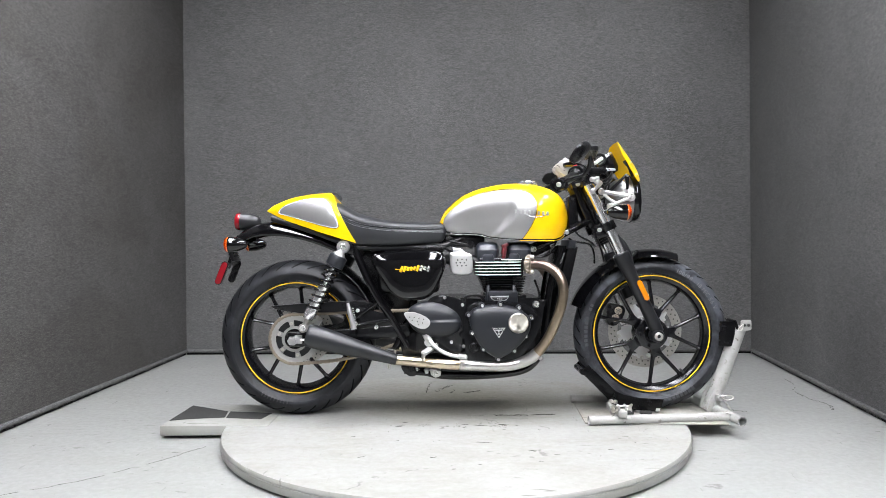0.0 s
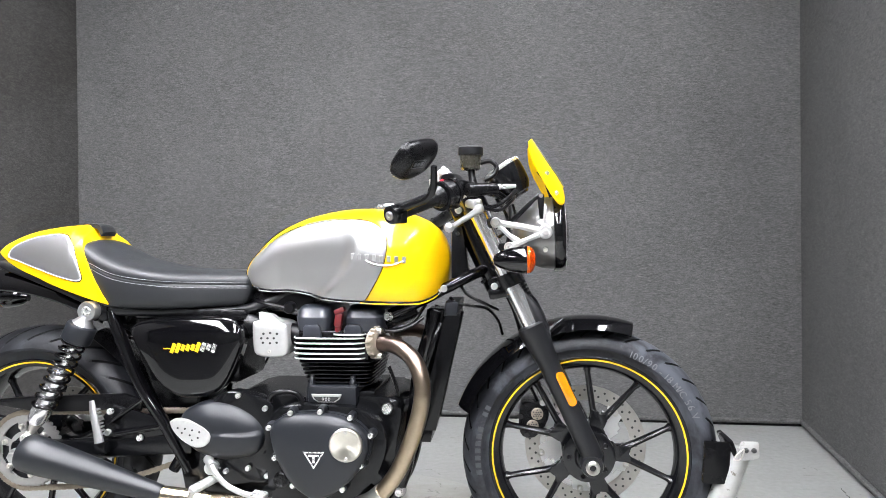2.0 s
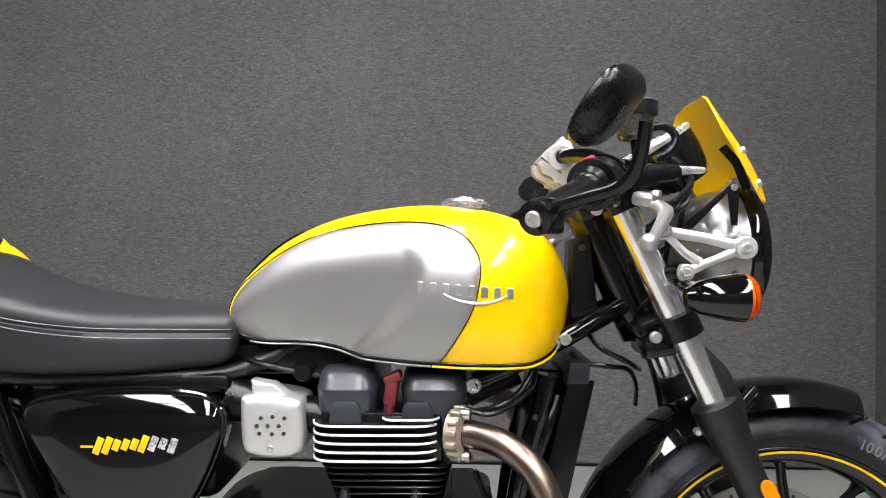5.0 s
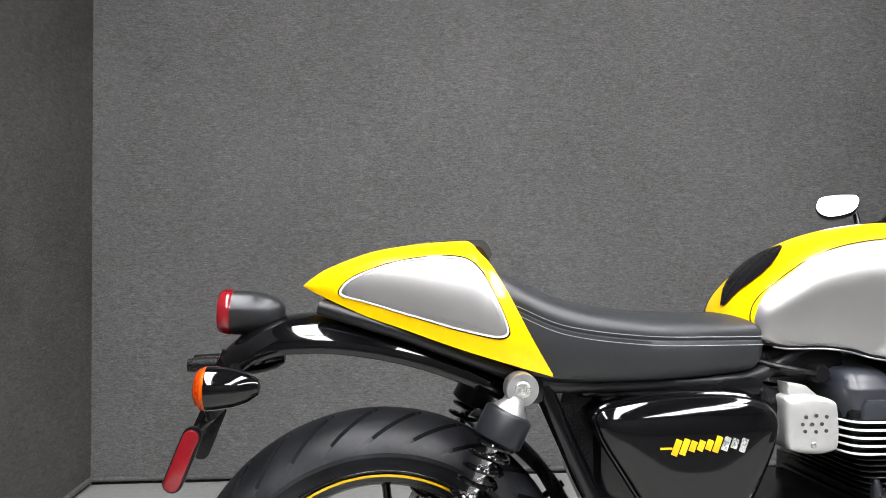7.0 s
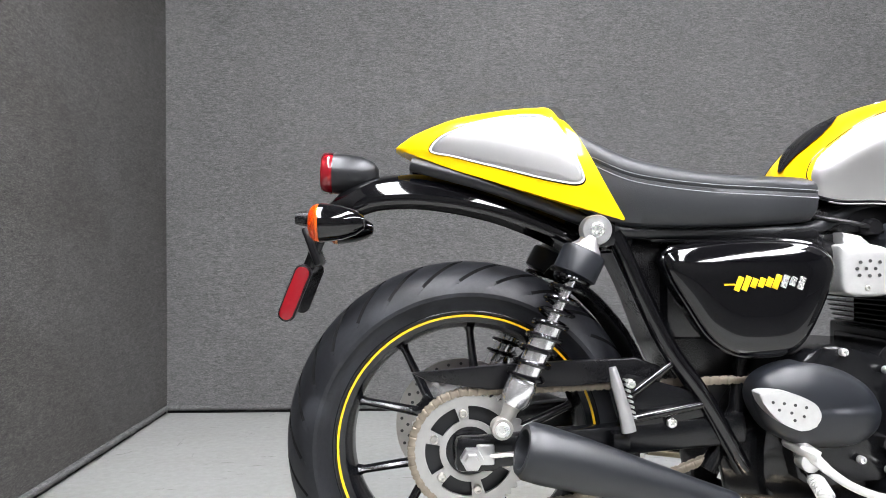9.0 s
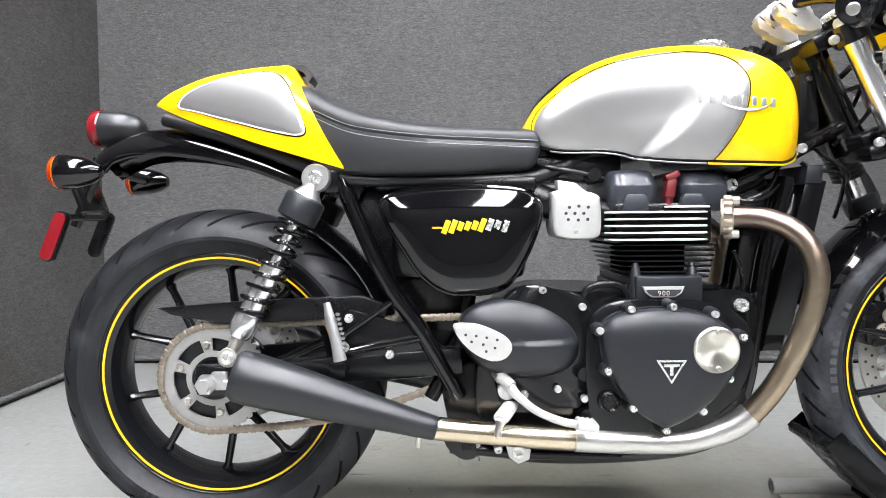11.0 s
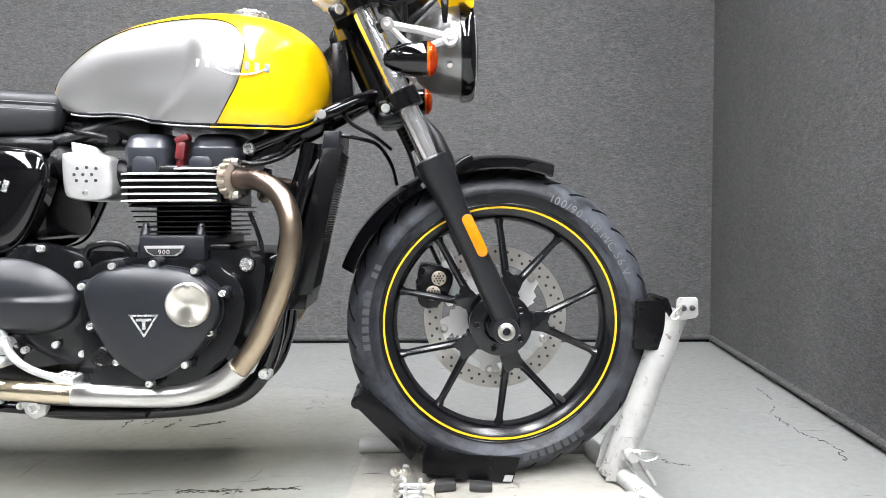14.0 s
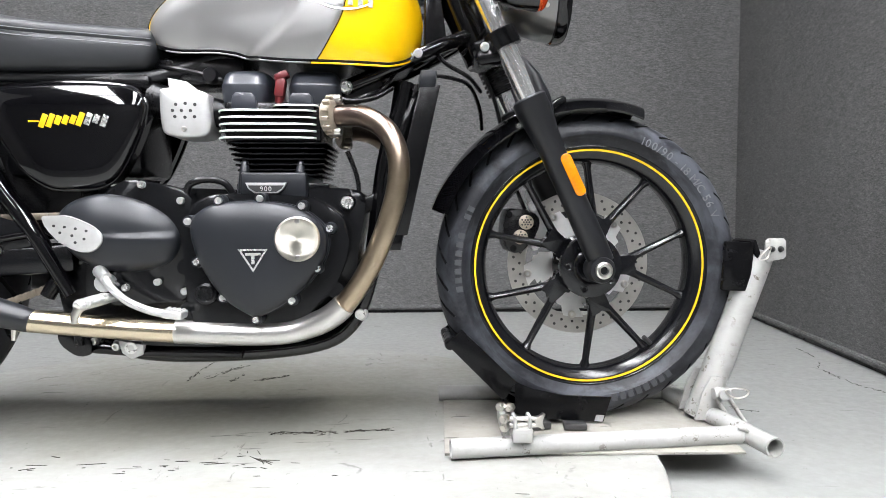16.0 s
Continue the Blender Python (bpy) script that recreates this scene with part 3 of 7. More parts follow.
part("weld_seam", tube(curve_points([(0.952, -0.212, 0.087), (0.966, -0.217, 0.083), (0.974, -0.219, 0.070), (0.972, -0.218, 0.056)], 4), 0.003, 8), STAND_PAINT, chock)
# clamp that locks the cradle to the front rail
part("clamp", block((0.545, -0.236, 0.096), (0.036, 0.044, 0.026), (0, 0, -3.5), 0.004), STAND_PAINT, chock)
for x in (0.531, 0.557):
    part("clamp_ear", block((x, -0.240, 0.118), (0.007, 0.032, 0.024), bevel=0.003), STAND_PAINT, chock)
for z in (0.112, 0.124):
    part("clamp_bolt", tube([(0.522, -0.245, z), (0.568, -0.245, z)], 0.0042, 10), STEEL, chock)
part("wing_nut", slab([(0.566, 0.108), (0.572, 0.112), (0.580, 0.103), (0.584, 0.106), (0.577, 0.118), (0.585, 0.131), (0.580, 0.134), (0.572, 0.125), (0.566, 0.128)], -0.250, -0.241, 0.002), STEEL, chock)
part("cradle_bracket", block((0.524, -0.155, 0.090), (0.012, 0.14, 0.028), (0, 0, -4), 0.003), STAND_PAINT, chock)
for x, y, z in ((0.516, -0.226, 0.118), (0.517, -0.224, 0.102), (0.512, -0.205, 0.134), (0.530, -0.198, 0.130)):
    part("nut", lathe([(0.001, -0.007), (0.0085, -0.007), (0.0085, 0.005), (0.005, 0.006), (0.005, 0.010), (0.001, 0.010)], (x, y, z), (-0.6, -1, 0.1), 6), STEEL, chock)
# black cradle under the tyre and pad before it
for lip_name, lip_outline, sole in (("cradle", [(0.423, 0.224), (0.454, 0.252), (0.563, 0.145), (0.538, 0.107)], [(0.423, 0.224), (0.428, 0.229), (0.543, 0.112), (0.538, 0.107)]),
                                    ("cradle", [(0.561, 0.146), (0.595, 0.129), (0.658, 0.116), (0.757, 0.110), (0.741, 0.059), (0.633, 0.068), (0.561, 0.081)], [(0.561, 0.081), (0.562, 0.086), (0.633, 0.073), (0.650, 0.071), (0.650, 0.066), (0.633, 0.068)])):
    plate = part(lip_name, slab(lip_outline, -0.077, -0.072, 0.001), BLACK_PAD, chock, "bent black steel cradle plate under the tyre")
    part("cradle_lip", slab(lip_outline, 0.068, 0.073, 0.001), BLACK_PAD, plate)
    part("cradle_sole", slab(sole, -0.072, 0.068, 0.0005), BLACK_PAD, plate)
part("cradle_roller", tube([(0.432, -0.07, 0.222), (0.432, 0.06, 0.222)], 0.012, 14), BLACK_PAD, chock)
part("cradle_foot", block((0.60, -0.10, 0.066), (0.05, 0.03, 0.016), (0, 0, 8), 0.003), DARK_STEEL, chock)
part("cradle_foot", block((0.675, -0.105, 0.064), (0.045, 0.03, 0.012), (0, 0, -6), 0.003), DARK_STEEL, chock)
part("worn_corner", slab([(0.722, 0.062), (0.739, 0.0605), (0.743, 0.074), (0.726, 0.075)], -0.0776, -0.0771, 0), STAND_PAINT, chock)
part("pad", block((1.018, -0.065, 0.372), (0.062, 0.012, 0.1), (0, 4, 4), 0.003), BLACK_PAD, chock, "black pad against the tyre")
part("pad", block((1.062, -0.02, 0.39), (0.012, 0.10, 0.075), (0, -20, 0), 0.003), BLACK_PAD, chock)


# ---------------------------------------------------------------- the motorcycle
bike = tagged(new("motorcycle"), "yellow and silver cafe racer motorcycle held upright in a wheel chock", "motorcycle")
bike.location = (0, 0, TOP)
FRONT, REAR = V(0.722, 0, 0.372), V(-0.73, 0, 0.369)


def tyre(name, parent, centre, outer, bead, half, bead_half, slant, count, rubber, reach=0.84):
    """A tyre whose slanting tread grooves are cut along the mesh."""
    per, lat = 18, 30
    seg = count * per
    bm = bmesh.new()
    prof = []
    crown = 0.62 * (outer - bead)
    for i in range(lat + 1):
        s = -1 + 2 * i / lat
        a = s * 1.32
        prof.append((s, outer - crown * (1 - math.cos(a)) / (1 - math.cos(1.32)), half * math.sin(a) / math.sin(1.32)))
    side = [(bead, bead_half), (bead + 0.012, bead_half + 0.006), (bead + 0.3 * (outer - bead), half * 0.985)]
    rings, flags = [], []
    for j in range(seg):
        th = 2 * math.pi * j / seg
        cuts = [(r, -y, 1.0) for r, y in side]
        for s, r, y in prof:
            w = abs(s)
            k = (j + (per // 2 if s > 0 else 0)) % per
            d = 0.0
            if k < 2 and 0.1 < w < reach:
                d = 0.0055 * min(1.0, (reach - w) / 0.12)
            cuts.append((r - d, y, w))
        cuts += [(r, y, 1.0) for r, y in reversed(side)]
        ring = []
        cut_at = [0] * len(side) + [1 if r < q - 0.002 else 0 for (r, y, w), (_, q, _) in zip(cuts[len(side):], prof)] + [0] * len(side)
        flags.append(cut_at)
        for r, y, w in cuts:
            a = th + 2 * math.pi / count * slant * w ** 1.3
            ring.append(bm.verts.new(centre + V(r * math.cos(a), y, r * math.sin(a))))
        rings.append(ring)
    ring_faces(bm, rings, closed_ring=False, closed_path=True)
    ob = part(name, bm, rubber, parent, "black rubber tyre with cut tread", edge=28)
    # groove faces go blacker than the rubber: shade in the cuts, painted in
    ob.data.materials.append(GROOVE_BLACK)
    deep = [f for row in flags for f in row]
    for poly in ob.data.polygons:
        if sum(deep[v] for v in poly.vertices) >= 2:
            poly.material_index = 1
    return ob


def wheel(name, centre, stripe_r, half, outer, tyre_half, spokes_from, hub_r, hub_half, slant, count, label, rubber, reach=0.84):
    """A cast wheel: rim, stripe, forked spokes, hub and tyre."""
    r = stripe_r
    rim = lathe([(r - 0.022, -half * 0.55), (r - 0.012, -half + 0.004), (r + 0.004, -half), (r + 0.010, -half - 0.002), (r + 0.012, -half + 0.002), (r + 0.004, -half + 0.006),
                 (r - 0.006, -half * 0.4), (r - 0.006, half * 0.4), (r + 0.004, half - 0.006), (r + 0.012, half - 0.002), (r + 0.010, half + 0.002), (r + 0.004, half), (r - 0.012, half - 0.004),
                 (r - 0.022, half * 0.55), (r - 0.026, 0.0)], centre, (0, 1, 0), 120, closed=True)
    w = part(name, rim, RIM_BLACK, bike, label)
    for s in (-1, 1):
        part("rim_stripe", lathe([(r - 0.0022, s * (half + 0.0004)), (r + 0.0018, s * (half + 0.0014)), (r + 0.0018, s * (half + 0.0022)), (r - 0.0022, s * (half + 0.0016))], centre, (0, 1, 0), 120, closed=True), STRIPE, w, "thin yellow line")
        part("rim_lip", lathe([(r + 0.0072 + 0.0026 * math.cos(q), s * (half + 0.0020) + 0.0026 * math.sin(q)) for q in (2 * math.pi * k / 10 for k in range(10))], centre, (0, 1, 0), 120, closed=True), RIM_BLACK, w)
    h = hub_half
    part("hub", lathe([(0.016, -h), (hub_r * 0.50, -h), (hub_r * 0.55, -h + 0.006), (hub_r * 0.60, -h + 0.0085), (hub_r * 0.94, -h + 0.0085), (hub_r * 1.02, -h + 0.0105), (hub_r * 1.04, -h + 0.014), (hub_r * 1.04, -h + 0.024), (hub_r * 0.72, -h + 0.036),
                       (hub_r * 0.72, h - 0.036), (hub_r, h - 0.024), (hub_r, h - 0.012), (hub_r * 0.66, h - 0.008), (hub_r * 0.62, h), (0.016, h)], centre, (0, 1, 0), 48, closed=True), RIM_BLACK, w)
    for k in range(5):
        mid = radians(spokes_from + 72 * k)
        web = slab(round_outline([(hub_r * 0.78, -0.024), (hub_r, -0.0205), (0.078, -0.0160), (0.090, -0.0170), (0.104, -0.0225), (0.109, -0.0155), (0.100, -0.0065), (0.097, 0.0), (0.100, 0.0065), (0.109, 0.0155), (0.104, 0.0225), (0.090, 0.0170), (0.078, 0.0160), (hub_r, 0.0205), (hub_r * 0.78, 0.024)], 2), -0.0135, 0.0135, 0.004)
        bmesh.ops.transform(web, matrix=Matrix.Translation(centre) @ Matrix.Rotation(-mid, 4, "Y"), verts=web.verts)
        part("spoke_root", web, RIM_BLACK, w)
        for d in (-18.2, 18.2):
            a = radians(spokes_from + 72 * k + d)
            end = centre + (r - 0.016) * V(math.cos(a), 0, math.sin(a))
            near = centre + 0.088 * V(math.cos(mid + radians(d * 0.38)), 0, math.sin(mid + radians(d * 0.38)))
            part("spoke", tube([near, near.lerp(end, 0.2), near.lerp(end, 0.85), end], [0.0100, 0.0085, 0.0072, 0.0135], 10, flat=1.25), RIM_BLACK, w)
    tyre("tyre", w, centre, outer, r + 0.008, tyre_half, half + 0.002, slant, count, rubber, reach)
    return w


front_wheel = wheel("front_wheel", FRONT, 0.2375, 0.034, 0.315, 0.052, 72, 0.062, 0.055, 1.5, 34, "black cast front wheel with a yellow rim line", DUSTY_RUBBER, 0.66)
rear_wheel = wheel("rear_wheel", REAR, 0.2245, 0.054, 0.318, 0.076, 70, 0.062, 0.075, 1.7, 28, "black cast rear wheel with a yellow rim line", TYRE_RUBBER)
part("valve", tube([FRONT + V(0.135, -0.02, -0.165), FRONT + V(0.118, -0.025, -0.15)], 0.005, 8), DARK_STEEL, front_wheel)
for k in range(5):
    a = radians(36 + 72 * k)
    p = FRONT + V(0.0485 * math.cos(a), -0.0455, 0.0485 * math.sin(a))
    part("hub_hole", lathe([(0.0045, -0.004), (0.0078, -0.004), (0.0078, 0.002), (0.0066, 0.003), (0.0045, 0.002)], p, (0, -1, 0), 18, closed=True), RIM_BLACK, front_wheel)
    part("hub_hole", lathe([(0.0003, -0.003), (0.0046, -0.003), (0.0046, 0.0012), (0.0003, 0.0012)], p, (0, -1, 0), 14), GROOVE_BLACK, front_wheel, "dark bore in the hub")


def brake_disc(parent, centre, r, inner, y, carrier, count=30):
    """A drilled brake disc with an alloy carrier."""
    bm = bmesh.new()
    seg = count * 4
    t = 0.0025
    # band with drilled holes: short posts of dark metal set in it
    lathe([(inner, y - t), (r, y - t), (r, y + t), (inner, y + t)], centre, (0, 1, 0), seg, bm, closed=True)
    d = part("brake_disc", bm, DISC_STEEL, parent, "drilled steel brake disc")
    holes = bmesh.new()
    for k in range(count):
        for q, off in ((0.35, 0.0), (0.7, 0.5)):
            a = 2 * math.pi * (k + off) / count
            rr = inner + (r - inner) * q
            lathe([(0.0001, -t - 0.0004), (0.0032, -t - 0.0004), (0.0032, t + 0.0004), (0.0001, t + 0.0004)], centre + V(rr * math.cos(a), y, rr * math.sin(a)), (0, 1, 0), 8, holes)
    tagged(part("drilling", holes, DARK_STEEL, d), kind="stuff")
    plate = bmesh.new()
    radii = [carrier * 0.9, carrier * 1.1, carrier * 1.32, inner - 0.026, inner - 0.016, inner + 0.004]
    steps = 100
    for yy in (y - 0.004, y + 0.004):
        grid = [[plate.verts.new(centre + V(q * math.cos(2 * math.pi * k / steps + 4 * q), yy, q * math.sin(2 * math.pi * k / steps + 4 * q))) for k in range(steps)] for q in radii]
        for m in range(5):
            for k in range(steps):
                f = (k + 13) % 20
                if (m == 2 and 6 <= f < 13) or (m == 3 and 4 <= f < 14) or (m == 4 and 2 <= f < 16):
                    continue
                plate.faces.new((grid[m][k], grid[m][(k + 1) % steps], grid[m + 1][(k + 1) % steps], grid[m + 1][k]))
    part("disc_carrier", plate, CARRIER, d, "cast alloy disc carrier with five windows")
    for k in range(5):
        a = radians(72 * k + 21.6) + 4 * (inner - 0.004)
        part("disc_rivet", lathe([(0.0035, -0.003), (0.0085, -0.003), (0.0085, 0.004), (0.006, 0.006), (0.0035, 0.006)], centre + V((inner - 0.002) * math.cos(a), y - 0.004, (inner - 0.002) * math.sin(a)), (0, -1, 0), 16, closed=True), STEEL, d)
    return d


brake_disc(front_wheel, FRONT, 0.155, 0.116, 0.062, 0.05, 34)
brake_disc(rear_wheel, REAR, 0.127, 0.092, 0.1, 0.05, 30)

# tyre lettering
def round_line(centre, r, y, start, size, wording):
    """Characters along a circle on the tyre wall, read clockwise."""
    def spot(x):
        a = radians(start) - x / r
        p = centre + V(r * math.cos(a), y, r * math.sin(a))
        m = Matrix(((math.sin(a), math.cos(a), 0, p.x), (0, 0, -1, p.y), (-math.cos(a), math.sin(a), 0, p.z), (0, 0, 0, 1)))
        return m
    return letters(wording, size, spot, 0.0006)


part("size_marking", round_line(FRONT, 0.2655, -0.0524, 69, 0.0235, "100/90 - 18 M/C 56 V"), LETTER_GREY, front_wheel, "raised grey tyre size lettering")


def arc_bars(parent, centre, r, y, start, count, w, h, gap, material=FAINT_RUBBER):
    """Plain raised bars along the tyre wall in place of maker's lettering."""
    spots = []
    for k in range(count):
        a = radians(start) - k * (w + gap) / r
        spots.append((centre + V(r * math.cos(a), y, r * math.sin(a)), (0, 90 - math.degrees(a), 0)))
    pieces("maker_marking", spots, (w, 0.0016, h), material, parent, 0.0004)


arc_bars(front_wheel, FRONT, 0.2735, -0.0524, 189, 7, 0.0115, 0.0140, 0.0065)
arc_bars(front_wheel, FRONT, 0.2735, -0.0524, 158, 2, 0.0105, 0.0140, 0.0065)
arc_bars(front_wheel, FRONT, 0.2735, -0.0524, 306, 8, 0.0120, 0.0165, 0.0055)
arc_bars(rear_wheel, REAR, 0.262, -0.0766, 262, 9, 0.005, 0.012, 0.0085, DULL_RUBBER)


# -- petrol tank
def spline(points):
    c = curve_points([(x, z, 0) for x, z in points], 16)
    return [q.x for q in c], [q.y for q in c]


T_TOP = spline([(-0.146, 0.822), (-0.138, 0.848), (-0.115, 0.884), (-0.063, 0.932), (0.008, 0.967), (0.096, 0.987), (0.177, 0.992), (0.258, 0.983), (0.318, 0.963), (0.358, 0.931), (0.377, 0.892), (0.382, 0.850)])
T_LOW = spline([(-0.146, 0.822), (-0.138, 0.806), (-0.119, 0.797), (-0.08, 0.788), (-0.013, 0.787), (0.03, 0.781), (0.061, 0.772), (0.12, 0.765), (0.2, 0.761), (0.29, 0.759), (0.325, 0.762), (0.356, 0.778), (0.375, 0.810), (0.382, 0.850)])
T_WIDE = spline([(-0.146, 0.05), (-0.125, 0.086), (-0.08, 0.105), (0.0, 0.12), (0.08, 0.132), (0.15, 0.144), (0.21, 0.151), (0.265, 0.149), (0.31, 0.136), (0.343, 0.109), (0.366, 0.072), (0.382, 0.036)])
POWER = 2.35


def tank_at(x):
    zt, zb, w = np.interp(x, *T_TOP), np.interp(x, *T_LOW), np.interp(x, *T_WIDE)
    return zt, zb, zb + 0.40 * (zt - zb), w


def knee(x, z):
    """The hollow for the rider's knee: a shallow scoop with a curved front edge."""
    edge = 0.150 - 5.4 * (z - 0.90) ** 2
    s = min(1.0, max(0.0, (edge - x) / 0.040 + 0.5))
    s = s * s * (3 - 2 * s)
    top = min(1.0, max(0.0, (float(np.interp(x, *T_TOP)) - 0.020 - z) / 0.125))
    fade = min(1.0, max(0.0, (x + 0.16) / 0.12)) * top * top * (3 - 2 * top)
    return 0.0175 * s * fade


def tank_half(x, z):
    zt, zb, zm, w = tank_at(x)
    if z >= zm:
        u = min(1.0, (z - zm) / (zt - zm))
        h = w * (1 - u ** POWER) ** (1 / POWER)
    else:
        u = (zm - z) / (zm - zb)
        h = w * (1 - 0.11 * u ** 3)
    return max(0.0, h - knee(x, z))


def tank_mesh():
    bm = bmesh.new()
    rings = []
    for i in range(97):
        x = 0.118 - 0.2635 * math.cos(math.pi * i / 96)
        zt, zb, zm, w = tank_at(x)
        half = []
        for j in range(9):
            z = zb + (zm - zb) * j / 8
            half.append((tank_half(x, z), z))
        for j in range(1, 25):
            a = math.pi / 2 * j / 24
            z = zm + (zt - zm) * math.sin(a) ** (2 / POWER)
            half.append((tank_half(x, z) if j < 24 else 0.0, z))
        loop = [(-y, z) for y, z in half] + [(y, z) for y, z in reversed(half[:-1])]
        rings.append([bm.verts.new((x, y, z)) for y, z in loop])
    ring_faces(bm, rings)
    bmesh.ops.remove_doubles(bm, verts=bm.verts, dist=1e-5)
    return bm


def fitted_panel(outline, depth_at, lift, side, rings=26, tail=4):
    """A skin with the outline (x, z) laid over a curved body at the given lift."""
    bm = bmesh.new()
    cx, cz = sum(p[0] for p in outline) / len(outline), sum(p[1] for p in outline) / len(outline)
    made = []
    for i in range(rings):
        k = 1 - i / rings
        l = lift if i else -0.0006
        made.append([bm.verts.new((cx + (x - cx) * k, side * (depth_at(cx + (x - cx) * k, cz + (z - cz) * k) + l), cz + (z - cz) * k)) for x, z in outline])
    ring_faces(bm, made, caps=False)
    bm.faces.new(made[-1])
    return bm


tank = part("petrol_tank", tank_mesh(), YELLOW, bike, "yellow petrol tank with silver side panels", edge=60)
PANEL = round_outline([(-0.126, 0.812), (-0.133, 0.836), (-0.112, 0.872), (-0.046, 0.922), (0.019, 0.949), (0.101, 0.962), (0.171, 0.961), (0.214, 0.947), (0.236, 0.921), (0.242, 0.893),
                       (0.232, 0.843), (0.208, 0.798), (0.184, 0.7640), (0.17, 0.7622), (0.12, 0.7652), (0.061, 0.7723), (0.03, 0.7813), (-0.013, 0.7873), (-0.08, 0.7885), (-0.115, 0.7962)], 5)
for s in (-1, 1):
    part("side_panel", fitted_panel(PANEL, tank_half, 0.0018, s), SILVER, tank, "satin silver side panel", edge=60)
    part("pinstripe", tube([V(x, s * (tank_half(x, z) + 0.0010), z) for x, z in PANEL], 0.0010, 6, closed=True), BLACK_GLOSS, tank, "thin black line round the panel")
    # raised badge: plain bars with a curved underline
    pieces("badge_bar", [((0.158 + 0.0178 * k, s * (tank_half(0.158 + 0.0178 * k, 0.871 - 0.0013 * k) + 0.0012), 0.871 - 0.0013 * k), (0, 2, -s * (0 if k < 4 else 6))) for k in range(8)],
           (0.0092, 0.003, 0.0155), SATIN_ALLOY, tank, 0.001, "plain raised steel badge bar")
    part("badge_line", tube([V(x, s * (tank_half(x, z) + 0.0015), z) for x, z in ((q.x, q.y) for q in curve_points([(0.19, 0.862, 0), (0.21, 0.853, 0), (0.235, 0.849, 0), (0.262, 0.852, 0), (0.285, 0.862, 0)], 6))], [0.0008, 0.002, 0.0026, 0.002, 0.0008], 8), CHROME, tank)
part("seam_strip", tube([V(x, s * (tank_half(x, np.interp(x, *T_LOW) + 0.002) + 0.001), np.interp(x, *T_LOW) + 0.001) for s in (-1,) for x in np.linspace(-0.135, 0.372, 60)], 0.0016, 8), BLACK_SATIN, tank)
for x0, x1, paint in ((-0.10, 0.172, DARK_SILVER), (0.174, 0.355, YELLOW)):
    part("tank_lip", tube([V(x, -tank_half(x, np.interp(x, *T_LOW) + 0.002) - 0.0012, np.interp(x, *T_LOW) - 0.0042) for x in np.linspace(x0, x1, 40)], 0.0018, 8), paint, tank, "rolled lower lip of the tank")
under = bmesh.new()
rows = []
for x in np.linspace(-0.135, 0.365, 60):
    zb, half = np.interp(x, *T_LOW), tank_half(x, np.interp(x, *T_LOW) + 0.001) + 0.0012
    rows.append([under.verts.new((x, y, zb + dz)) for y, dz in ((-half, 0.0008), (half, 0.0008), (half, -0.004), (-half, -0.004))])
ring_faces(under, rows)
part("tank_floor", under, BLACK_SATIN, tank, "black seam and underside of the tank")
pad = bmesh.new()
for i, a in enumerate(np.linspace(-0.1385, -0.030, 15)):
    zt = np.interp(a, *T_TOP)
    w = 0.047 * math.sin(math.pi * (0.03 + 0.94 * i / 14)) ** 0.85
    row = []
    for j in range(13):
        y = w * (-1 + j / 6)
        z = zt
        for _ in range(30):
            if tank_half(a, z) < abs(y):
                z -= 0.0015
        row.append(pad.verts.new((a - 0.0022, y, z + 0.0032)))
    if i:
        for j in range(12):
            pad.faces.new((last[j], last[j + 1], row[j + 1], row[j]))
    last = row
part("tank_pad", pad, PLASTIC, tank, "black rubber pad on the tank")
cap = part("filler_cap", lathe([(0.001, -0.006), (0.041, -0.006), (0.041, 0.002), (0.036, 0.006), (0.034, 0.0065), (0.033, 0.010), (0.029, 0.0115), (0.001, 0.012)], (0.222, 0, 0.992), (0.04, 0, 1), 40), CHROME, tank, "round polished filler cap")
part("cap_lock", lathe([(0.001, 0.0), (0.011, 0.0), (0.010, 0.0025), (0.001, 0.0025)], (0.2225, 0, 1.0035), (0.04, 0, 1), 20), STEEL, cap)


# -- seat and tail cowl
S_TOP = spline([(-0.575, 0.922), (-0.548, 0.915), (-0.511, 0.894), (-0.47, 0.875), (-0.436, 0.863), (-0.361, 0.847), (-0.28, 0.838), (-0.2, 0.836), (-0.135, 0.834), (-0.118, 0.822)])
S_SEAM = spline([(-0.575, 0.875), (-0.527, 0.853), (-0.455, 0.824), (-0.339, 0.808), (-0.22, 0.803), (-0.118, 0.80)])
S_LOW = spline([(-0.575, 0.80), (-0.52, 0.757), (-0.459, 0.744), (-0.302, 0.743), (-0.16, 0.75), (-0.128, 0.762), (-0.118, 0.785)])
S_WIDE = spline([(-0.575, 0.115), (-0.52, 0.127), (-0.40, 0.138), (-0.28, 0.132), (-0.18, 0.112), (-0.13, 0.1), (-0.118, 0.085)])


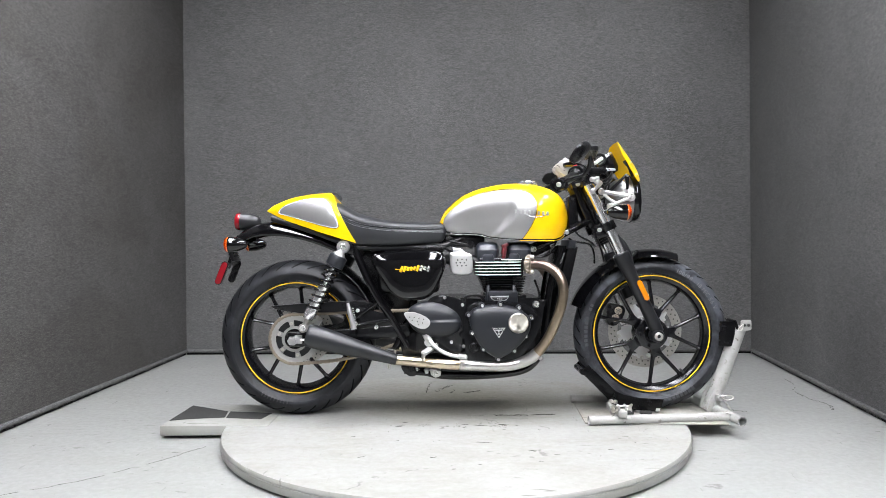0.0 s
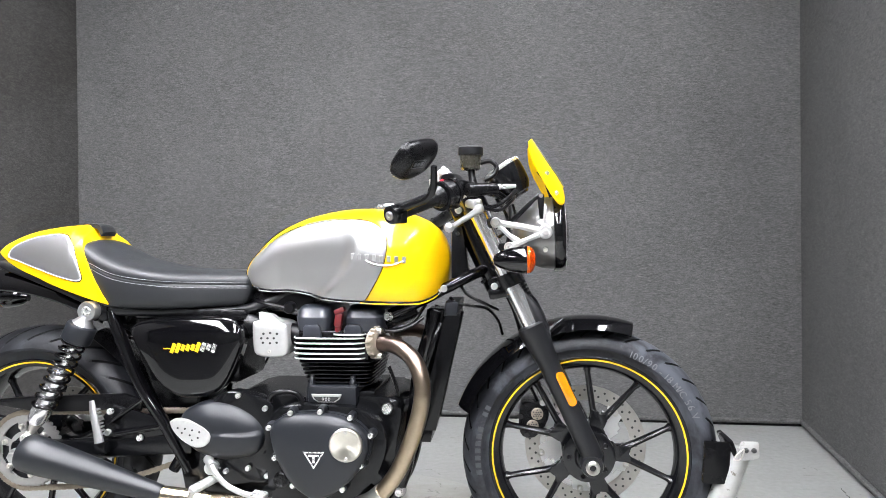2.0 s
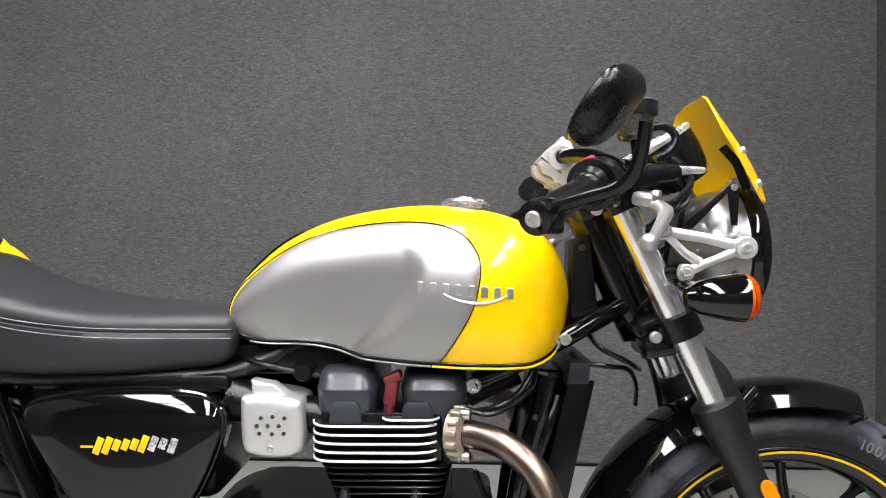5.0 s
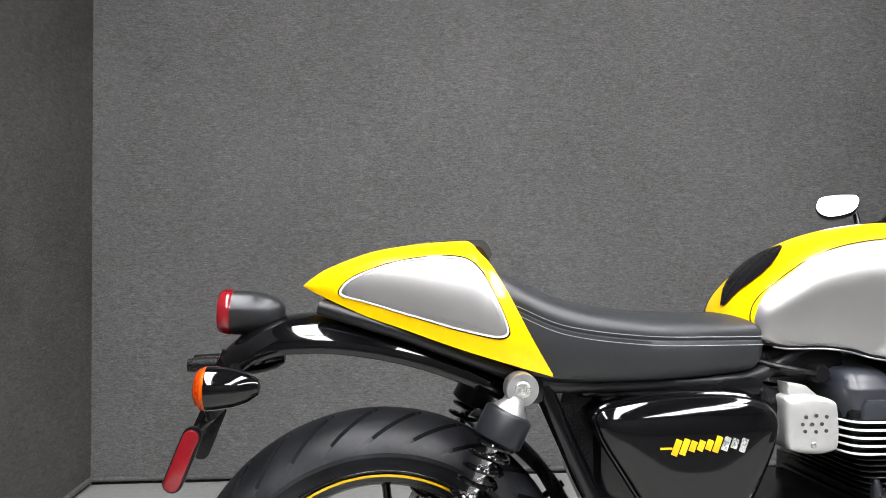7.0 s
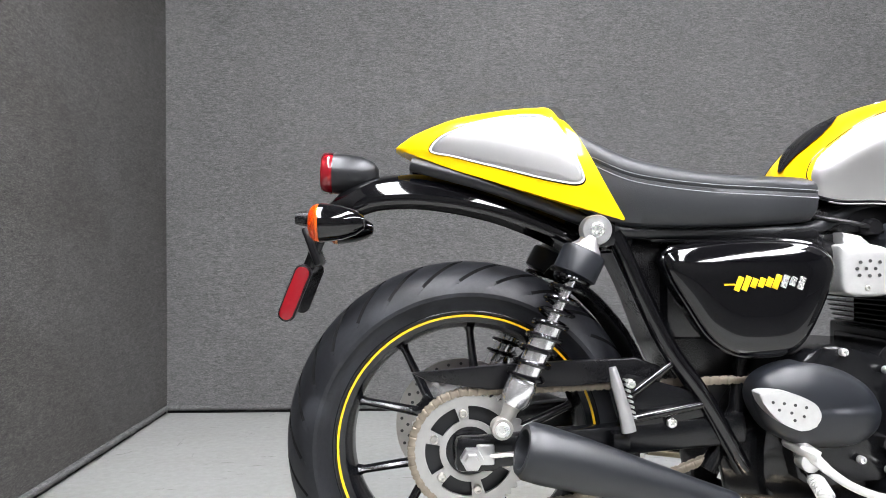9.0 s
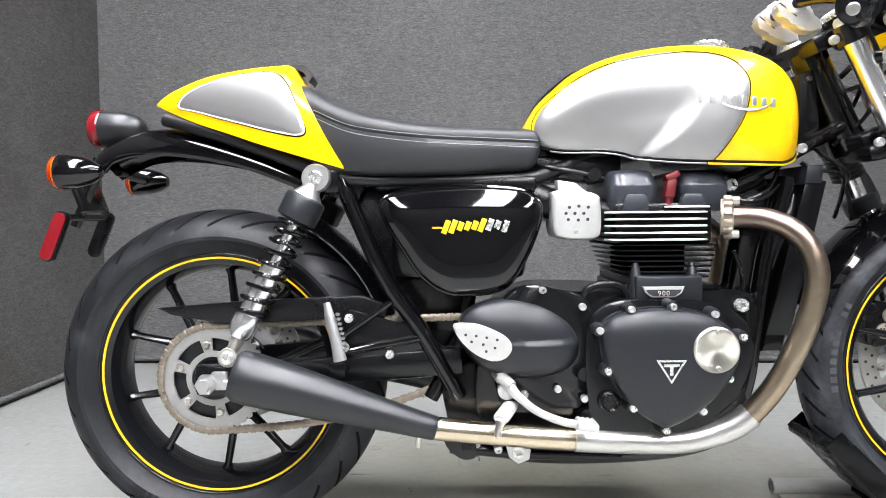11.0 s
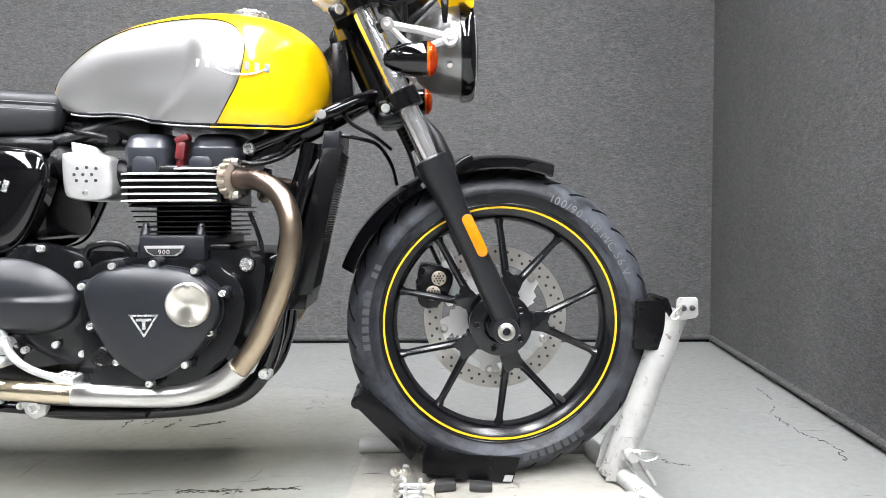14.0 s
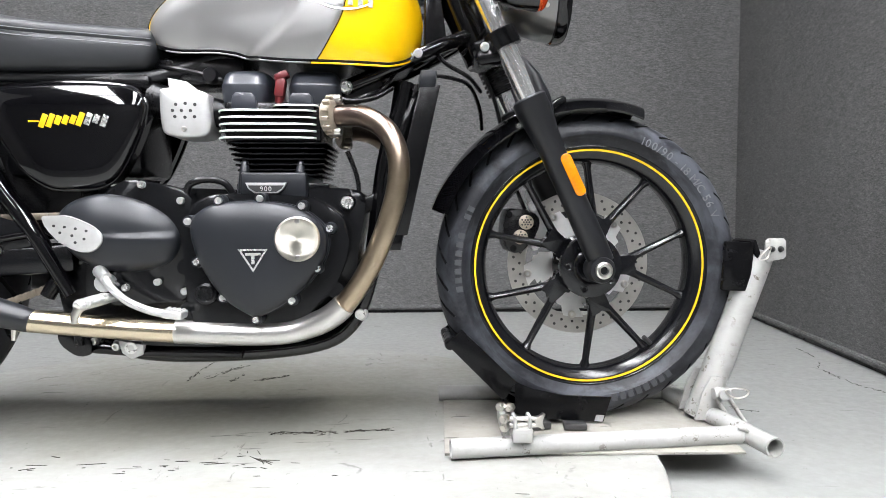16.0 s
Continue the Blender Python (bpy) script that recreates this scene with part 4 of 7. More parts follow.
def seat_mesh():
    bm = bmesh.new()
    rings = []
    for x in np.linspace(-0.575, -0.118, 60):
        zt, zs, zb, w = (np.interp(x, *c) for c in (S_TOP, S_SEAM, S_LOW, S_WIDE))
        half = [(w * 0.86, zb), (w * 0.94, zb + 0.006), (w * 0.985, zb + 0.35 * (zs - zb)), (w, zb + 0.75 * (zs - zb)), (w * 0.99, zs - 0.002), (w * 0.972, zs), (w * 0.985, zs + 0.003)]
        for j in range(1, 11):
            a = math.pi / 2 * j / 10
            half.append((w * 0.985 * math.cos(a) ** 0.8, zs + 0.003 + (zt - zs - 0.003) * math.sin(a) ** 0.6))
        half[-1] = (0.0, half[-1][1])
        loop = [(-y, z) for y, z in half] + [(y, z) for y, z in reversed(half[:-1])]
        rings.append([bm.verts.new((x, y, z)) for y, z in loop])
    ring_faces(bm, rings)
    return bm


seat = part("seat", seat_mesh(), VINYL, bike, "black stitched vinyl seat", edge=45)
for s in (-1, 1):
    stitches = bmesh.new()
    xs = np.linspace(-0.53, -0.125, 150)
    for x in xs:
        w, z = np.interp(x, *S_WIDE), np.interp(x, *S_SEAM)
        z2 = np.interp(x + 0.003, *S_SEAM)
        for rise, out in ((0.0055, 0.985), (-0.0075, 0.993)):
            block((x, s * (w * out + 0.0006), z + rise), (0.0019, 0.0012, 0.0011), (0, -math.degrees(math.atan2(z2 - z, 0.003)), 0), 0, stitches)
    tagged(part("stitching", stitches, THREAD, seat, "pale grey stitching", smooth=False), kind="stuff")

C_TOP = spline([(-0.855, 0.888), (-0.84, 0.900), (-0.812, 0.917), (-0.745, 0.942), (-0.67, 0.955), (-0.61, 0.960), (-0.586, 0.959), (-0.572, 0.94), (-0.545, 0.885), (-0.51, 0.815), (-0.476, 0.757)])
C_LOW = spline([(-0.855, 0.888), (-0.84, 0.881), (-0.76, 0.846), (-0.69, 0.822), (-0.624, 0.799), (-0.55, 0.776), (-0.476, 0.754)])
C_WIDE = spline([(-0.855, 0.02), (-0.835, 0.042), (-0.78, 0.073), (-0.7, 0.1), (-0.62, 0.122), (-0.55, 0.134), (-0.476, 0.137)])


def cowl_half(x, z):
    zt, zb, w = (np.interp(x, *c) for c in (C_TOP, C_LOW, C_WIDE))
    top = max(zt, zb + 0.16 if x > -0.58 else zt)
    u = min(1.0, max(0.0, (z - zb) / (top - zb)))
    return w * (0.96 + 0.04 * min(1, u * 4)) * (1 - u ** 4.5) ** 0.42 if u < 1 else 0.0


def cowl_mesh():
    bm = bmesh.new()
    rings = []
    for i in range(70):
        x = -0.8525 + 0.376 * (i / 69) ** 1.1
        zt, zb = np.interp(x, *C_TOP), np.interp(x, *C_LOW)
        top = max(zt, zb + 0.16 if x > -0.58 else zt)
        half = []
        for j in range(25):
            u = math.sin(math.pi / 2 * j / 24) ** 0.8
            z = zb + (zt - zb) * u
            half.append((cowl_half(x, z), z))
        if x <= -0.575:
            half[-1] = (0.0, half[-1][1])
        loop = [(-y, z) for y, z in half] + [(y, z) for y, z in reversed(half)]
        rings.append([bm.verts.new((x, y, z)) for y, z in loop])
    ring_faces(bm, rings)
    bmesh.ops.remove_doubles(bm, verts=bm.verts, dist=1e-5)
    return bm


cowl = part("tail_cowl", cowl_mesh(), YELLOW, bike, "yellow tail cowl with silver insets", edge=60)
INSET = round_outline([(-0.793, 0.879), (-0.787, 0.890), (-0.773, 0.901), (-0.751, 0.911), (-0.717, 0.922), (-0.683, 0.929), (-0.641, 0.933), (-0.611, 0.931), (-0.595, 0.924), (-0.58, 0.907), (-0.566, 0.880), (-0.553, 0.850),
                       (-0.545, 0.827), (-0.546, 0.819), (-0.554, 0.815), (-0.571, 0.816), (-0.616, 0.826), (-0.658, 0.838), (-0.708, 0.852), (-0.755, 0.866), (-0.785, 0.873)], 4)
for s in (-1, 1):
    part("inset", fitted_panel(INSET, cowl_half, 0.0022, s), SILVER, cowl, "satin silver inset", edge=60)
    part("inset_line", tube([V(x, s * (cowl_half(x, z) + 0.0012), z) for x, z in INSET], 0.0017, 8, closed=True), WHITE_LINE, cowl, "white line round the inset")
    rim = [(-0.672 + (x + 0.672) * 1.018, 0.874 + (z - 0.874) * 1.045) for x, z in INSET]
    part("inset_edge", tube([V(x, s * (cowl_half(x, z) + 0.0006), z) for x, z in rim], 0.0013, 6, closed=True), BLACK_GLOSS, cowl, "thin black line")
# thin black cap over the crest and down the front lip
lip = bmesh.new()
rows = []
for x, z in ((-0.70, 0.9505), (-0.67, 0.9565), (-0.63, 0.9615), (-0.59, 0.9638), (-0.568, 0.9635), (-0.560, 0.960), (-0.553, 0.950), (-0.549, 0.940)):
    w = 0.016 + 0.016 * (x + 0.70) / 0.155
    rows.append([lip.verts.new((x + dx, y, z - 0.002 * (abs(y) / w) ** 2 - d)) for y, d, dx in ((-w, 0, 0), (-w / 2, 0, 0), (0, 0, 0), (w / 2, 0, 0), (w, 0, 0), (w, 0.01, -0.006), (0, 0.01, -0.006), (-w, 0.01, -0.006))])
ring_faces(lip, rows)
part("cowl_cap", lip, VINYL, cowl, "thin black trim over the crest", edge=50)


# -- front fork and front end
def fork_x(z):
    return 0.587 - (z - 0.689) * 0.462


SLOPE = V(fork_x(1.0) - fork_x(0.4), 0, 0.6).normalized()
for s in (-1, 1):
    y = 0.098 * s
    at = lambda z: V(fork_x(z), y, z)
    leg = part("fork_leg", tube([at(0.385), at(0.42), at(0.52), at(0.60), at(0.635), at(0.664), at(0.670), at(0.676), at(0.700), at(0.704)],
                                [0.025, 0.026, 0.0245, 0.025, 0.028, 0.0325, 0.0325, 0.0345, 0.0345, 0.028], 28), BLACK_MATT, bike, "satin black lower fork leg with an amber reflector")
    part("fork_tube", tube([at(0.69), at(0.85), at(1.01)], 0.0205, 24), HARD_CHROME, leg, "chromed fork tube")
    part("fork_cap", tube([at(1.005), at(1.02), at(1.026)], [0.021, 0.021, 0.016], 20), BRIGHT_ALLOY, leg)
    part("axle_clamp", lathe([(0.012, -0.030), (0.024, -0.029), (0.0265, -0.02), (0.0265, 0.02), (0.024, 0.029), (0.012, 0.030)], FRONT + V(0, y, 0), (0, 1, 0), 32), BLACK_MATT, leg)
    part("axle_end", lathe([(0.008, -0.002), (0.008, 0.004), (0.013, 0.005), (0.0165, 0.003), (0.0165, -0.012), (0.008, -0.012)], FRONT + V(0, y + s * 0.034, 0), (0, s, 0), 24, closed=True), STEEL, leg, "hollow steel axle end")
    guard = [at(0.675) + V(0.02, 0, 0), at(0.70) + V(0.026, 0, 0), at(0.74) + V(0.026, 0, 0.004), at(0.775) + V(0.02, 0, 0.006)]
    part("stone_guard", tube(guard, [0.017, 0.017, 0.0135, 0.003], 14, flat=1.1), BLACK_MATT, leg)
    up = SLOPE
    mid = at(0.551) + V(0.012, 0, 0.004)
    strip = slab([(0.0105 * math.cos(q), (0.033 if math.sin(q) > 0 else -0.033) + 0.0105 * math.sin(q)) for q in (2 * math.pi * (k + 0.5) / 24 for k in range(24))], -0.0035, 0.0035, 0.0012)
    bmesh.ops.transform(strip, matrix=Matrix.Translation(mid + V(0, s * 0.024, 0)) @ Matrix.Rotation(math.atan2(up.x, up.z), 4, "Y"), verts=strip.verts)
    part("reflector", strip, AMBER_REFLEX, leg, "long amber reflector")

for z, name, t in ((0.812, "lower_clamp", 0.034), (0.996, "upper_clamp", 0.036)):
    bm = bmesh.new()
    for s in (-1, 1):
        c = V(fork_x(z), 0.098 * s, z)
        tube([c - SLOPE * t / 2, c + SLOPE * t / 2], 0.0315, 28, bm)
    block((fork_x(z) - 0.022, 0, z - 0.004), (0.06 if z < 0.9 else 0.074, 0.165, t * 0.9), (0, -24, 0), 0.006, bm)
    clamp = part(name, bm, BLACK_SATIN, bike, "black fork clamp")
    bolt(clamp, (fork_x(z) - 0.035, -0.108, z - 0.016), 0.0085, material=BRIGHT_ALLOY)
part("steering_head", tube([(0.505, 0, 0.79), (0.415, 0, 0.985)], [0.036, 0.034], 24), BLACK_GLOSS, bike)
# horn-like rubber bellows behind the clamp on the far leg
part("lower_clamp_skirt", block((fork_x(0.775) - 0.03, -0.06, 0.782), (0.075, 0.09, 0.03), (0, -10, 0), 0.01), BLACK_SATIN, bike)
bellows = part("fork_bellows", tube([V(fork_x(0.742), 0.098, 0.742), V(fork_x(0.805), 0.098, 0.805)], 0.028, 20), PLASTIC, bike, "ribbed black rubber bellows")
for k in range(6):
    c = V(fork_x(0.745), 0.098, 0.745) + SLOPE * 0.0105 * k
    part("bellows_rib", tube([c, c + SLOPE * 0.006], 0.033, 20), PLASTIC, bellows)

# front mudguard
def guard_mesh(centre, r, half, a0, a1, drop, thick=0.003, seg=44, tip=0.25):
    """A curved mudguard following the tyre, with rolled edges and narrowing ends."""
    bm = bmesh.new()
    rings = []
    for i in range(seg + 1):
        f = i / seg
        a = radians(a0 + (a1 - a0) * f)
        w = half * (1 - tip * max(0.0, (f - 0.75) / 0.25) ** 2 - 0.12 * max(0.0, (0.2 - f) / 0.2) ** 2)
        out, ins = [], []
        for j in range(13):
            u = -1 + 2 * j / 12
            d = drop * abs(u) ** 2.4
            n = V(math.cos(a), 0, math.sin(a))
            out.append(centre + n * (r - d) + V(0, w * u, 0))
            ins.append(centre + n * (r - d - thick) + V(0, (w - thick) * u, 0))
        rings.append([bm.verts.new(p) for p in out + ins[::-1]])
    ring_faces(bm, rings)
    return bm


fender = part("front_mudguard", guard_mesh(FRONT, 0.346, 0.072, 160, 71, 0.03), BLACK_GLOSS, bike, "glossy black front mudguard", edge=60)
part("mudguard_stay", tube(curve_points([(0.60, -0.082, 0.655), (0.63, -0.072, 0.69), (0.66, -0.05, 0.708)], 4), 0.008, 10), BLACK_SATIN, fender)
for q in ((0.566, -0.079, 0.652), (0.615, -0.079, 0.672)):
    bolt(fender, q, 0.006)

# brake caliper on the far leg
caliper = part("front_caliper", slab(round_outline([(0.552, 0.460), (0.558, 0.488), (0.58, 0.491), (0.62, 0.480), (0.629, 0.459), (0.619, 0.432), (0.592, 0.399), (0.56, 0.401), (0.551, 0.427)], 2), 0.016, 0.085, 0.006), PLASTIC, bike, "black brake caliper with a drilled cover")
for x, z in ((0.556, 0.455), (0.562, 0.478), (0.571, 0.407)):
    part("caliper_rib", tube([(x, 0.012, z), (x + 0.004, 0.04, z)], 0.007, 10), BLACK_SATIN, caliper)
for cx, cz in ((0.598, 0.462), (0.586, 0.431)):
    face = part("caliper_face", lathe([(0.001, -0.003), (0.0155, -0.003), (0.0155, 0.002), (0.014, 0.003), (0.001, 0.003)], (cx, 0.0105, cz), (0, -1, 0), 24), FLANGE_ALLOY, caliper, "round drilled alloy face")
    holes = bmesh.new()
    for q in range(13):
        a, rr = (0.0, 0.0) if q == 0 else (2 * math.pi * q / 6, 0.0055) if q < 7 else (2 * math.pi * (q + 0.5) / 6, 0.0105)
        lathe([(0.0003, -0.001), (0.0022, -0.001), (0.0022, 0.001), (0.0003, 0.001)], (cx + rr * math.cos(a), 0.0075, cz + rr * math.sin(a)), (0, 1, 0), 6, holes)
    tagged(part("face_holes", holes, DARK_STEEL, face), kind="stuff")
for q in ((0.612, 0.008, 0.492), (0.625, 0.02, 0.415)):
    bolt(caliper, q, 0.008)
part("brake_hose", tube(curve_points([(0.60, 0.04, 0.49), (0.585, 0.03, 0.52), (0.572, 0.05, 0.56), (0.565, 0.08, 0.62), (0.54, 0.07, 0.72), (0.50, 0.05, 0.80)], 6), 0.0045, 8), PLASTIC, caliper)
part("caliper_mount", slab(round_outline([(0.603, 0.527), (0.616, 0.530), (0.626, 0.515), (0.640, 0.482), (0.648, 0.446), (0.627, 0.402), (0.612, 0.408), (0.625, 0.44), (0.618, 0.485), (0.603, 0.505)], 2), 0.03, 0.042, 0.002), ALLOY, caliper, "cast alloy caliper bracket")
bolt(caliper, (0.614, 0.026, 0.497), 0.009, material=BRIGHT_ALLOY)
bolt(caliper, (0.612, 0.028, 0.519), 0.005, material=STEEL)

# headlight
HEAD = V(0.657, 0, 0.925)
lamp = part("headlight", lathe([(0.004, -0.118), (0.03, -0.116), (0.058, -0.100), (0.078, -0.075), (0.089, -0.045), (0.093, -0.018), (0.093, -0.012), (0.088, -0.012), (0.05, -0.07), (0.004, -0.08)], HEAD, (1, 0, 0.03), 56, closed=True), BOWL_SILVER, bike, "round headlight with a dark silver bowl")
part("bezel", lathe([(0.092, -0.018), (0.0985, -0.016), (0.1, -0.008), (0.099, 0.004), (0.095, 0.010), (0.089, 0.011), (0.088, -0.01)], HEAD, (1, 0, 0.03), 64, closed=True), BLACK_GLOSS, lamp, "glossy black headlight ring")
part("lens_ring", lathe([(0.0885, 0.008), (0.0915, 0.0105), (0.0905, 0.0125), (0.0865, 0.012), (0.0855, 0.006)], HEAD, (1, 0, 0.03), 56, closed=True), CHROME, lamp, "thin chrome ring")
part("reflector_bowl", lathe([(0.086, 0.0), (0.075, -0.02), (0.05, -0.045), (0.015, -0.058), (0.001, -0.058)], HEAD, (1, 0, 0.03), 48, caps=False), REFLECTOR_BOWL, lamp)
part("bulb_shield", lathe([(0.001, 0.0), (0.016, -0.004), (0.02, -0.03), (0.016, -0.03), (0.001, -0.012)], HEAD, (1, 0, 0.03), 24), CHROME, lamp)
glass = part("lens", lathe([(0.087, 0.005), (0.08, 0.010), (0.06, 0.017), (0.03, 0.0215), (0.001, 0.023), (0.001, 0.0205), (0.03, 0.019), (0.06, 0.0145), (0.08, 0.0075), (0.087, 0.0025)], HEAD, (1, 0, 0.03), 56, closed=True), GLASS, lamp, "clear convex glass")
glass.visible_shadow = False
for s in (-1, 1):
    y = 0.12 * s
    arm = bmesh.new()
    tube([V(0.617, y, 0.925), V(0.56, y, 0.939), V(0.50, y, 0.949)], [0.0085, 0.0075, 0.0085], 10, arm, flat=0.75)
    tube([V(0.617, y, 0.925), V(0.575, y, 0.908), V(0.532, y, 0.890)], [0.0085, 0.006, 0.008], 10, arm, flat=0.75)
    tube([V(0.505, y, 0.945), V(0.532, y, 0.918), V(0.553, y, 0.904)], [0.006, 0.006, 0.008], 10, arm, flat=0.75)
    for q, r in (((0.617, 0.925), 0.0165), ((0.50, 0.949), 0.0125), ((0.532, 0.890), 0.0125)):
        lathe([(0.0005, -0.008), (r, -0.008), (r, 0.006), (r - 0.002, 0.008), (0.0005, 0.008)], (q[0], y, q[1]), (0, s, 0), 24, arm)
    b = part("headlight_bracket", arm, ALLOY, lamp, "silver cast headlight bracket")
    for q in ((0.617, 0.925), (0.50, 0.949), (0.532, 0.890)):
        bolt(b, (q[0], y + s * 0.009, q[1]), 0.0075, (0, s, 0))
    part("bracket_stub", tube([(0.617, y, 0.925), (0.617, s * 0.085, 0.925)], 0.011, 12), ALLOY, lamp)
    plate = part("screen_strut", slab([(0.530, 0.952), (0.548, 0.952), (0.600, 1.006), (0.604, 0.957), (0.613, 0.957), (0.616, 1.014), (0.604, 1.022)], s * 0.1035 - 0.0015, s * 0.1035 + 0.0015, 0.0006), BLACK_SATIN, lamp, "thin black bracing plate")
    bolt(plate, (0.608, s * 0.1055, 1.012), 0.005, (0, s, 0), STEEL, 0.003)
    part("clamp_band", tube([(0.50, y, 0.949), (0.478, s * 0.1, 0.949)], 0.011, 10), BLACK_SATIN, lamp)
    part("clamp_band", tube([(0.532, y, 0.890), (0.50, s * 0.1, 0.888)], 0.011, 10), BLACK_SATIN, lamp)
part("headlight_screw", lathe([(0.0005, 0.003), (0.005, 0.003), (0.0055, -0.004), (0.0005, -0.004)], (0.618, -0.087, 0.882), (0, -1, -0.4), 12), STEEL, lamp)

# fly screen
def ease(a, b, x):
    t = min(1.0, max(0.0, (x - a) / (b - a)))
    return t * t * (3 - 2 * t)


def screen_point(y, z):
    return 0.586 + (1.168 - z) * 0.68 - 2.5 * max(0.0, 1.078 - z) ** 2 - 3.5 * y * y


def screen_mesh(narrow=1.0, lift=0.0, thick=0.003):
    """A bent shield: rounded top, wings reaching back, cut out over the headlight."""
    rows, cols = 30, 34
    front, back = [], []
    for i in range(rows + 1):
        f = i / rows
        half = np.interp(f, (0, 0.012, 0.035, 0.08, 0.13, 0.24, 0.36, 0.5, 0.7, 0.86, 0.95, 1.0), (0.046, 0.058, 0.069, 0.078, 0.087, 0.102, 0.113, 0.120, 0.122, 0.117, 0.110, 0.104))
        a, b = [], []
        for j in range(cols + 1):
            u = (-1 + 2 * j / cols) * narrow
            y = float(half) * u
            high = 1.160 - 0.005 * abs(u) ** 5
            low = 1.040 - 0.049 * ease(0.38, 0.84, abs(u)) + 0.004 * ease(0.92, 1.0, abs(u))
            z = high + (low - high) * f
            nrm = V(1, 7.0 * y, 0.68).normalized()
            p = V(screen_point(y, z), y, z)
            a.append(p + nrm * lift)
            b.append(p + nrm * (lift - thick))
        front.append(a)
        back.append(b)
    bm = bmesh.new()
    fv = [[bm.verts.new(p) for p in r] for r in front]
    bv = [[bm.verts.new(p) for p in r] for r in back]
    for g, h in ((fv, 1), (bv, -1)):
        for r0, r1 in zip(g, g[1:]):
            for j in range(cols):
                bm.faces.new((r0[j], r0[j + 1], r1[j + 1], r1[j]))
    edge_f = fv[0] + [r[-1] for r in fv[1:]] + fv[-1][-2::-1] + [r[0] for r in fv[-2:0:-1]]
    edge_b = bv[0] + [r[-1] for r in bv[1:]] + bv[-1][-2::-1] + [r[0] for r in bv[-2:0:-1]]
    ring_faces(bm, [edge_f, edge_b], caps=False)
    return bm


screen = part("fly_screen", screen_mesh(), YELLOW, bike, "small yellow fly screen with a dark centre band", edge=50)
part("centre_band", screen_mesh(0.4, 0.0012, 0.0016), DARK_SILVER, screen, "dark silver centre band", edge=50)
for s in (-1, 1):
    for y, z in ((0.098, 1.066), (0.102, 1.018)):
        bolt(screen, (screen_point(y, z) + 0.002, s * y, z), 0.0055, (1, s * 7.0 * y, 0.68), STEEL, 0.004)
part("screen_backing", tube([(0.605, -0.07, 1.075), (0.622, -0.08, 1.05), (0.635, -0.085, 1.01)], 0.007, 8, flat=0.5), PLASTIC, screen)

# instruments
AX = V(-0.55, 0, 0.83).normalized()
for s in (-1, 1):
    c = V(0.531, 0.064 * s, 1.060)
    g = part("gauge", lathe([(0.001, -0.046), (0.030, -0.046), (0.040, -0.030), (0.0450, 0.0), (0.0458, 0.024), (0.0425, 0.026), (0.001, 0.024)], c, AX, 40), BLACK_SATIN, bike, "round black instrument with a silver rim")
    part("gauge_rim", lathe([(0.0410, 0.024), (0.0463, 0.024), (0.0468, 0.030), (0.0440, 0.034), (0.0410, 0.032)], c, AX, 44, closed=True), BRIGHT_ALLOY, g, "silver rim")
    part("dial", lathe([(0.001, 0.027), (0.0415, 0.027), (0.0415, 0.025), (0.001, 0.025)], c, AX, 40), BLACK_MATT, g)
part("gauge_bracket", block((0.50, 0, 1.02), (0.06, 0.15, 0.012), (0, 25, 0), 0.003), BLACK_SATIN, bike)

# handlebar: one low bent bar in two silver clamps
MIRROR = curve_points([(-0.98, 0.25, 0), (-0.8, 0.78, 0), (-0.3, 0.95, 0), (0.4, 1.0, 0), (0.86, 0.9, 0), (1.0, 0.5, 0), (0.92, -0.05, 0), (0.68, -0.55, 0), (0.2, -0.86, 0), (-0.35, -1.0, 0), (-0.78, -0.74, 0), (-1.0, -0.25, 0)], 4, True)
bend = []
for s in (-1, 1):
    end, inner = V(0.299, 0.353 * s, 0.962), V(0.379, 0.231 * s, 1.005)
    way = (inner - end).normalized()
    run = [end + way * 0.01, inner, inner + way * 0.06, V(0.416, 0.150 * s, 1.040), V(0.410, 0.115 * s, 1.054), V(0.390, 0.085 * s, 1.061), V(0.372, 0.062 * s, 1.062), V(0.366, 0.03 * s, 1.062)]
    bend += run if s < 0 else run[::-1]
bar = part("handlebar", tube(curve_points(bend, 6), 0.0111, 14), BLACK_GLOSS, bike, "low bent black handlebar")
for s in (-1, 1):
    shape = [(0.366 + x, 1.062 + z) for x, z in ((-0.032, -0.008), (-0.026, 0.006), (-0.016, 0.016), (0.002, 0.027), (0.016, 0.024), (0.021, 0.008), (0.024, -0.012), (0.044, -0.030), (0.050, -0.048), (0.014, -0.050), (-0.006, -0.034), (-0.028, -0.022))]
    c = part("bar_clamp", slab(round_outline(shape, 4), 0.042 * s - 0.015, 0.042 * s + 0.015, 0.005), CLAMP_ALLOY, bar, "bright cast alloy handlebar clamp")
    part("clamp_collar", lathe([(0.0108, -0.019), (0.0185, -0.019), (0.0205, -0.016), (0.0205, 0.016), (0.0185, 0.019), (0.0108, 0.019)], (0.366, 0.042 * s, 1.062), (0, 1, 0), 28, closed=True), CLAMP_ALLOY, c)
    part("clamp_split", block((0.352, 0.042 * s, 1.050), (0.040, 0.0312, 0.0022), (0, 38, 0), 0), DARK_STEEL, c)
    for x, z in ((0.340, 1.056), (0.370, 1.086)):
        for dy in (-0.008, 0.008):
            bolt(c, (x, 0.042 * s + dy, z), 0.0058, (-0.45, 0, 0.9), CLAMP_ALLOY, 0.007)
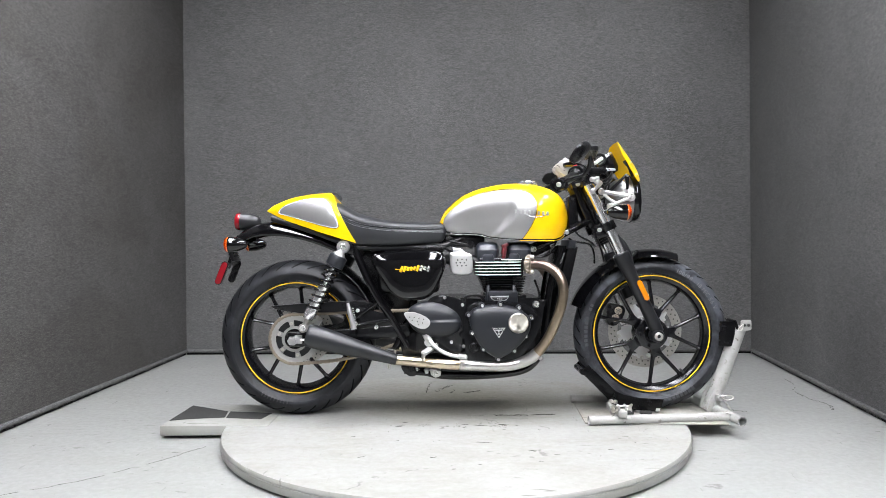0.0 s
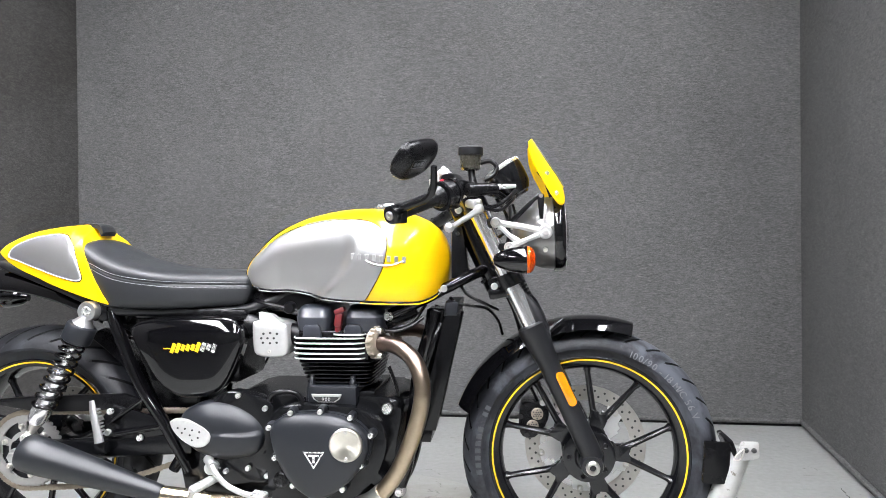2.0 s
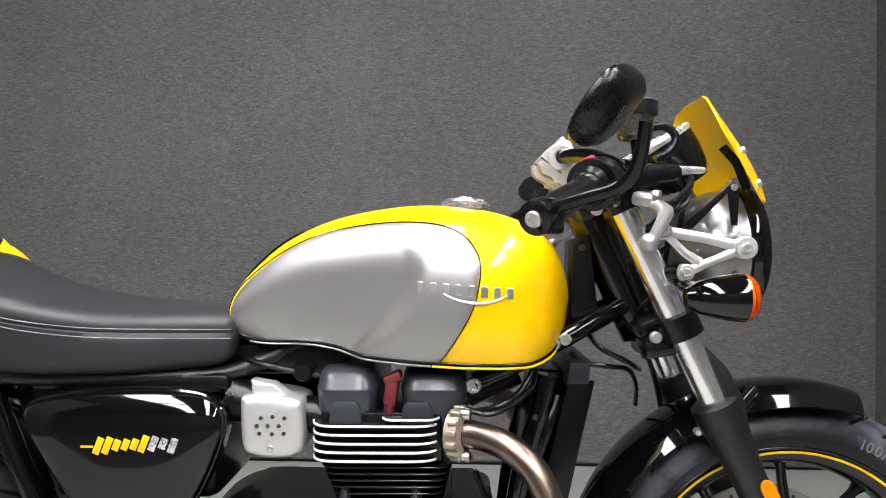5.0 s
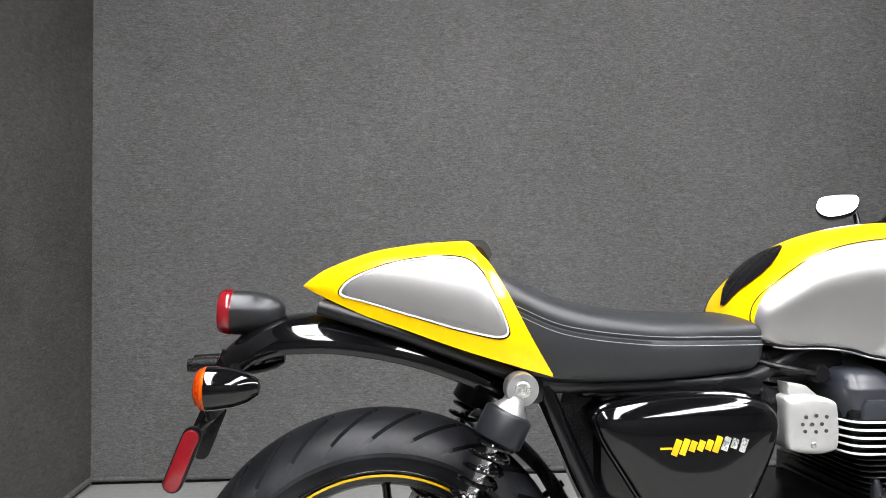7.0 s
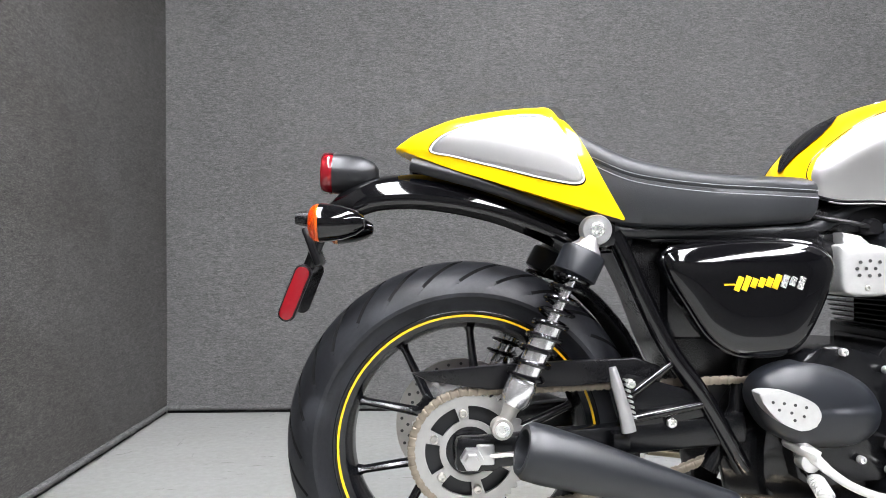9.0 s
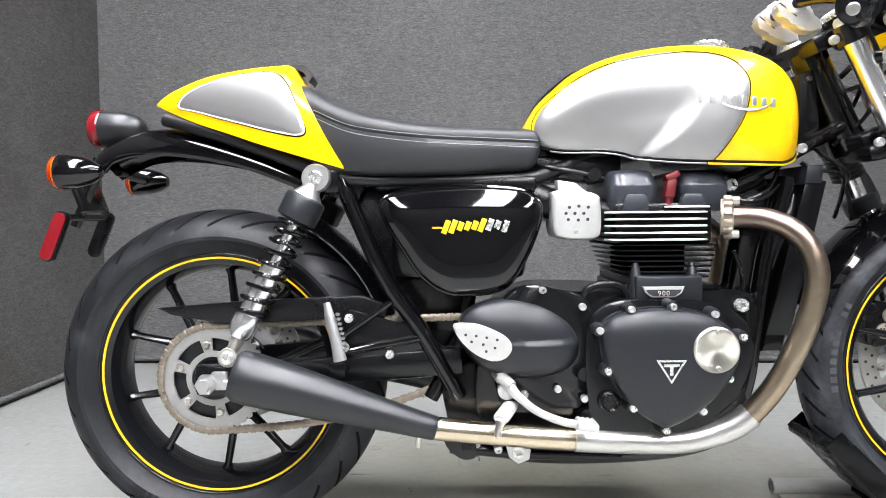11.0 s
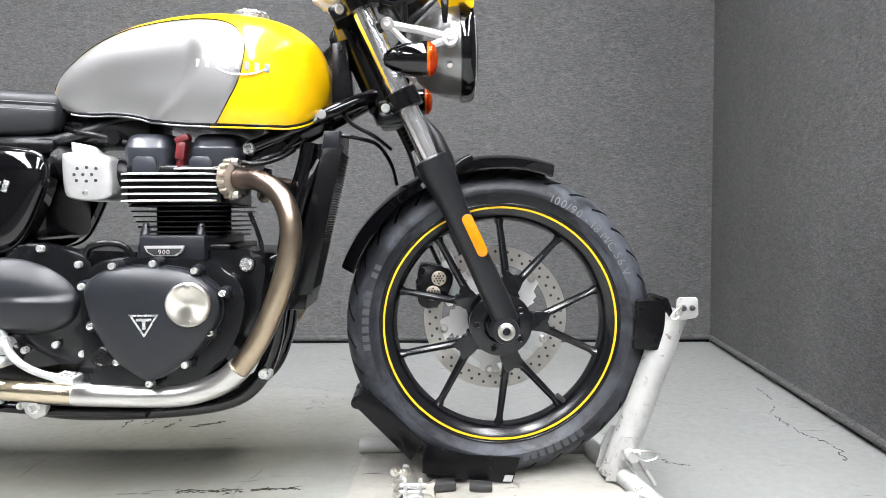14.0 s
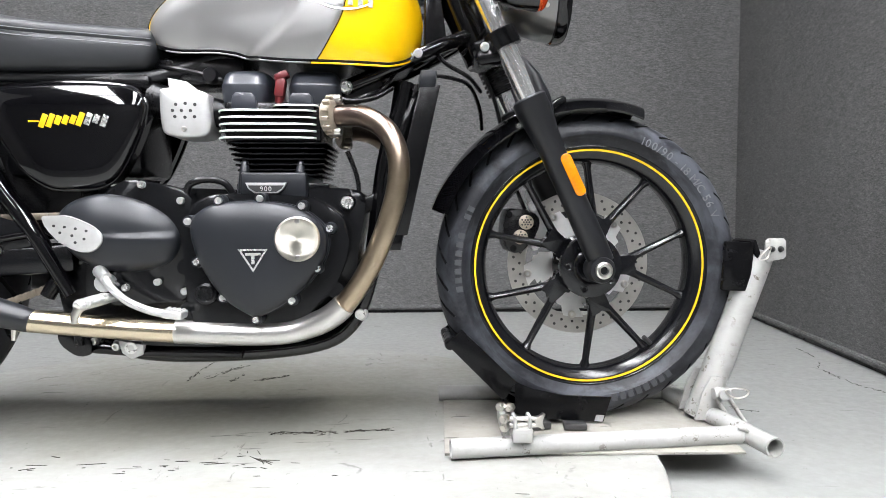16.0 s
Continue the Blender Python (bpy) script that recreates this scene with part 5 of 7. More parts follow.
for s in (-1, 1):
    end, inner = V(0.299, 0.353 * s, 0.962), V(0.379, 0.231 * s, 1.005)
    way = (inner - end).normalized()
    ribs = [0.0168 + (0.0004 if k % 2 else 0.0) for k in range(40)]
    part("grip", tube([end + way * (0.018 + 0.118 * k / 39) for k in range(40)], [0.0185] + ribs[1:-2] + [0.02, 0.02], 20), PLASTIC, bar, "ribbed black rubber grip")
    part("bar_end", lathe([(0.004, -0.016), (0.0095, -0.016), (0.0185, -0.013), (0.0195, 0.0), (0.0195, 0.014), (0.016, 0.016), (0.004, 0.016)], end, -way, 24), BLACK_SATIN, bar)
    part("mirror_mount", block(end + way * 0.004 + V(0.004, 0, -0.002), (0.034, 0.030, 0.040), (0, 0, -33 * s), 0.006), BLACK_SATIN, bar, "black bar-end mirror mount")
    bolt(bar, end - way * 0.016, 0.0095, -way, STEEL, 0.004)
    box = part("switch_box", tube([inner - way * 0.005, inner + way * 0.006, inner + way * 0.03, inner + way * 0.05, inner + way * 0.058], [0.022, 0.030, 0.033, 0.032, 0.024], 20, flat=0.95), PLASTIC, bar, "black switch housing")
    part("switch_box_lower", block(inner + way * 0.03 + V(0.004, 0, -0.02), (0.036, 0.04, 0.03), (0, 0, 40 * s), 0.008), PLASTIC, box)
    if s < 0:
        part("kill_switch", block(inner + way * 0.03 + V(-0.014, 0.006, 0.026), (0.022, 0.016, 0.008), (0, -20, 40 * s), 0.003), surface("switch_red", (0.5, 0.01, 0.03), 0.4), box, "red switch")
    part("switch_ring", tube([inner - way * 0.002, inner + way * 0.008], 0.0335, 24), BLACK_SATIN, box)
    part("switch_ring", tube([inner + way * 0.034, inner + way * 0.037], 0.0342, 24), BLACK_GLOSS, box)
    part("throttle_collar", tube([inner - way * 0.016, inner - way * 0.004], [0.021, 0.026], 24), PLASTIC, box)
    for off, size in ((V(-0.012, 0.0, -0.016), 0.009), (V(-0.02, 0.004, 0.004), 0.007)):
        part("push_button", block(inner + way * 0.024 + off + V(0, 0.020 * s, 0), (size, size, size), (0, 0, 40 * s), 0.002), BLACK_GLOSS, box)
    part("brake_switch", block(inner + way * 0.072 + V(0.008, 0, 0.004), (0.03, 0.026, 0.034), (0, 15, 40 * s), 0.006), PLASTIC, bar)
    perch = V(0.448, 0.208 * s, 0.992)
    part("lever_perch", block(perch + V(0.006, 0, -0.004), (0.032, 0.034, 0.020), (0, 10, 40 * s), 0.008), SATIN_ALLOY, bar, "silver lever perch")
    tip = V(0.413, 0.363 * s, 0.932)
    piv = perch + V(0.016, 0.006 * s, -0.012)
    part("lever", tube(curve_points([piv, piv.lerp(tip, 0.2) + V(0.012, 0, 0.002), piv.lerp(tip, 0.45) + V(0.014, 0, 0.004), piv.lerp(tip, 0.75) + V(0.008, 0, 0.002), tip + V(0.002, 0, 0), tip], 5),
                       [0.013, 0.0115, 0.0088, 0.0072, 0.0062, 0.0062], 12, flat=0.7), SATIN_ALLOY, bar, "polished alloy lever")
    part("lever_ball", lathe([(0.0005, -0.0105), (0.0055, -0.009), (0.009, -0.0055), (0.0105, 0.0), (0.009, 0.0055), (0.0055, 0.009), (0.0005, 0.0105)], tip, (0, 0, 1), 16), SATIN_ALLOY, bar)
    bolt(bar, piv + V(0, 0, 0.014), 0.008, (0, 0, 1), STEEL)
    # bar-end mirror; the far one is set further forward
    out = 0.045 if s > 0 else 0.0
    m = part("mirror_stalk", tube(curve_points([end + V(0.004, -0.004 * -s * -1, 0.006), V(0.345, 0.385 * s, 0.980), V(0.376 + out, 0.402 * s, 0.991), V(0.388 + out, 0.418 * s, 1.012), V(0.391 + out, 0.434 * s, 1.050)], 6), [0.008, 0.0075, 0.0075, 0.0075, 0.0065], 12), BLACK_SATIN, bar, "bent black mirror stalk")
    L = V(0.83, -0.55, 0.0).normalized() if s > 0 else V(0.43, 0.89, 0.16).normalized()
    U = V(0.31, 0.46, 0.83) if s > 0 else V(0.50, -0.36, 0.78)
    U = (U - L * U.dot(L)).normalized()
    N = L.cross(U) * (1 if L.cross(U).x < 0 else -1)
    centre = V(0.352 + out, 0.430 * s, 1.066 - 0.25 * out) - L * 0.006
    scale = 0.8 if s > 0 else 1.0
    bm = bmesh.new()
    rings = []
    for f, d in ((0.3, -0.024), (0.75, -0.0205), (0.93, -0.012), (1.0, 0.0), (0.985, 0.005), (0.95, 0.006)):
        rings.append([bm.verts.new(centre + L * 0.0600 * scale * f * q.x + U * 0.043 * scale * f * q.y + N * d) for q in MIRROR])
    ring_faces(bm, rings)
    shell = part("mirror", bm, PLASTIC, bar, "rounded black mirror shell", edge=60)
    bm = bmesh.new()
    bm.faces.new([bm.verts.new(centre + L * 0.0556 * scale * q.x + U * 0.0395 * scale * q.y + N * 0.0068) for q in MIRROR])
    part("mirror_pane", bm, MIRROR_GLASS, bar, "mirror glass")
    sticker = bmesh.new()
    face = Matrix(((L.x, U.x, N.x, 0), (L.y, U.y, N.y, 0), (L.z, U.z, N.z, 0), (0, 0, 0, 1)))
    for lx, uy, sx, sy in ((-0.011, 0, 0.0075, 0.008), (0.0, 0, 0.0085, 0.005), (0.0115, 0, 0.0075, 0.008), (0, 0.0085, 0.042, 0.0009), (0, -0.0085, 0.042, 0.0009), (-0.0205, 0, 0.0009, 0.017), (0.0205, 0, 0.0009, 0.017)):
        b = block((0, 0, 0), (sx, sy, 0.0006), bevel=0)
        bmesh.ops.transform(b, matrix=Matrix.Translation(centre - N * 0.0243 + L * (lx - 0.013) + U * (uy + 0.004)) @ face, verts=b.verts)
        merge(sticker, b)
    part("warning_label", sticker, LETTER_GREY, bar, "grey warning label of plain bars", smooth=False)
pot = part("fluid_reservoir", lathe([(0.001, -0.03), (0.020, -0.03), (0.0235, -0.026), (0.0245, 0.004), (0.001, 0.004)], (0.446, -0.184, 1.098), (0.02, 0, 1), 32), surface("smoked_plastic", (0.03, 0.028, 0.02), 0.25, coat=0.5), bike, "round smoked brake fluid pot")
part("reservoir_lid", lathe([(0.001, 0.003), (0.0280, 0.003), (0.0290, 0.005), (0.0290, 0.020), (0.0270, 0.0225), (0.001, 0.0225)], (0.446, -0.184, 1.098), (0.02, 0, 1), 32), BLACK_MATT, pot)
part("reservoir_bracket", tube([(0.446, -0.184, 1.075), (0.45, -0.186, 1.045), (0.455, -0.188, 1.02)], [0.008, 0.009, 0.013], 10), PLASTIC, pot)
part("master_cylinder", tube([(0.440, -0.20, 1.02), (0.460, -0.188, 1.022), (0.505, -0.165, 1.026)], [0.016, 0.0155, 0.012], 14), PLASTIC, bike)
part("banjo_union", tube([(0.505, -0.165, 1.03), (0.548, -0.15, 1.032)], [0.007, 0.0045], 10), BRIGHT_ALLOY, bike)
part("hose", tube(curve_points([(0.462, -0.172, 1.085), (0.49, -0.165, 1.09), (0.505, -0.165, 1.075), (0.495, -0.168, 1.055), (0.475, -0.175, 1.045)], 6), 0.006, 10), PLASTIC, bike)
for k, pts in enumerate((
        [(0.46, -0.18, 0.985), (0.50, -0.16, 0.985), (0.535, -0.13, 1.01), (0.55, -0.09, 1.03)],
        [(0.45, -0.20, 0.99), (0.505, -0.16, 0.975), (0.54, -0.12, 1.0), (0.545, -0.06, 1.02)],
        [(0.48, -0.16, 1.03), (0.53, -0.12, 1.0), (0.525, -0.08, 0.93), (0.47, -0.03, 0.90)],
        [(0.50, -0.06, 1.01), (0.53, -0.05, 0.95), (0.515, -0.04, 0.86), (0.46, -0.02, 0.80)],
        [(0.54, 0.05, 1.0), (0.55, 0.03, 0.95), (0.53, 0.02, 0.90), (0.50, 0.0, 0.86)],
        [(0.383, -0.05, 0.765), (0.40, -0.06, 0.752), (0.44, -0.06, 0.745), (0.475, -0.03, 0.735), (0.50, 0.02, 0.70), (0.51, 0.06, 0.66)],
        [(0.40, -0.03, 0.81), (0.425, -0.055, 0.775), (0.47, -0.05, 0.75), (0.50, 0.0, 0.73)])):
    part("cable", tube(curve_points(pts, 7), 0.0042 if k else 0.005, 8), PLASTIC, bike)


def indicator(x, y, z, way, r, length, lens_material, stem_to, label):
    """A bullet indicator: glossy body, ribbed lens and stem. way is +1 when the lens looks ahead."""
    n = (way, 0, 0)
    body = part("indicator", lathe([(0.002, -length), (0.35 * r, -length * 0.97), (0.66 * r, -length * 0.78), (0.88 * r, -length * 0.5), (r, -length * 0.16), (r * 1.02, -0.002), (r * 1.02, 0.0), (0.002, 0.0)], (x, y, z), n, 32), BLACK_GLOSS, bike, label)
    prof = [(r * 0.955, 0.0), (r * 1.0, 0.0)] + [(r * (1.0 - 0.012 * k + (0.014 if k % 2 else 0.0)), 0.0015 + 0.0013 * k) for k in range(7)] + [(r * 0.8, 0.0135), (r * 0.5, 0.0175), (r * 0.2, 0.019), (0.001, 0.0192), (r * 0.2, 0.0165), (r * 0.5, 0.0148), (r * 0.78, 0.011), (r * 0.9, 0.0055)]
    part("indicator_reflector", lathe([(0.001, -0.0005), (r * 0.3, 0.0), (r * 0.6, 0.001), (r * 0.9, 0.004), (r * 0.93, 0.004), (r * 0.93, -0.001), (0.001, -0.001)], (x, y, z), n, 28), REFLECTOR_BOWL, body)
    part("indicator_lens", lathe(prof, (x, y, z), n, 32), lens_material, body)
    part("indicator_stem", tube([(x - way * length * 0.45, y, z), stem_to], [0.012, 0.010], 12), BLACK_SATIN, body)
    return body


for s in (-1, 1):
    indicator(0.572, 0.221 * s, 0.862, 1, 0.0305, 0.075, AMBER_LENS, (0.535, 0.11 * s, 0.872), "glossy black front indicator with an amber lens")
    indicator(-0.972, 0.147 * s, 0.751, -1, 0.0305, 0.072, AMBER_LENS, (-0.955, 0.03 * s, 0.765), "glossy black rear indicator with an amber lens")

# -- frame
for s in (-1, 1):
    y = 0.07 * s
    down = curve_points([(0.346, y, 0.735), (0.342, y, 0.715), (0.335, y, 0.685), (0.305, y, 0.58), (0.283, y, 0.42), (0.268, y, 0.335), (0.235, y, 0.265), (0.17, y, 0.228), (0.02, y, 0.213), (-0.16, y, 0.218), (-0.27, y, 0.26)], 6)
    part("frame_downtube", tube(down, 0.0165, 14), BLACK_GLOSS, bike, "glossy black frame tube")
    part("frame_top_tube", tube(curve_points([(0.475, 0.02 * s, 0.838), (0.40, 0.055 * s, 0.802), (0.354, 0.066 * s, 0.780), (0.29, 0.074 * s, 0.748), (0.235, 0.078 * s, 0.724)], 5), 0.0145, 12), BLACK_GLOSS, bike)
    part("frame_rail", tube(curve_points([(0.06, 0.05 * s, 0.80), (-0.03, 0.052 * s, 0.778), (-0.09, 0.066 * s, 0.752), (-0.14, 0.080 * s, 0.737), (-0.2, 0.09 * s, 0.735), (-0.42, 0.1 * s, 0.735), (-0.50, 0.1 * s, 0.745), (-0.62, 0.09 * s, 0.79), (-0.72, 0.075 * s, 0.825), (-0.825, 0.05 * s, 0.856)], 6), 0.0125, 12), BLACK_MATT, bike, "black seat rail")
    if s < 0:
        part("frame_post", tube(curve_points([(-0.485, 0.1 * s, 0.735), (-0.46, 0.105 * s, 0.675), (-0.40, 0.112 * s, 0.545), (-0.335, 0.115 * s, 0.45), (-0.272, 0.112 * s, 0.335)], 6), 0.0155, 14), BLACK_GLOSS, bike, "glossy black frame post")
    part("frame_post", tube([(-0.245, 0.07 * s, 0.56), (-0.268, 0.085 * s, 0.43), (-0.325, 0.095 * s, 0.33)], 0.014, 12), BLACK_SATIN, bike)
    part("pivot_plate", slab([(-0.31, 0.37), (-0.24, 0.40), (-0.2, 0.30), (-0.235, 0.235), (-0.285, 0.245)], s * 0.085, s * 0.10, 0.004), BLACK_SATIN, bike)
part("air_box", block((-0.27, 0, 0.64), (0.25, 0.19, 0.18), bevel=0.02), BLACK_SATIN, bike)
part("under_seat_panel", block((-0.275, 0, 0.728), (0.30, 0.208, 0.03), (0, 1, 0), 0.01), PLASTIC, bike)
part("battery_box", slab([(-0.465, 0.70), (-0.43, 0.735), (-0.30, 0.735), (-0.25, 0.50), (-0.30, 0.42), (-0.36, 0.46), (-0.395, 0.54), (-0.425, 0.62)], -0.07, 0.07, 0.006), PLASTIC, bike)
for s in (-1, 1):
    part("tail_panel", slab([(-0.66, 0.805), (-0.60, 0.79), (-0.535, 0.76), (-0.50, 0.705), (-0.455, 0.70), (-0.44, 0.745), (-0.50, 0.77), (-0.60, 0.812)], s * 0.078, s * 0.088, 0.003), BLACK_GLOSS, bike)
part("inner_mudguard", guard_mesh(REAR, 0.352, 0.06, 62, 18, 0.02), PLASTIC, bike)
part("headstock_gusset", slab([(0.384, 0.79), (0.43, 0.81), (0.415, 0.945), (0.386, 0.935)], -0.036, 0.036, 0.006), BLACK_SATIN, bike, "black frame gusset behind the steering head")
bolt(bike, (0.370, -0.078, 0.789), 0.009, material=BRIGHT_ALLOY)
bolt(bike, (0.402, -0.038, 0.925), 0.005, material=DARK_STEEL)

# side covers
COVER = round_outline([(-0.408, 0.700), (-0.36, 0.714), (-0.28, 0.721), (-0.19, 0.719), (-0.142, 0.708), (-0.122, 0.678), (-0.138, 0.62), (-0.172, 0.555), (-0.205, 0.532), (-0.25, 0.527), (-0.295, 0.531), (-0.338, 0.560), (-0.372, 0.61), (-0.405, 0.665)], 5)


def lean_in(z):
    """How far the upper part of the side cover curves in towards the seat."""
    return 4.0 * max(0.0, z - 0.662) ** 2


for s in (-1, 1):
    bm = pillow(COVER, s * 0.125, s * 0.1505, s * 0.095, 4.2, 14)
    for v in bm.verts:
        v.co.y -= s * lean_in(v.co.z)
    sc = part("side_cover", bm, BLACK_GLOSS, bike, "glossy black side cover with a yellow and silver mark", edge=60)
    part("cover_ridge", tube([V(-0.265 + (x + 0.265) * 0.985, s * (0.129 - lean_in(z)), 0.63 + (z - 0.63) * 0.985) for x, z in COVER], 0.005, 8, closed=True), BLACK_GLOSS, sc)
    for k in range(6):
        tall = 1.85 if k in (0, 1, 5) else 1.2
        part("yellow_mark", block((-0.294 + 0.0128 * k, s * 0.1506, 0.6485 + 0.0006 * k), (0.0098, 0.0016, 0.0135 * tall), (0, 22, 0), 0.0005), STRIPE, sc, "plain slanted yellow bar")
    part("mark_tail", block((-0.310, s * 0.1505, 0.6475), (0.018, 0.0014, 0.003), bevel=0), STRIPE, sc)
    for k in range(3):
        part("silver_mark", block((-0.2165 + 0.0138 * k, s * 0.1506, 0.652 - (0.003 if k == 2 else 0)), (0.0102, 0.0016, 0.0135 * (1.15 if k == 1 else 1.6)), (0, 22, 0), 0.0005), BRIGHT_ALLOY, sc, "plain slanted silver bar")


# -- swingarm, rear end
for s in (-1, 1):
    y = 0.105 * s
    bm = bmesh.new()
    block((-0.50, y, 0.387), (0.47, 0.03, 0.052), (0, -4.2, 0), 0.008, bm)
    block((-0.72, y, 0.37), (0.075, 0.032, 0.06), bevel=0.012, bm=bm)
    arm = part("swingarm", bm, BLACK_SATIN, bike, "black swingarm")
    part("axle_block", block((-0.708, y + s * 0.018, 0.372), (0.03, 0.008, 0.034), bevel=0.003), SATIN_ALLOY, arm)
    part("adjuster", tube([(-0.70, y + s * 0.02, 0.37), (-0.655, y + s * 0.02, 0.373)], 0.0045, 8), STEEL, arm)
    part("axle_nut", lathe([(0.001, -0.012), (0.0185, -0.012), (0.0195, -0.006), (0.0185, 0.008), (0.013, 0.009), (0.012, 0.018), (0.001, 0.018)], (-0.731, y + s * 0.026, 0.367), (0, s, 0), 6), SATIN_ALLOY, arm)
    # shock absorber
    top, low = V(-0.525, 0.130 * s, 0.738), V(-0.684, 0.143 * s, 0.420)
    d = (low - top).normalized()
    n = (top - low).length
    shock = part("shock_absorber", tube([top + d * 0.037, top + d * 0.040, top + d * 0.044, top + d * 0.082, top + d * 0.086], [0.028, 0.0345, 0.0365, 0.0365, 0.030], 28), ENGINE_BLACK, bike, "twin rear shock absorber with a black spring")
    part("shock_eye", lathe([(0.009, -0.014), (0.0235, -0.014), (0.025, -0.01), (0.025, 0.01), (0.0235, 0.014), (0.009, 0.014)], top, (0, 1, 0), 32, closed=True), SATIN_ALLOY, shock, "silver shock eye")
    bolt(shock, top + V(0, s * 0.012, 0), 0.0125, (0, s, 0))
    part("shock_neck", tube([top + d * 0.014, top + d * 0.025, top + d * 0.036, top + d * 0.0395], [0.016, 0.018, 0.0265, 0.0290], 28), SATIN_ALLOY, shock, "bright flared alloy cap")
    part("shock_body", tube([top + d * 0.08, top + d * 0.17, top + d * 0.172, top + d * (n - 0.055)], [0.009, 0.009, 0.0205, 0.0205], 20), CHROME, shock, "bright steel damper body")
    part("shock_collar", tube([top + d * (n - 0.085), top + d * (n - 0.075), top + d * (n - 0.05), top + d * (n - 0.04)], [0.022, 0.0245, 0.0235, 0.018], 24), CHROME, shock)
    part("shock_clevis", tube([top + d * (n - 0.05), top + d * (n - 0.02), low], [0.0165, 0.011, 0.010], 16), DISC_STEEL, shock)
    part("shock_eye", lathe([(0.007, -0.013), (0.0165, -0.013), (0.0175, -0.01), (0.0175, 0.01), (0.0165, 0.013), (0.007, 0.013)], low, (0, 1, 0), 28, closed=True), DISC_STEEL, shock)
    bolt(shock, low + V(0, s * 0.014, 0), 0.012, (0, s, 0))
    side = d.cross(V(0, 1, 0)).normalized()
    other = d.cross(side)
    coil = []
    turns = 8.5
    for k in range(int(turns * 18) + 1):
        a = 2 * math.pi * k / 18
        f = k / (turns * 18)
        f = f ** 1.12
        coil.append(top + d * (0.086 + (n - 0.086 - 0.085) * f) + side * 0.0275 * math.cos(a) + other * 0.0275 * math.sin(a))
    part("spring", tube(coil, 0.0039, 8, up=tuple(d)), BLACK_GLOSS, shock, "black coil spring")
    part("mount_block", block((-0.51, s * 0.105, 0.735), (0.05, 0.03, 0.05), bevel=0.01), BLACK_SATIN, shock)
    # rear rest and its stays
    part("rest_stay", tube([(-0.48, 0.125 * s, 0.455), (-0.392, 0.115 * s, 0.515)], 0.0062, 10), BLACK_GLOSS, bike)
    part("rest_stay", tube([(-0.475, 0.13 * s, 0.425), (-0.342, 0.12 * s, 0.447)], 0.0072, 10), BLACK_GLOSS, bike)
    rest = part("foot_rest", tube([(-0.506, 0.155 * s, 0.517), (-0.50, 0.158 * s, 0.49), (-0.488, 0.162 * s, 0.445), (-0.482, 0.163 * s, 0.415)], [0.006, 0.0095, 0.0105, 0.012], 10, flat=0.8), SATIN_ALLOY, bike, "folded alloy foot rest")
    teeth = bmesh.new()
    for k in range(8):
        c = V(-0.494 + 0.0018 * k, 0.16 * s, 0.495 - 0.0085 * k)
        block(c + V(0.008, 0, 0.002), (0.006, 0.014, 0.003), (0, 15, 0), 0, teeth)
    part("rest_teeth", teeth, SATIN_ALLOY, rest)
    for q in ((-0.47, 0.135 * s, 0.486), (-0.398, 0.125 * s, 0.418), (-0.478, 0.135 * s, 0.433)):
        bolt(bike, q, 0.008, (0, s, 0))
part("rest_bracket", slab([(-0.50, 0.47), (-0.47, 0.50), (-0.33, 0.46), (-0.34, 0.425), (-0.48, 0.40)], -0.118, -0.11, 0.002), BLACK_SATIN, bike)
guard = part("chain_guard", slab([(-0.828, 0.503), (-0.80, 0.489), (-0.70, 0.473), (-0.56, 0.478), (-0.44, 0.492), (-0.41, 0.478), (-0.40, 0.505), (-0.45, 0.524), (-0.56, 0.519), (-0.68, 0.514)], -0.105, -0.09, 0.004), PLASTIC, bike, "black plastic chain guard")

# sprocket and chain
sp = bmesh.new()
teeth, SY = 42, -0.088
steps = teeth * 4
radii = [[r] * steps for r in (0.041, 0.045, 0.0515, 0.0760)] + [[(0.0935, 0.0985, 0.1005, 0.0985)[k % 4] for k in range(steps)]]
net = [[sp.verts.new(REAR + V(row[k] * math.cos(2 * math.pi * k / steps), SY - 0.003, row[k] * math.sin(2 * math.pi * k / steps))) for k in range(steps)] for row in radii]
back = [[sp.verts.new(v.co + V(0, 0.006, 0)) for v in row] for row in net]
for m in range(4):
    for k in range(steps):
        j = (k + 1) % steps
        slot = m == 2 and 4 <= (k + 9) % 28 < 24
        if not slot:
            sp.faces.new((net[m][k], net[m][j], net[m + 1][j], net[m + 1][k]))
            sp.faces.new((back[m][k], back[m + 1][k], back[m + 1][j], back[m][j]))
        if m == 3:
            sp.faces.new((net[4][k], net[4][j], back[4][j], back[4][k]))
        elif slot:
            sp.faces.new((net[2][k], net[2][j], back[2][j], back[2][k]))
            sp.faces.new((net[3][k], back[3][k], back[3][j], net[3][j]))
sprocket = part("sprocket", sp, SPROCKET_STEEL, rear_wheel, "silver toothed rear sprocket with six long slots", edge=30)
for k in range(6):
    a = radians(60 * k + 40.7)
    bolt(sprocket, REAR + V(0.0640 * math.cos(a), SY - 0.006, 0.0640 * math.sin(a)), 0.0072, material=STEEL)
part("sprocket_carrier", lathe([(0.02, SY + 0.010), (0.080, SY + 0.010), (0.083, SY + 0.022), (0.02, SY + 0.022)], REAR, (0, 1, 0), 40, closed=True), BLACK_MATT, sprocket)
part("sprocket_ring", lathe([(0.03, SY - 0.002), (0.040, SY - 0.002), (0.040, SY + 0.006), (0.03, SY + 0.006)], REAR, (0, 1, 0), 40, closed=True), BLACK_SATIN, sprocket)
track = []
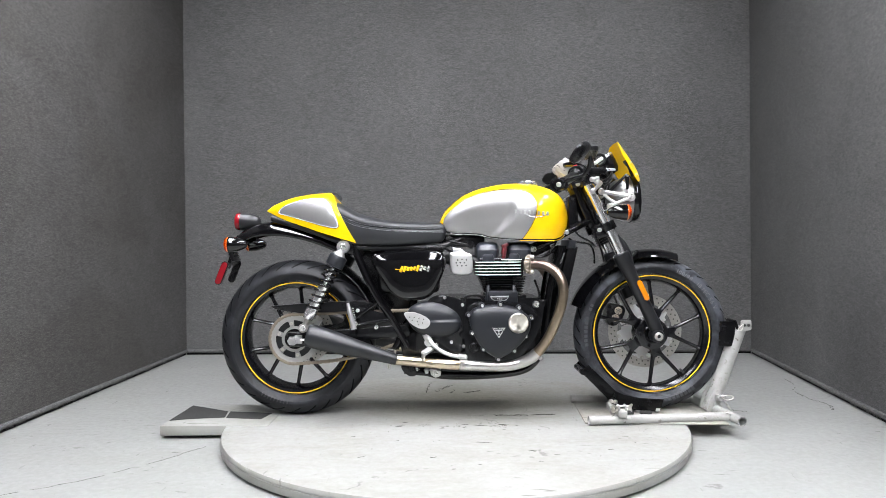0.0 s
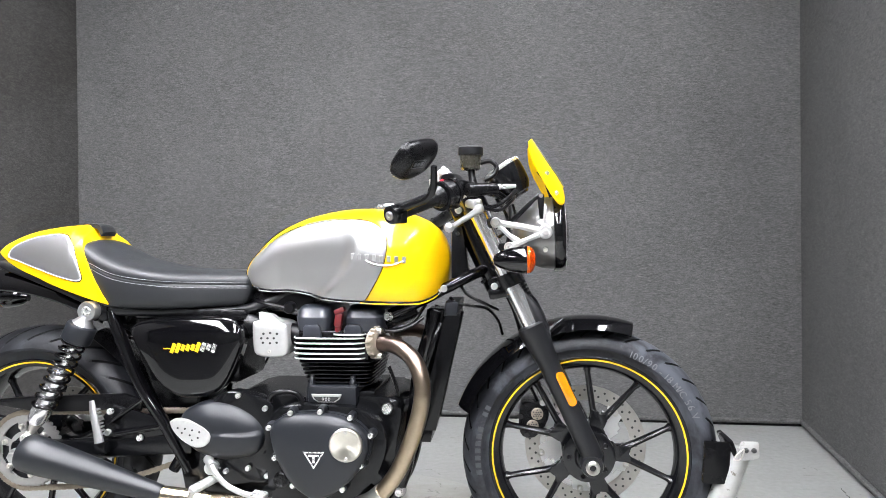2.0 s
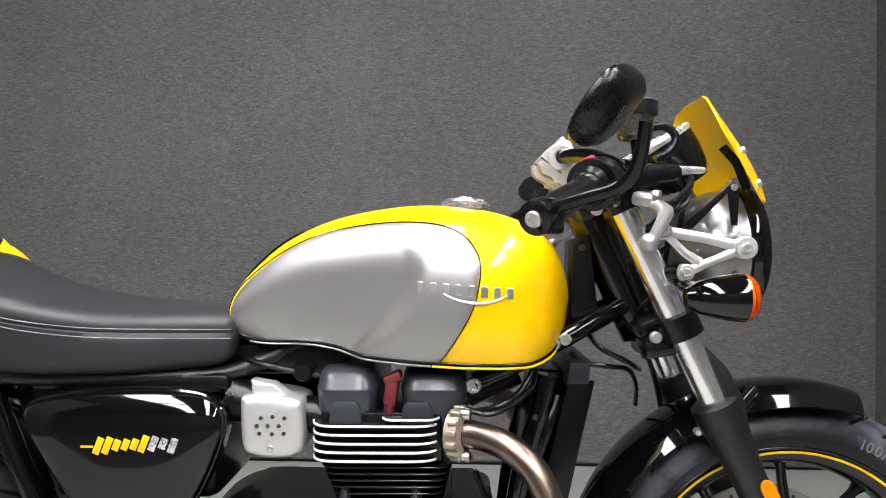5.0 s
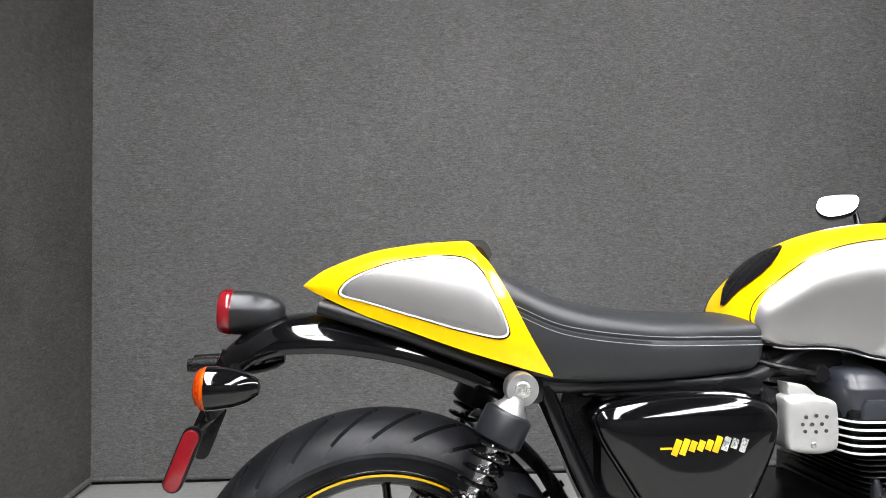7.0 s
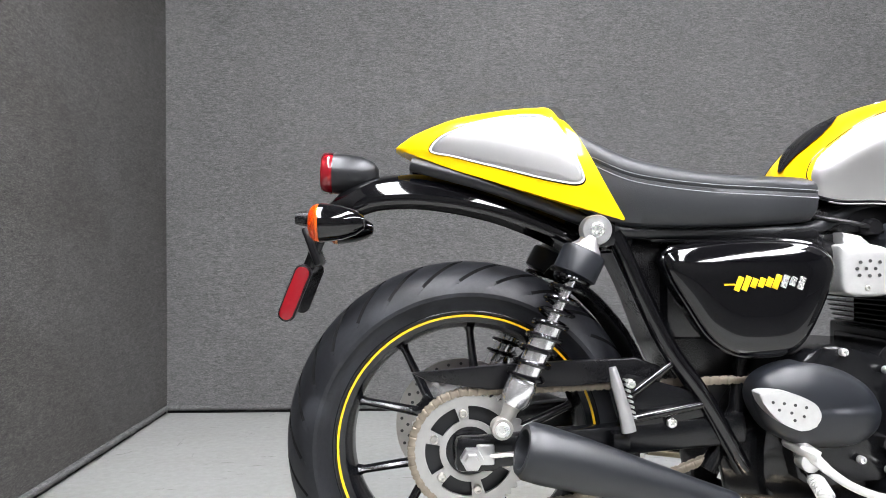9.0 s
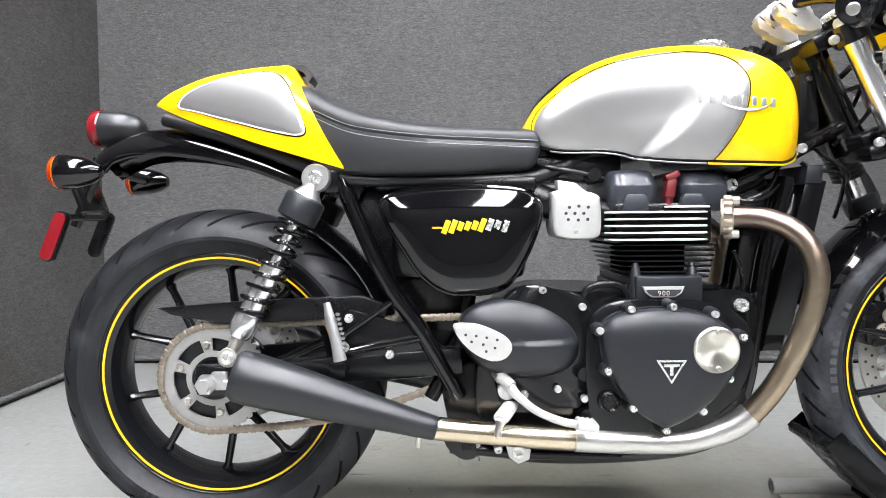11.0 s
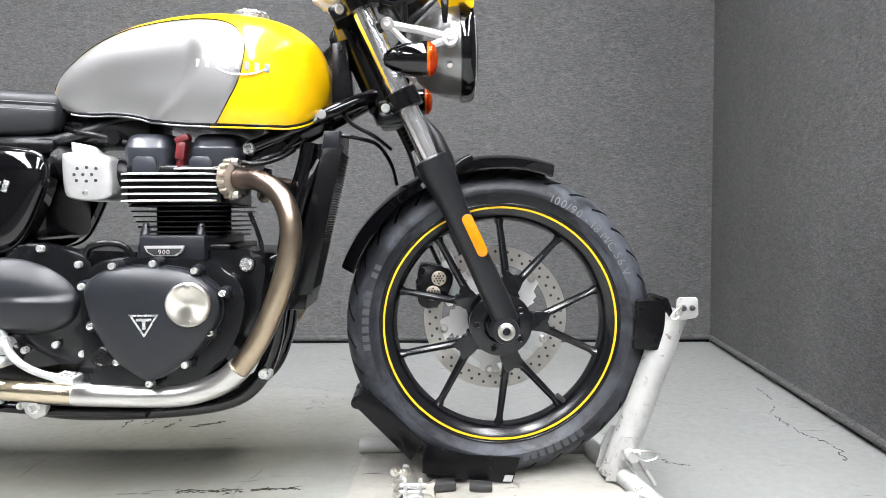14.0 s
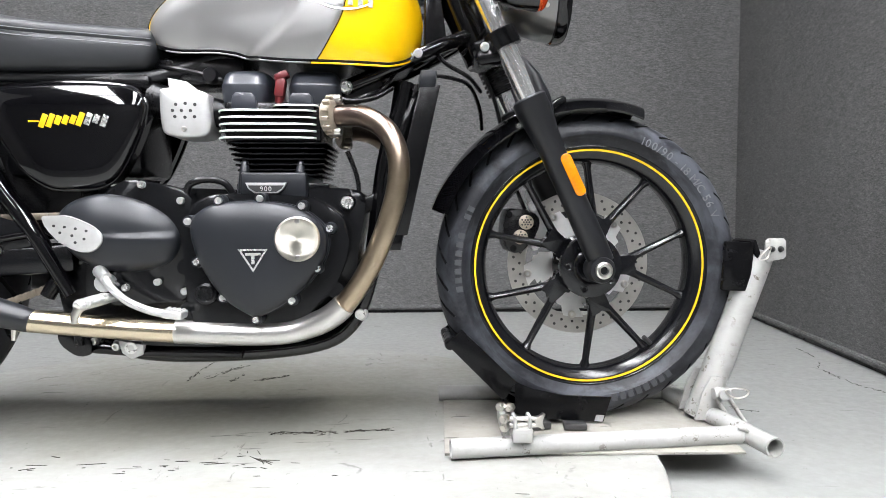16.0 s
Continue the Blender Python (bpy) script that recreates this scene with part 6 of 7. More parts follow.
for k in range(34):
    a = radians(88 + 185 * k / 33)
    track.append(REAR + V(0.099 * math.cos(a), SY, 0.099 * math.sin(a)))
lo, hi = track[-1], track[0]
for k in range(1, 40):
    track.append(lo.lerp(V(-0.20, SY, 0.40), k / 39) + V(0, 0, -0.034 * math.sin(math.pi * k / 39)))
line = [V(-0.20, SY, 0.483).lerp(hi, k / 41) for k in range(42)]
chain = part("chain", tube(line + track, 0.0028, 6), CHAIN_STEEL, bike, "dusty steel drive chain")
plate = bmesh.new()
for yy in (-0.006, 0.006):
    tube([(-0.0088, yy, 0), (-0.0075, yy, 0), (-0.0045, yy, 0), (0, yy, 0), (0.0045, yy, 0), (0.0075, yy, 0), (0.0088, yy, 0)], [0.003, 0.0062, 0.0068, 0.0046, 0.0068, 0.0062, 0.003], 8, plate, flat=0.2)
first = part("link", plate, CHAIN_STEEL, chain)
whole, run = line + track, 0.0
spots = []
for a, b in zip(whole, whole[1:]):
    w = (b - a).length
    while run < w:
        p = a.lerp(b, run / w)
        spots.append((p, math.atan2(b.z - a.z, b.x - a.x)))
        run += 0.0159
    run -= w
for k, (p, a) in enumerate(spots):
    link = first if k == 0 else new("link", first.data)
    link.parent = chain
    link.location, link.rotation_euler = p, (0, -a, 0)

# rear mudguard, lights and brackets
bm = bmesh.new()
rings = []
spine = curve_points([(-0.50, 0, 0.752), (-0.57, 0, 0.785), (-0.65, 0, 0.815), (-0.74, 0, 0.836), (-0.83, 0, 0.845), (-0.90, 0, 0.836), (-0.95, 0, 0.812), (-0.985, 0, 0.78)], 6)
for i, p in enumerate(spine):
    t = (spine[min(i + 1, len(spine) - 1)] - spine[max(i - 1, 0)]).normalized()
    n = V(-t.z, 0, t.x) if t.x > 0 else V(t.z, 0, -t.x)
    f = i / (len(spine) - 1)
    w = 0.078 - 0.012 * f - 0.02 * max(0, f - 0.85) / 0.15
    h = 0.056 - 0.014 * max(0, f - 0.6) / 0.4
    loop = []
    for j in range(17):
        u = -1 + j / 8
        loop.append(p + V(0, w * math.sin(u * math.pi / 2), 0) - n * h * (1 - math.cos(u * math.pi / 2) ** 0.8))
    for j in range(16, -1, -1):
        u = -1 + j / 8
        loop.append(p + V(0, (w - 0.003) * math.sin(u * math.pi / 2), 0) - n * (0.003 + h * (1 - math.cos(u * math.pi / 2) ** 0.8)))
    rings.append([bm.verts.new(q) for q in loop])
ring_faces(bm, rings)
part("rear_mudguard", bm, BLACK_GLOSS, bike, "glossy black rear mudguard", edge=60)
tail = part("tail_light", lathe([(0.002, 0.082), (0.012, 0.081), (0.024, 0.072), (0.032, 0.052), (0.0355, 0.026), (0.036, 0.006), (0.036, 0.0), (0.002, 0.0)], (-0.965, 0, 0.846), (1, 0, -0.04), 36), surface("smoked_metal", (0.026, 0.027, 0.029), 0.34, metal=0.4), bike, "grey bullet tail light with a red lens")
part("tail_lens", lathe([(0.001, 0.0), (0.0365, 0.0), (0.0375, -0.004), (0.0365, -0.016), (0.033, -0.02), (0.001, -0.023)], (-0.965, 0, 0.846), (1, 0, -0.04), 36), RED_LENS, tail, "ribbed red lens")
part("tail_light_foot", tube([(-0.925, 0, 0.826), (-0.93, 0, 0.805)], [0.016, 0.02], 12), BLACK_SATIN, tail)
bracket = part("plate_bracket", tube([(-0.965, -0.02, 0.785), (-0.985, -0.02, 0.735), (-1.003, -0.02, 0.69), (-1.018, -0.02, 0.655)], [0.014, 0.011, 0.010, 0.010], 10, flat=0.8), BLACK_SATIN, bike, "black number plate bracket")
part("bracket_bar", tube([(-1.006, -0.09, 0.672), (-1.006, 0.09, 0.672)], 0.007, 10), BLACK_SATIN, bracket)
part("bracket_plate", block((-1.0, 0, 0.715), (0.012, 0.10, 0.07), (0, -20, 0), 0.004), PLASTIC, bracket)
for s in (-1, 1):
    for w, h, y0, y1, name, mat, note in ((0.0145, 0.036, 0.080, 0.092, "reflector_back", PLASTIC, ""), (0.0118, 0.035, 0.0915, 0.097, "side_reflector", RED_LENS, "long red side reflector")):
        caps = [(w * math.cos(q), (h if math.sin(q) > 0 else -h) + w * math.sin(q)) for q in (2 * math.pi * (k + 0.5) / 24 for k in range(24))]
        bm = slab(caps, s * y0, s * y1, 0.0015)
        bmesh.ops.transform(bm, matrix=pose(-1.021, 0, 0.637, 0, 22, 0), verts=bm.verts)
        part(name, bm, mat, bracket, note)
    part("plate_lamp", tube([(-1.03, 0.02 * s, 0.765), (-0.985, 0.02 * s, 0.765)], [0.011, 0.013], 12), PLASTIC, bracket)

# -- exhaust
for s in (-1, 1):
    head = curve_points([(0.205, 0.125 * s, 0.662), (0.235, 0.137 * s, 0.662), (0.275, 0.164 * s, 0.655), (0.312, 0.188 * s, 0.628), (0.331, 0.203 * s, 0.58), (0.327, 0.205 * s, 0.52), (0.302, 0.200 * s, 0.44), (0.266, 0.190 * s, 0.365), (0.217, 0.177 * s, 0.305), (0.16, 0.163 * s, 0.276), (0.09, 0.161 * s, 0.266), (-0.07, 0.162 * s, 0.272), (-0.2, 0.165 * s, 0.283), (-0.335, 0.172 * s, 0.298)], 7)
    pipe_ob = part("exhaust_pipe", tube(head, 0.0195, 22), HEATED, bike, "heat-tinted steel exhaust pipe")
    shield = [p for p in head if p.z < 0.325 and p.x > -0.075]
    part("heat_shield", tube([p + V(0, s * 0.001, 0.0005) for p in shield], 0.0222, 22), BLASTED, pipe_ob, "satin steel heat shield")
    part("link_pipe", tube([p for p in head if p.x < -0.05 and p.z < 0.32], 0.0203, 22), STRAW_STEEL, pipe_ob, "straw-tinted steel link pipe")
    a, b = V(-0.315, 0.172 * s, 0.296), V(-0.66, 0.195 * s, 0.400)
    prof = [(0.0, 0.0200), (0.008, 0.0212), (0.02, 0.0216), (0.2, 0.0262), (0.4, 0.0325), (0.7, 0.0415), (0.9, 0.0455), (0.975, 0.0445), (1.0, 0.0385), (1.0, 0.031), (0.93, 0.029)]
    d = (b - a)
    part("silencer", lathe([(r, f * d.length) for f, r in prof], a, d, 40), SILENCER_BLACK, pipe_ob, "matt black tapered silencer")
    part("silencer_bracket", block((-0.49, 0.138 * s, 0.395), (0.03, 0.03, 0.03), bevel=0.006), BLACK_SATIN, pipe_ob)
    part("drain_bolt", tube([(-0.345, 0.172 * s, 0.285), (-0.347, 0.172 * s, 0.262)], [0.006, 0.004], 8), STEEL, pipe_ob)
    # flange at the cylinder head
    fl = bmesh.new()
    c, n = V(0.212, 0.128 * s, 0.662), V(0.92, 0.36 * s, 0.0).normalized()
    lathe([(0.02, -0.012), (0.033, -0.012), (0.033, 0.006), (0.027, 0.010), (0.02, 0.010)], c, n, 28, fl, closed=True)
    flange = part("exhaust_flange", fl, FLANGE_ALLOY, pipe_ob, "finned alloy exhaust flange")
    aim = n.to_track_quat("X", "Z").to_matrix().to_4x4()
    tooth = block((0, 0, 0), (0.015, 0.008, 0.010), bevel=0.0015, segments=1)
    one = part("flange_fin", tooth, FLANGE_ALLOY, flange)
    for k in range(14):
        ob = one if k == 0 else new("flange_fin", one.data)
        ob.parent = flange
        ob.matrix_basis = Matrix.Translation(c) @ aim @ Matrix.Rotation(2 * math.pi * k / 14, 4, "X") @ Matrix.Translation((0, 0, 0.0345))
    for z in (0.692, 0.632):
        bolt(pipe_ob, c + V(0.008, s * 0.01, z - 0.662), 0.008, n, STEEL, 0.008)

# -- engine
engine = part("engine", slab(round_outline([(-0.235, 0.29), (-0.24, 0.38), (-0.215, 0.47), (-0.15, 0.525), (-0.04, 0.53), (0.06, 0.526), (0.2, 0.530), (0.258, 0.524), (0.268, 0.49), (0.256, 0.42), (0.24, 0.33), (0.18, 0.262), (0.05, 0.238), (-0.12, 0.24), (-0.2, 0.255)], 4), -0.125, 0.125, 0.012), BLACK_SATIN, bike, "black air-cooled look parallel twin engine")
part("crankcase_edge", slab(round_outline([(-0.04, 0.29), (-0.05, 0.46), (-0.01, 0.515), (0.09, 0.517), (0.18, 0.51), (0.235, 0.47), (0.235, 0.40), (0.19, 0.32), (0.1, 0.272), (0.0, 0.27)], 4), -0.172, -0.12, 0.006), BLACK_SATIN, engine)
CL = round_outline([(-0.03, 0.468), (-0.006, 0.494), (0.035, 0.504), (0.09, 0.506), (0.155, 0.494), (0.195, 0.466), (0.206, 0.435), (0.198, 0.40), (0.172, 0.362), (0.13, 0.325), (0.085, 0.302), (0.07, 0.304), (0.028, 0.332), (-0.002, 0.372), (-0.024, 0.42)], 4)
part("cover_flange", slab([(0.085 + (x - 0.085) * 1.02, 0.415 + (z - 0.415) * 1.02) for x, z in CL], -0.186, -0.165, 0.003), ENGINE_BLACK, engine)
clutch = part("clutch_cover", pillow(CL, -0.192, -0.2235, -0.17, 3.0, 12), ENGINE_BLACK, engine, "black clutch cover with a round alloy cap", edge=60)
for x, z in ((-0.030, 0.469), (0.022, 0.503), (0.09, 0.506), (0.159, 0.494), (0.206, 0.456), (0.183, 0.388), (0.14, 0.334), (0.08, 0.302), (0.026, 0.340), (-0.016, 0.401)):
    way = V(x - 0.09, 0, z - 0.415).normalized()
    part("bolt_boss", tube([V(x, -0.165, z) + way * 0.004, V(x, -0.199, z) + way * 0.004], [0.0115, 0.0100], 16), ENGINE_BLACK, engine)
    bolt(engine, V(x, -0.202, z) + way * 0.004, 0.0063)
capd = part("clutch_cap", lathe([(0.001, -0.006), (0.039, -0.006), (0.039, 0.002), (0.0365, 0.005), (0.03, 0.0055), (0.028, 0.0045), (0.001, 0.0042)], (0.156, -0.2225, 0.440), (0, -1, 0), 44), TURNED, engine, "turned alloy cap with two screws")
for z in (0.471, 0.409):
    bolt(capd, (0.1575, -0.228, z), 0.0045, material=STEEL, height=0.002)
for x, z, w in ((-0.052, 0.388, 0.03), (-0.045, 0.31, 0.04), (0.215, 0.345, 0.035)):
    part("case_boss", tube([(x, -0.12, z), (x, -0.168, z)], [w * 0.55, w * 0.42], 18), BLACK_SATIN, engine)
# triangular plate, plain
tri_out = [(0.0555, 0.4235), (0.106, 0.4235), (0.0808, 0.3835)]
tri_in = [(0.061, 0.4205), (0.1005, 0.4205), (0.0808, 0.389)]
bm = bmesh.new()
ring_faces(bm, [[bm.verts.new((x, -0.2215, z)) for x, z in tri_out], [bm.verts.new((x, -0.2245, z)) for x, z in tri_out], [bm.verts.new((x, -0.2245, z)) for x, z in tri_in], [bm.verts.new((x, -0.2215, z)) for x, z in tri_in]], closed_path=True)
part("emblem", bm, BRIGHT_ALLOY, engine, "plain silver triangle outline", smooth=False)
bm = block((0.0808, -0.2232, 0.4145), (0.026, 0.003, 0.0045), bevel=0)
block((0.0808, -0.2232, 0.405), (0.0055, 0.003, 0.0145), bevel=0, bm=bm)
part("emblem_bars", bm, BRIGHT_ALLOY, engine, smooth=False)
# gearbox cover behind
SPK = round_outline([(-0.275, 0.468), (-0.263, 0.495), (-0.231, 0.513), (-0.187, 0.520), (-0.134, 0.510), (-0.092, 0.488), (-0.068, 0.463), (-0.060, 0.437), (-0.068, 0.409), (-0.097, 0.388), (-0.147, 0.379), (-0.197, 0.385), (-0.24, 0.404), (-0.265, 0.435)], 4)
dome = pillow(SPK, -0.150, -0.190, -0.12, 2.2, 26)
for v in dome.verts:
    if v.co.y < -0.151:
        k = ease(-0.215, -0.135, v.co.x) * ease(0.440, 0.452, v.co.z)
        v.co.y += 0.0065 * k * min(1.0, (-0.150 - v.co.y) / 0.02)
part("gearbox_cover", dome, ENGINE_BLACK, engine, "smooth black gearbox cover with a stepped crease", edge=70)
part("gearbox_flange", slab(round_outline([(-0.20, 0.33), (-0.2, 0.50), (-0.155, 0.543), (-0.11, 0.54), (-0.04, 0.512), (-0.035, 0.40), (-0.04, 0.335), (-0.1, 0.325)], 4), -0.155, -0.115, 0.006), BLACK_SATIN, engine)
for x, y, z in ((-0.125, -0.16, 0.536), (-0.056, -0.165, 0.507), (-0.053, -0.165, 0.345), (-0.1, -0.165, 0.362), (-0.158, -0.16, 0.352), (-0.035, -0.186, 0.469)):
    bolt(engine, (x, y, z), 0.0066)
OV = round_outline([(-0.2835, 0.4775), (-0.263, 0.4815), (-0.238, 0.480), (-0.2005, 0.465), (-0.183, 0.447), (-0.187, 0.4285), (-0.208, 0.4172), (-0.239, 0.4265), (-0.266, 0.448)], 4)
oval = part("heel_plate", slab(OV, -0.193, -0.165, 0.003), ALLOY, engine, "drilled alloy heel plate with a pointed end")
for x, z in ((-0.262, 0.464), (-0.244, 0.462), (-0.226, 0.459), (-0.208, 0.455), (-0.252, 0.452), (-0.232, 0.447), (-0.212, 0.441), (-0.227, 0.435)):
    part("plate_hole", lathe([(0.0005, -0.001), (0.0025, -0.001), (0.0025, 0.001), (0.0005, 0.001)], (x, -0.1928, z), (0, 1, 0), 10), DARK_STEEL, oval)
part("drain_plug", lathe([(0.001, -0.01), (0.019, -0.01), (0.019, 0.004), (0.015, 0.006), (0.012, 0.003), (0.001, 0.003)], (-0.012, -0.178, 0.342), (0, -1, 0), 24), PLASTIC, engine)
part("engine_hose", tube(curve_points([(-0.055, -0.14, 0.50), (-0.045, -0.15, 0.535), (-0.015, -0.15, 0.545), (0.015, -0.145, 0.54), (0.03, -0.14, 0.52)], 6), 0.0065, 12), PLASTIC, engine)

# cylinders
part("cylinder_block", block((0.102, 0, 0.578), (0.104, 0.16, 0.11), bevel=0.008), GROOVE_BLACK, engine)
part("cylinder_base", block((0.103, 0, 0.535), (0.12, 0.286, 0.047), bevel=0.005), ENGINE_BLACK, engine)
part("base_gasket_face", block((0.115, 0, 0.533), (0.17, 0.22, 0.014), bevel=0.003), BLACK_SATIN, engine)
def fin_plan(x0, x1, half, n=44, p=0.3):
    """A rounded oblong seen from above."""
    xm, hx = (x0 + x1) / 2, (x1 - x0) / 2
    return [(xm + hx * math.copysign(abs(math.cos(a)) ** p, math.cos(a)), half * math.copysign(abs(math.sin(a)) ** p, math.sin(a))) for a in (2 * math.pi * (k + 0.5) / n for k in range(n))]


def fin_mesh(x0, x1, half, z, t, p=0.3):
    bm = bmesh.new()
    ring_faces(bm, [[bm.verts.new((x, y, zz)) for x, y in fin_plan(x0 + e, x1 - e, half - e, p=p)] for zz, e in ((z - t / 2, 0.0008), (z - t / 4, 0), (z + t / 4, 0), (z + t / 2, 0.0008))])
    return bm


for k in range(7):
    z = 0.5545 + 0.0097 * k
    x0, x1 = 0.032 - 0.022 * (k / 6), 0.190 + 0.014 * (k / 6)
    part("fin", fin_mesh(x0, x1, 0.124 + 0.0012 * k, z, 0.0030, 0.24), BLACK_SATIN, engine)
for x in (0.048, 0.150):
    part("stud_boss", tube([(x, -0.126, 0.52), (x, -0.124, 0.556), (x, -0.118, 0.58)], [0.014, 0.010, 0.006], 12), ENGINE_BLACK, engine)
part("head_block", block((0.1, 0, 0.652), (0.176, 0.236, 0.075), bevel=0.006), BLACK_SATIN, engine)
for k in range(6):
    z = 0.6225 + 0.0124 * k if k < 5 else 0.6815
    short = 0.0 if k < 5 else 0.102
    x0, x1 = -0.003 + short, 0.186
    fin = part("head_fin", fin_mesh(x0, x1, 0.1335, z, 0.0042), BLACK_SATIN, engine)
    for s in (-1, 1):
        edge_line = sorted((x, y) for x, y in fin_plan(x0, x1, 0.1335) if y * s > 0.085)
        part("polished_edge", tube([(x, y, z) for x, y in edge_line], 0.0019, 8), POLISHED, fin, "polished fin edge")
for x0, x1, xc in ((0.001, 0.096, 0.049), (0.125, 0.226, 0.152)):
    xm, w = (x0 + x1) / 2, (x1 - x0) / 2
    lid = bmesh.new()
    rings = []
    for z, k, ky in ((0.674, 0.88, 0.114), (0.692, 0.94, 0.118), (0.708, 0.985, 0.1205), (0.7195, 1.0, 0.121), (0.7225, 0.995, 0.1205), (0.7245, 0.972, 0.1185), (0.733, 0.945, 0.115), (0.741, 0.90, 0.109), (0.7465, 0.82, 0.101), (0.750, 0.70, 0.09), (0.751, 0.5, 0.07)):
        ring = []
        for q in range(44):
            a = 2 * math.pi * q / 44
            ring.append(lid.verts.new((xm + w * k * math.copysign(abs(math.cos(a)) ** 0.45, math.cos(a)), ky * math.copysign(abs(math.sin(a)) ** 0.3, math.sin(a)), z)))
        rings.append(ring)
    ring_faces(lid, rings)
    box = part("cam_cover", lid, CAM_BLACK, engine, "rounded black cam cover", edge=50)
    part("coil_mount", slab([(xc - 0.024, 0.672), (xc + 0.024, 0.672), (xc + 0.021, 0.698), (xc + 0.015, 0.705), (xc - 0.015, 0.705), (xc - 0.021, 0.698)], -0.1255, -0.11, 0.003), CAM_BLACK, box)
plug = part("plug_cap", block((0.1135, -0.108, 0.716), (0.019, 0.026, 0.036), (0, 9, 0), 0.005), RED_CAP, engine, "dark red spark plug cap")
part("plug_cap_top", block((0.1165, -0.108, 0.7375), (0.027, 0.027, 0.014), (0, -24, 0), 0.004), RED_CAP, plug)
part("plug_boot", tube([(0.1125, -0.110, 0.703), (0.1095, -0.110, 0.678)], [0.0085, 0.0075], 12), RED_CAP, plug)
for q, r in (((0.233, -0.085, 0.722), 0.0125), ((0.236, -0.131, 0.503), 0.0125), ((0.354, -0.075, 0.782), 0.0085), ((-0.165, -0.118, 0.236), 0.0125), ((-0.2, -0.1, 0.235), 0.008), ((-0.24, -0.1, 0.245), 0.007), ((0.255, -0.09, 0.288), 0.010)):
    bolt(bike, q, r, height=0.009)
    part("bolt_flange", lathe([(0.001, -0.010), (r * 1.5, -0.010), (r * 1.5, -0.004), (r * 1.2, 0.0), (0.001, 0.0)], (q[0], q[1] + 0.006, q[2]), (0, -1, 0), 24), ALLOY, bike)
for x, z in ((0.235, 0.722), (0.235, 0.5)):
    part("engine_mount", block((x + 0.028, -0.07, z - 0.004), (0.085, 0.02, 0.03), (0, -25, 0), 0.005), BLACK_SATIN, bike)
badge = part("engine_badge", slab([(0.054, 0.5395), (0.128, 0.5395), (0.123, 0.528), (0.112, 0.5205), (0.070, 0.5205), (0.059, 0.528)], -0.1495, -0.140, 0.0012), ALLOY, engine, "small alloy engine badge with a dark field")
part("badge_field", slab([(0.0590, 0.5345), (0.1230, 0.5345), (0.1190, 0.5285), (0.1095, 0.5228), (0.0725, 0.5228), (0.0630, 0.5285)], -0.1500, -0.1490, 0), DARK_STEEL, badge, "dark field of the badge")
part("badge_digits", letters("900", 0.0125, lambda x: Matrix.Translation((0.0795 + x, -0.1503, 0.5240)) @ Matrix.Rotation(math.pi / 2, 4, "X"), 0.0005), BRIGHT_ALLOY, badge, "bright raised digits", smooth=False)

part("air_duct", block((-0.055, 0, 0.757), (0.19, 0.13, 0.05), bevel=0.012), PLASTIC, bike)
# throttle body cover and intake
TB = round_outline([(-0.103, 0.700), (-0.097, 0.712), (-0.06, 0.714), (-0.022, 0.706), (-0.014, 0.69), (-0.013, 0.645), (-0.02, 0.627), (-0.05, 0.622), (-0.085, 0.626), (-0.1, 0.64)], 4)
tb = part("throttle_cover", pillow(TB, -0.112, -0.126, -0.04, 4.0, 7), ALLOY, bike, "brushed alloy throttle body cover with drilled holes", edge=50)
part("cover_tab", slab([(-0.092, 0.733), (-0.058, 0.727), (-0.035, 0.708), (-0.088, 0.703), (-0.090, 0.72)], -0.108, -0.08, 0.003), ALLOY, tb)
bm = bmesh.new()
for x, z in ((-0.072, 0.682), (-0.055, 0.684), (-0.038, 0.682), (-0.078, 0.671), (-0.062, 0.671), (-0.046, 0.671), (-0.074, 0.660), (-0.056, 0.659), (-0.039, 0.660)):
    lathe([(0.0005, -0.001), (0.0030, -0.001), (0.0030, 0.001), (0.0005, 0.001)], (x, -0.1262, z), (0, 1, 0), 10, bm)
part("cover_holes", bm, DARK_STEEL, tb)
bolt(tb, (-0.059, -0.124, 0.638), 0.005, material=STEEL, height=0.003)
for s in (-1, 1):
    part("intake_rubber", tube([(-0.135, 0.07 * s, 0.70), (-0.10, 0.07 * s, 0.69), (-0.02, 0.07 * s, 0.675), (0.015, 0.07 * s, 0.67)], [0.034, 0.03, 0.028, 0.026], 20), PLASTIC, bike)
for pts in ([(-0.13, -0.06, 0.765), (-0.09, -0.085, 0.755), (-0.04, -0.09, 0.745), (0.0, -0.08, 0.735)],
            [(0.24, -0.11, 0.69), (0.27, -0.12, 0.70), (0.30, -0.10, 0.715), (0.325, -0.08, 0.75)],
            [(0.22, -0.12, 0.695), (0.255, -0.13, 0.69), (0.29, -0.11, 0.70), (0.32, -0.09, 0.72)],
            [(0.235, -0.1, 0.60), (0.25, -0.1, 0.56), (0.255, -0.09, 0.53), (0.25, -0.08, 0.49)]):
    part("cable", tube(curve_points(pts, 6), 0.0045, 8), PLASTIC, bike)
part("vacuum_cap", lathe([(0.001, -0.016), (0.015, -0.016), (0.016, 0.0), (0.012, 0.008), (0.001, 0.008)], (-0.02, -0.085, 0.742), (0, -1, 0), 20), PLASTIC, bike)

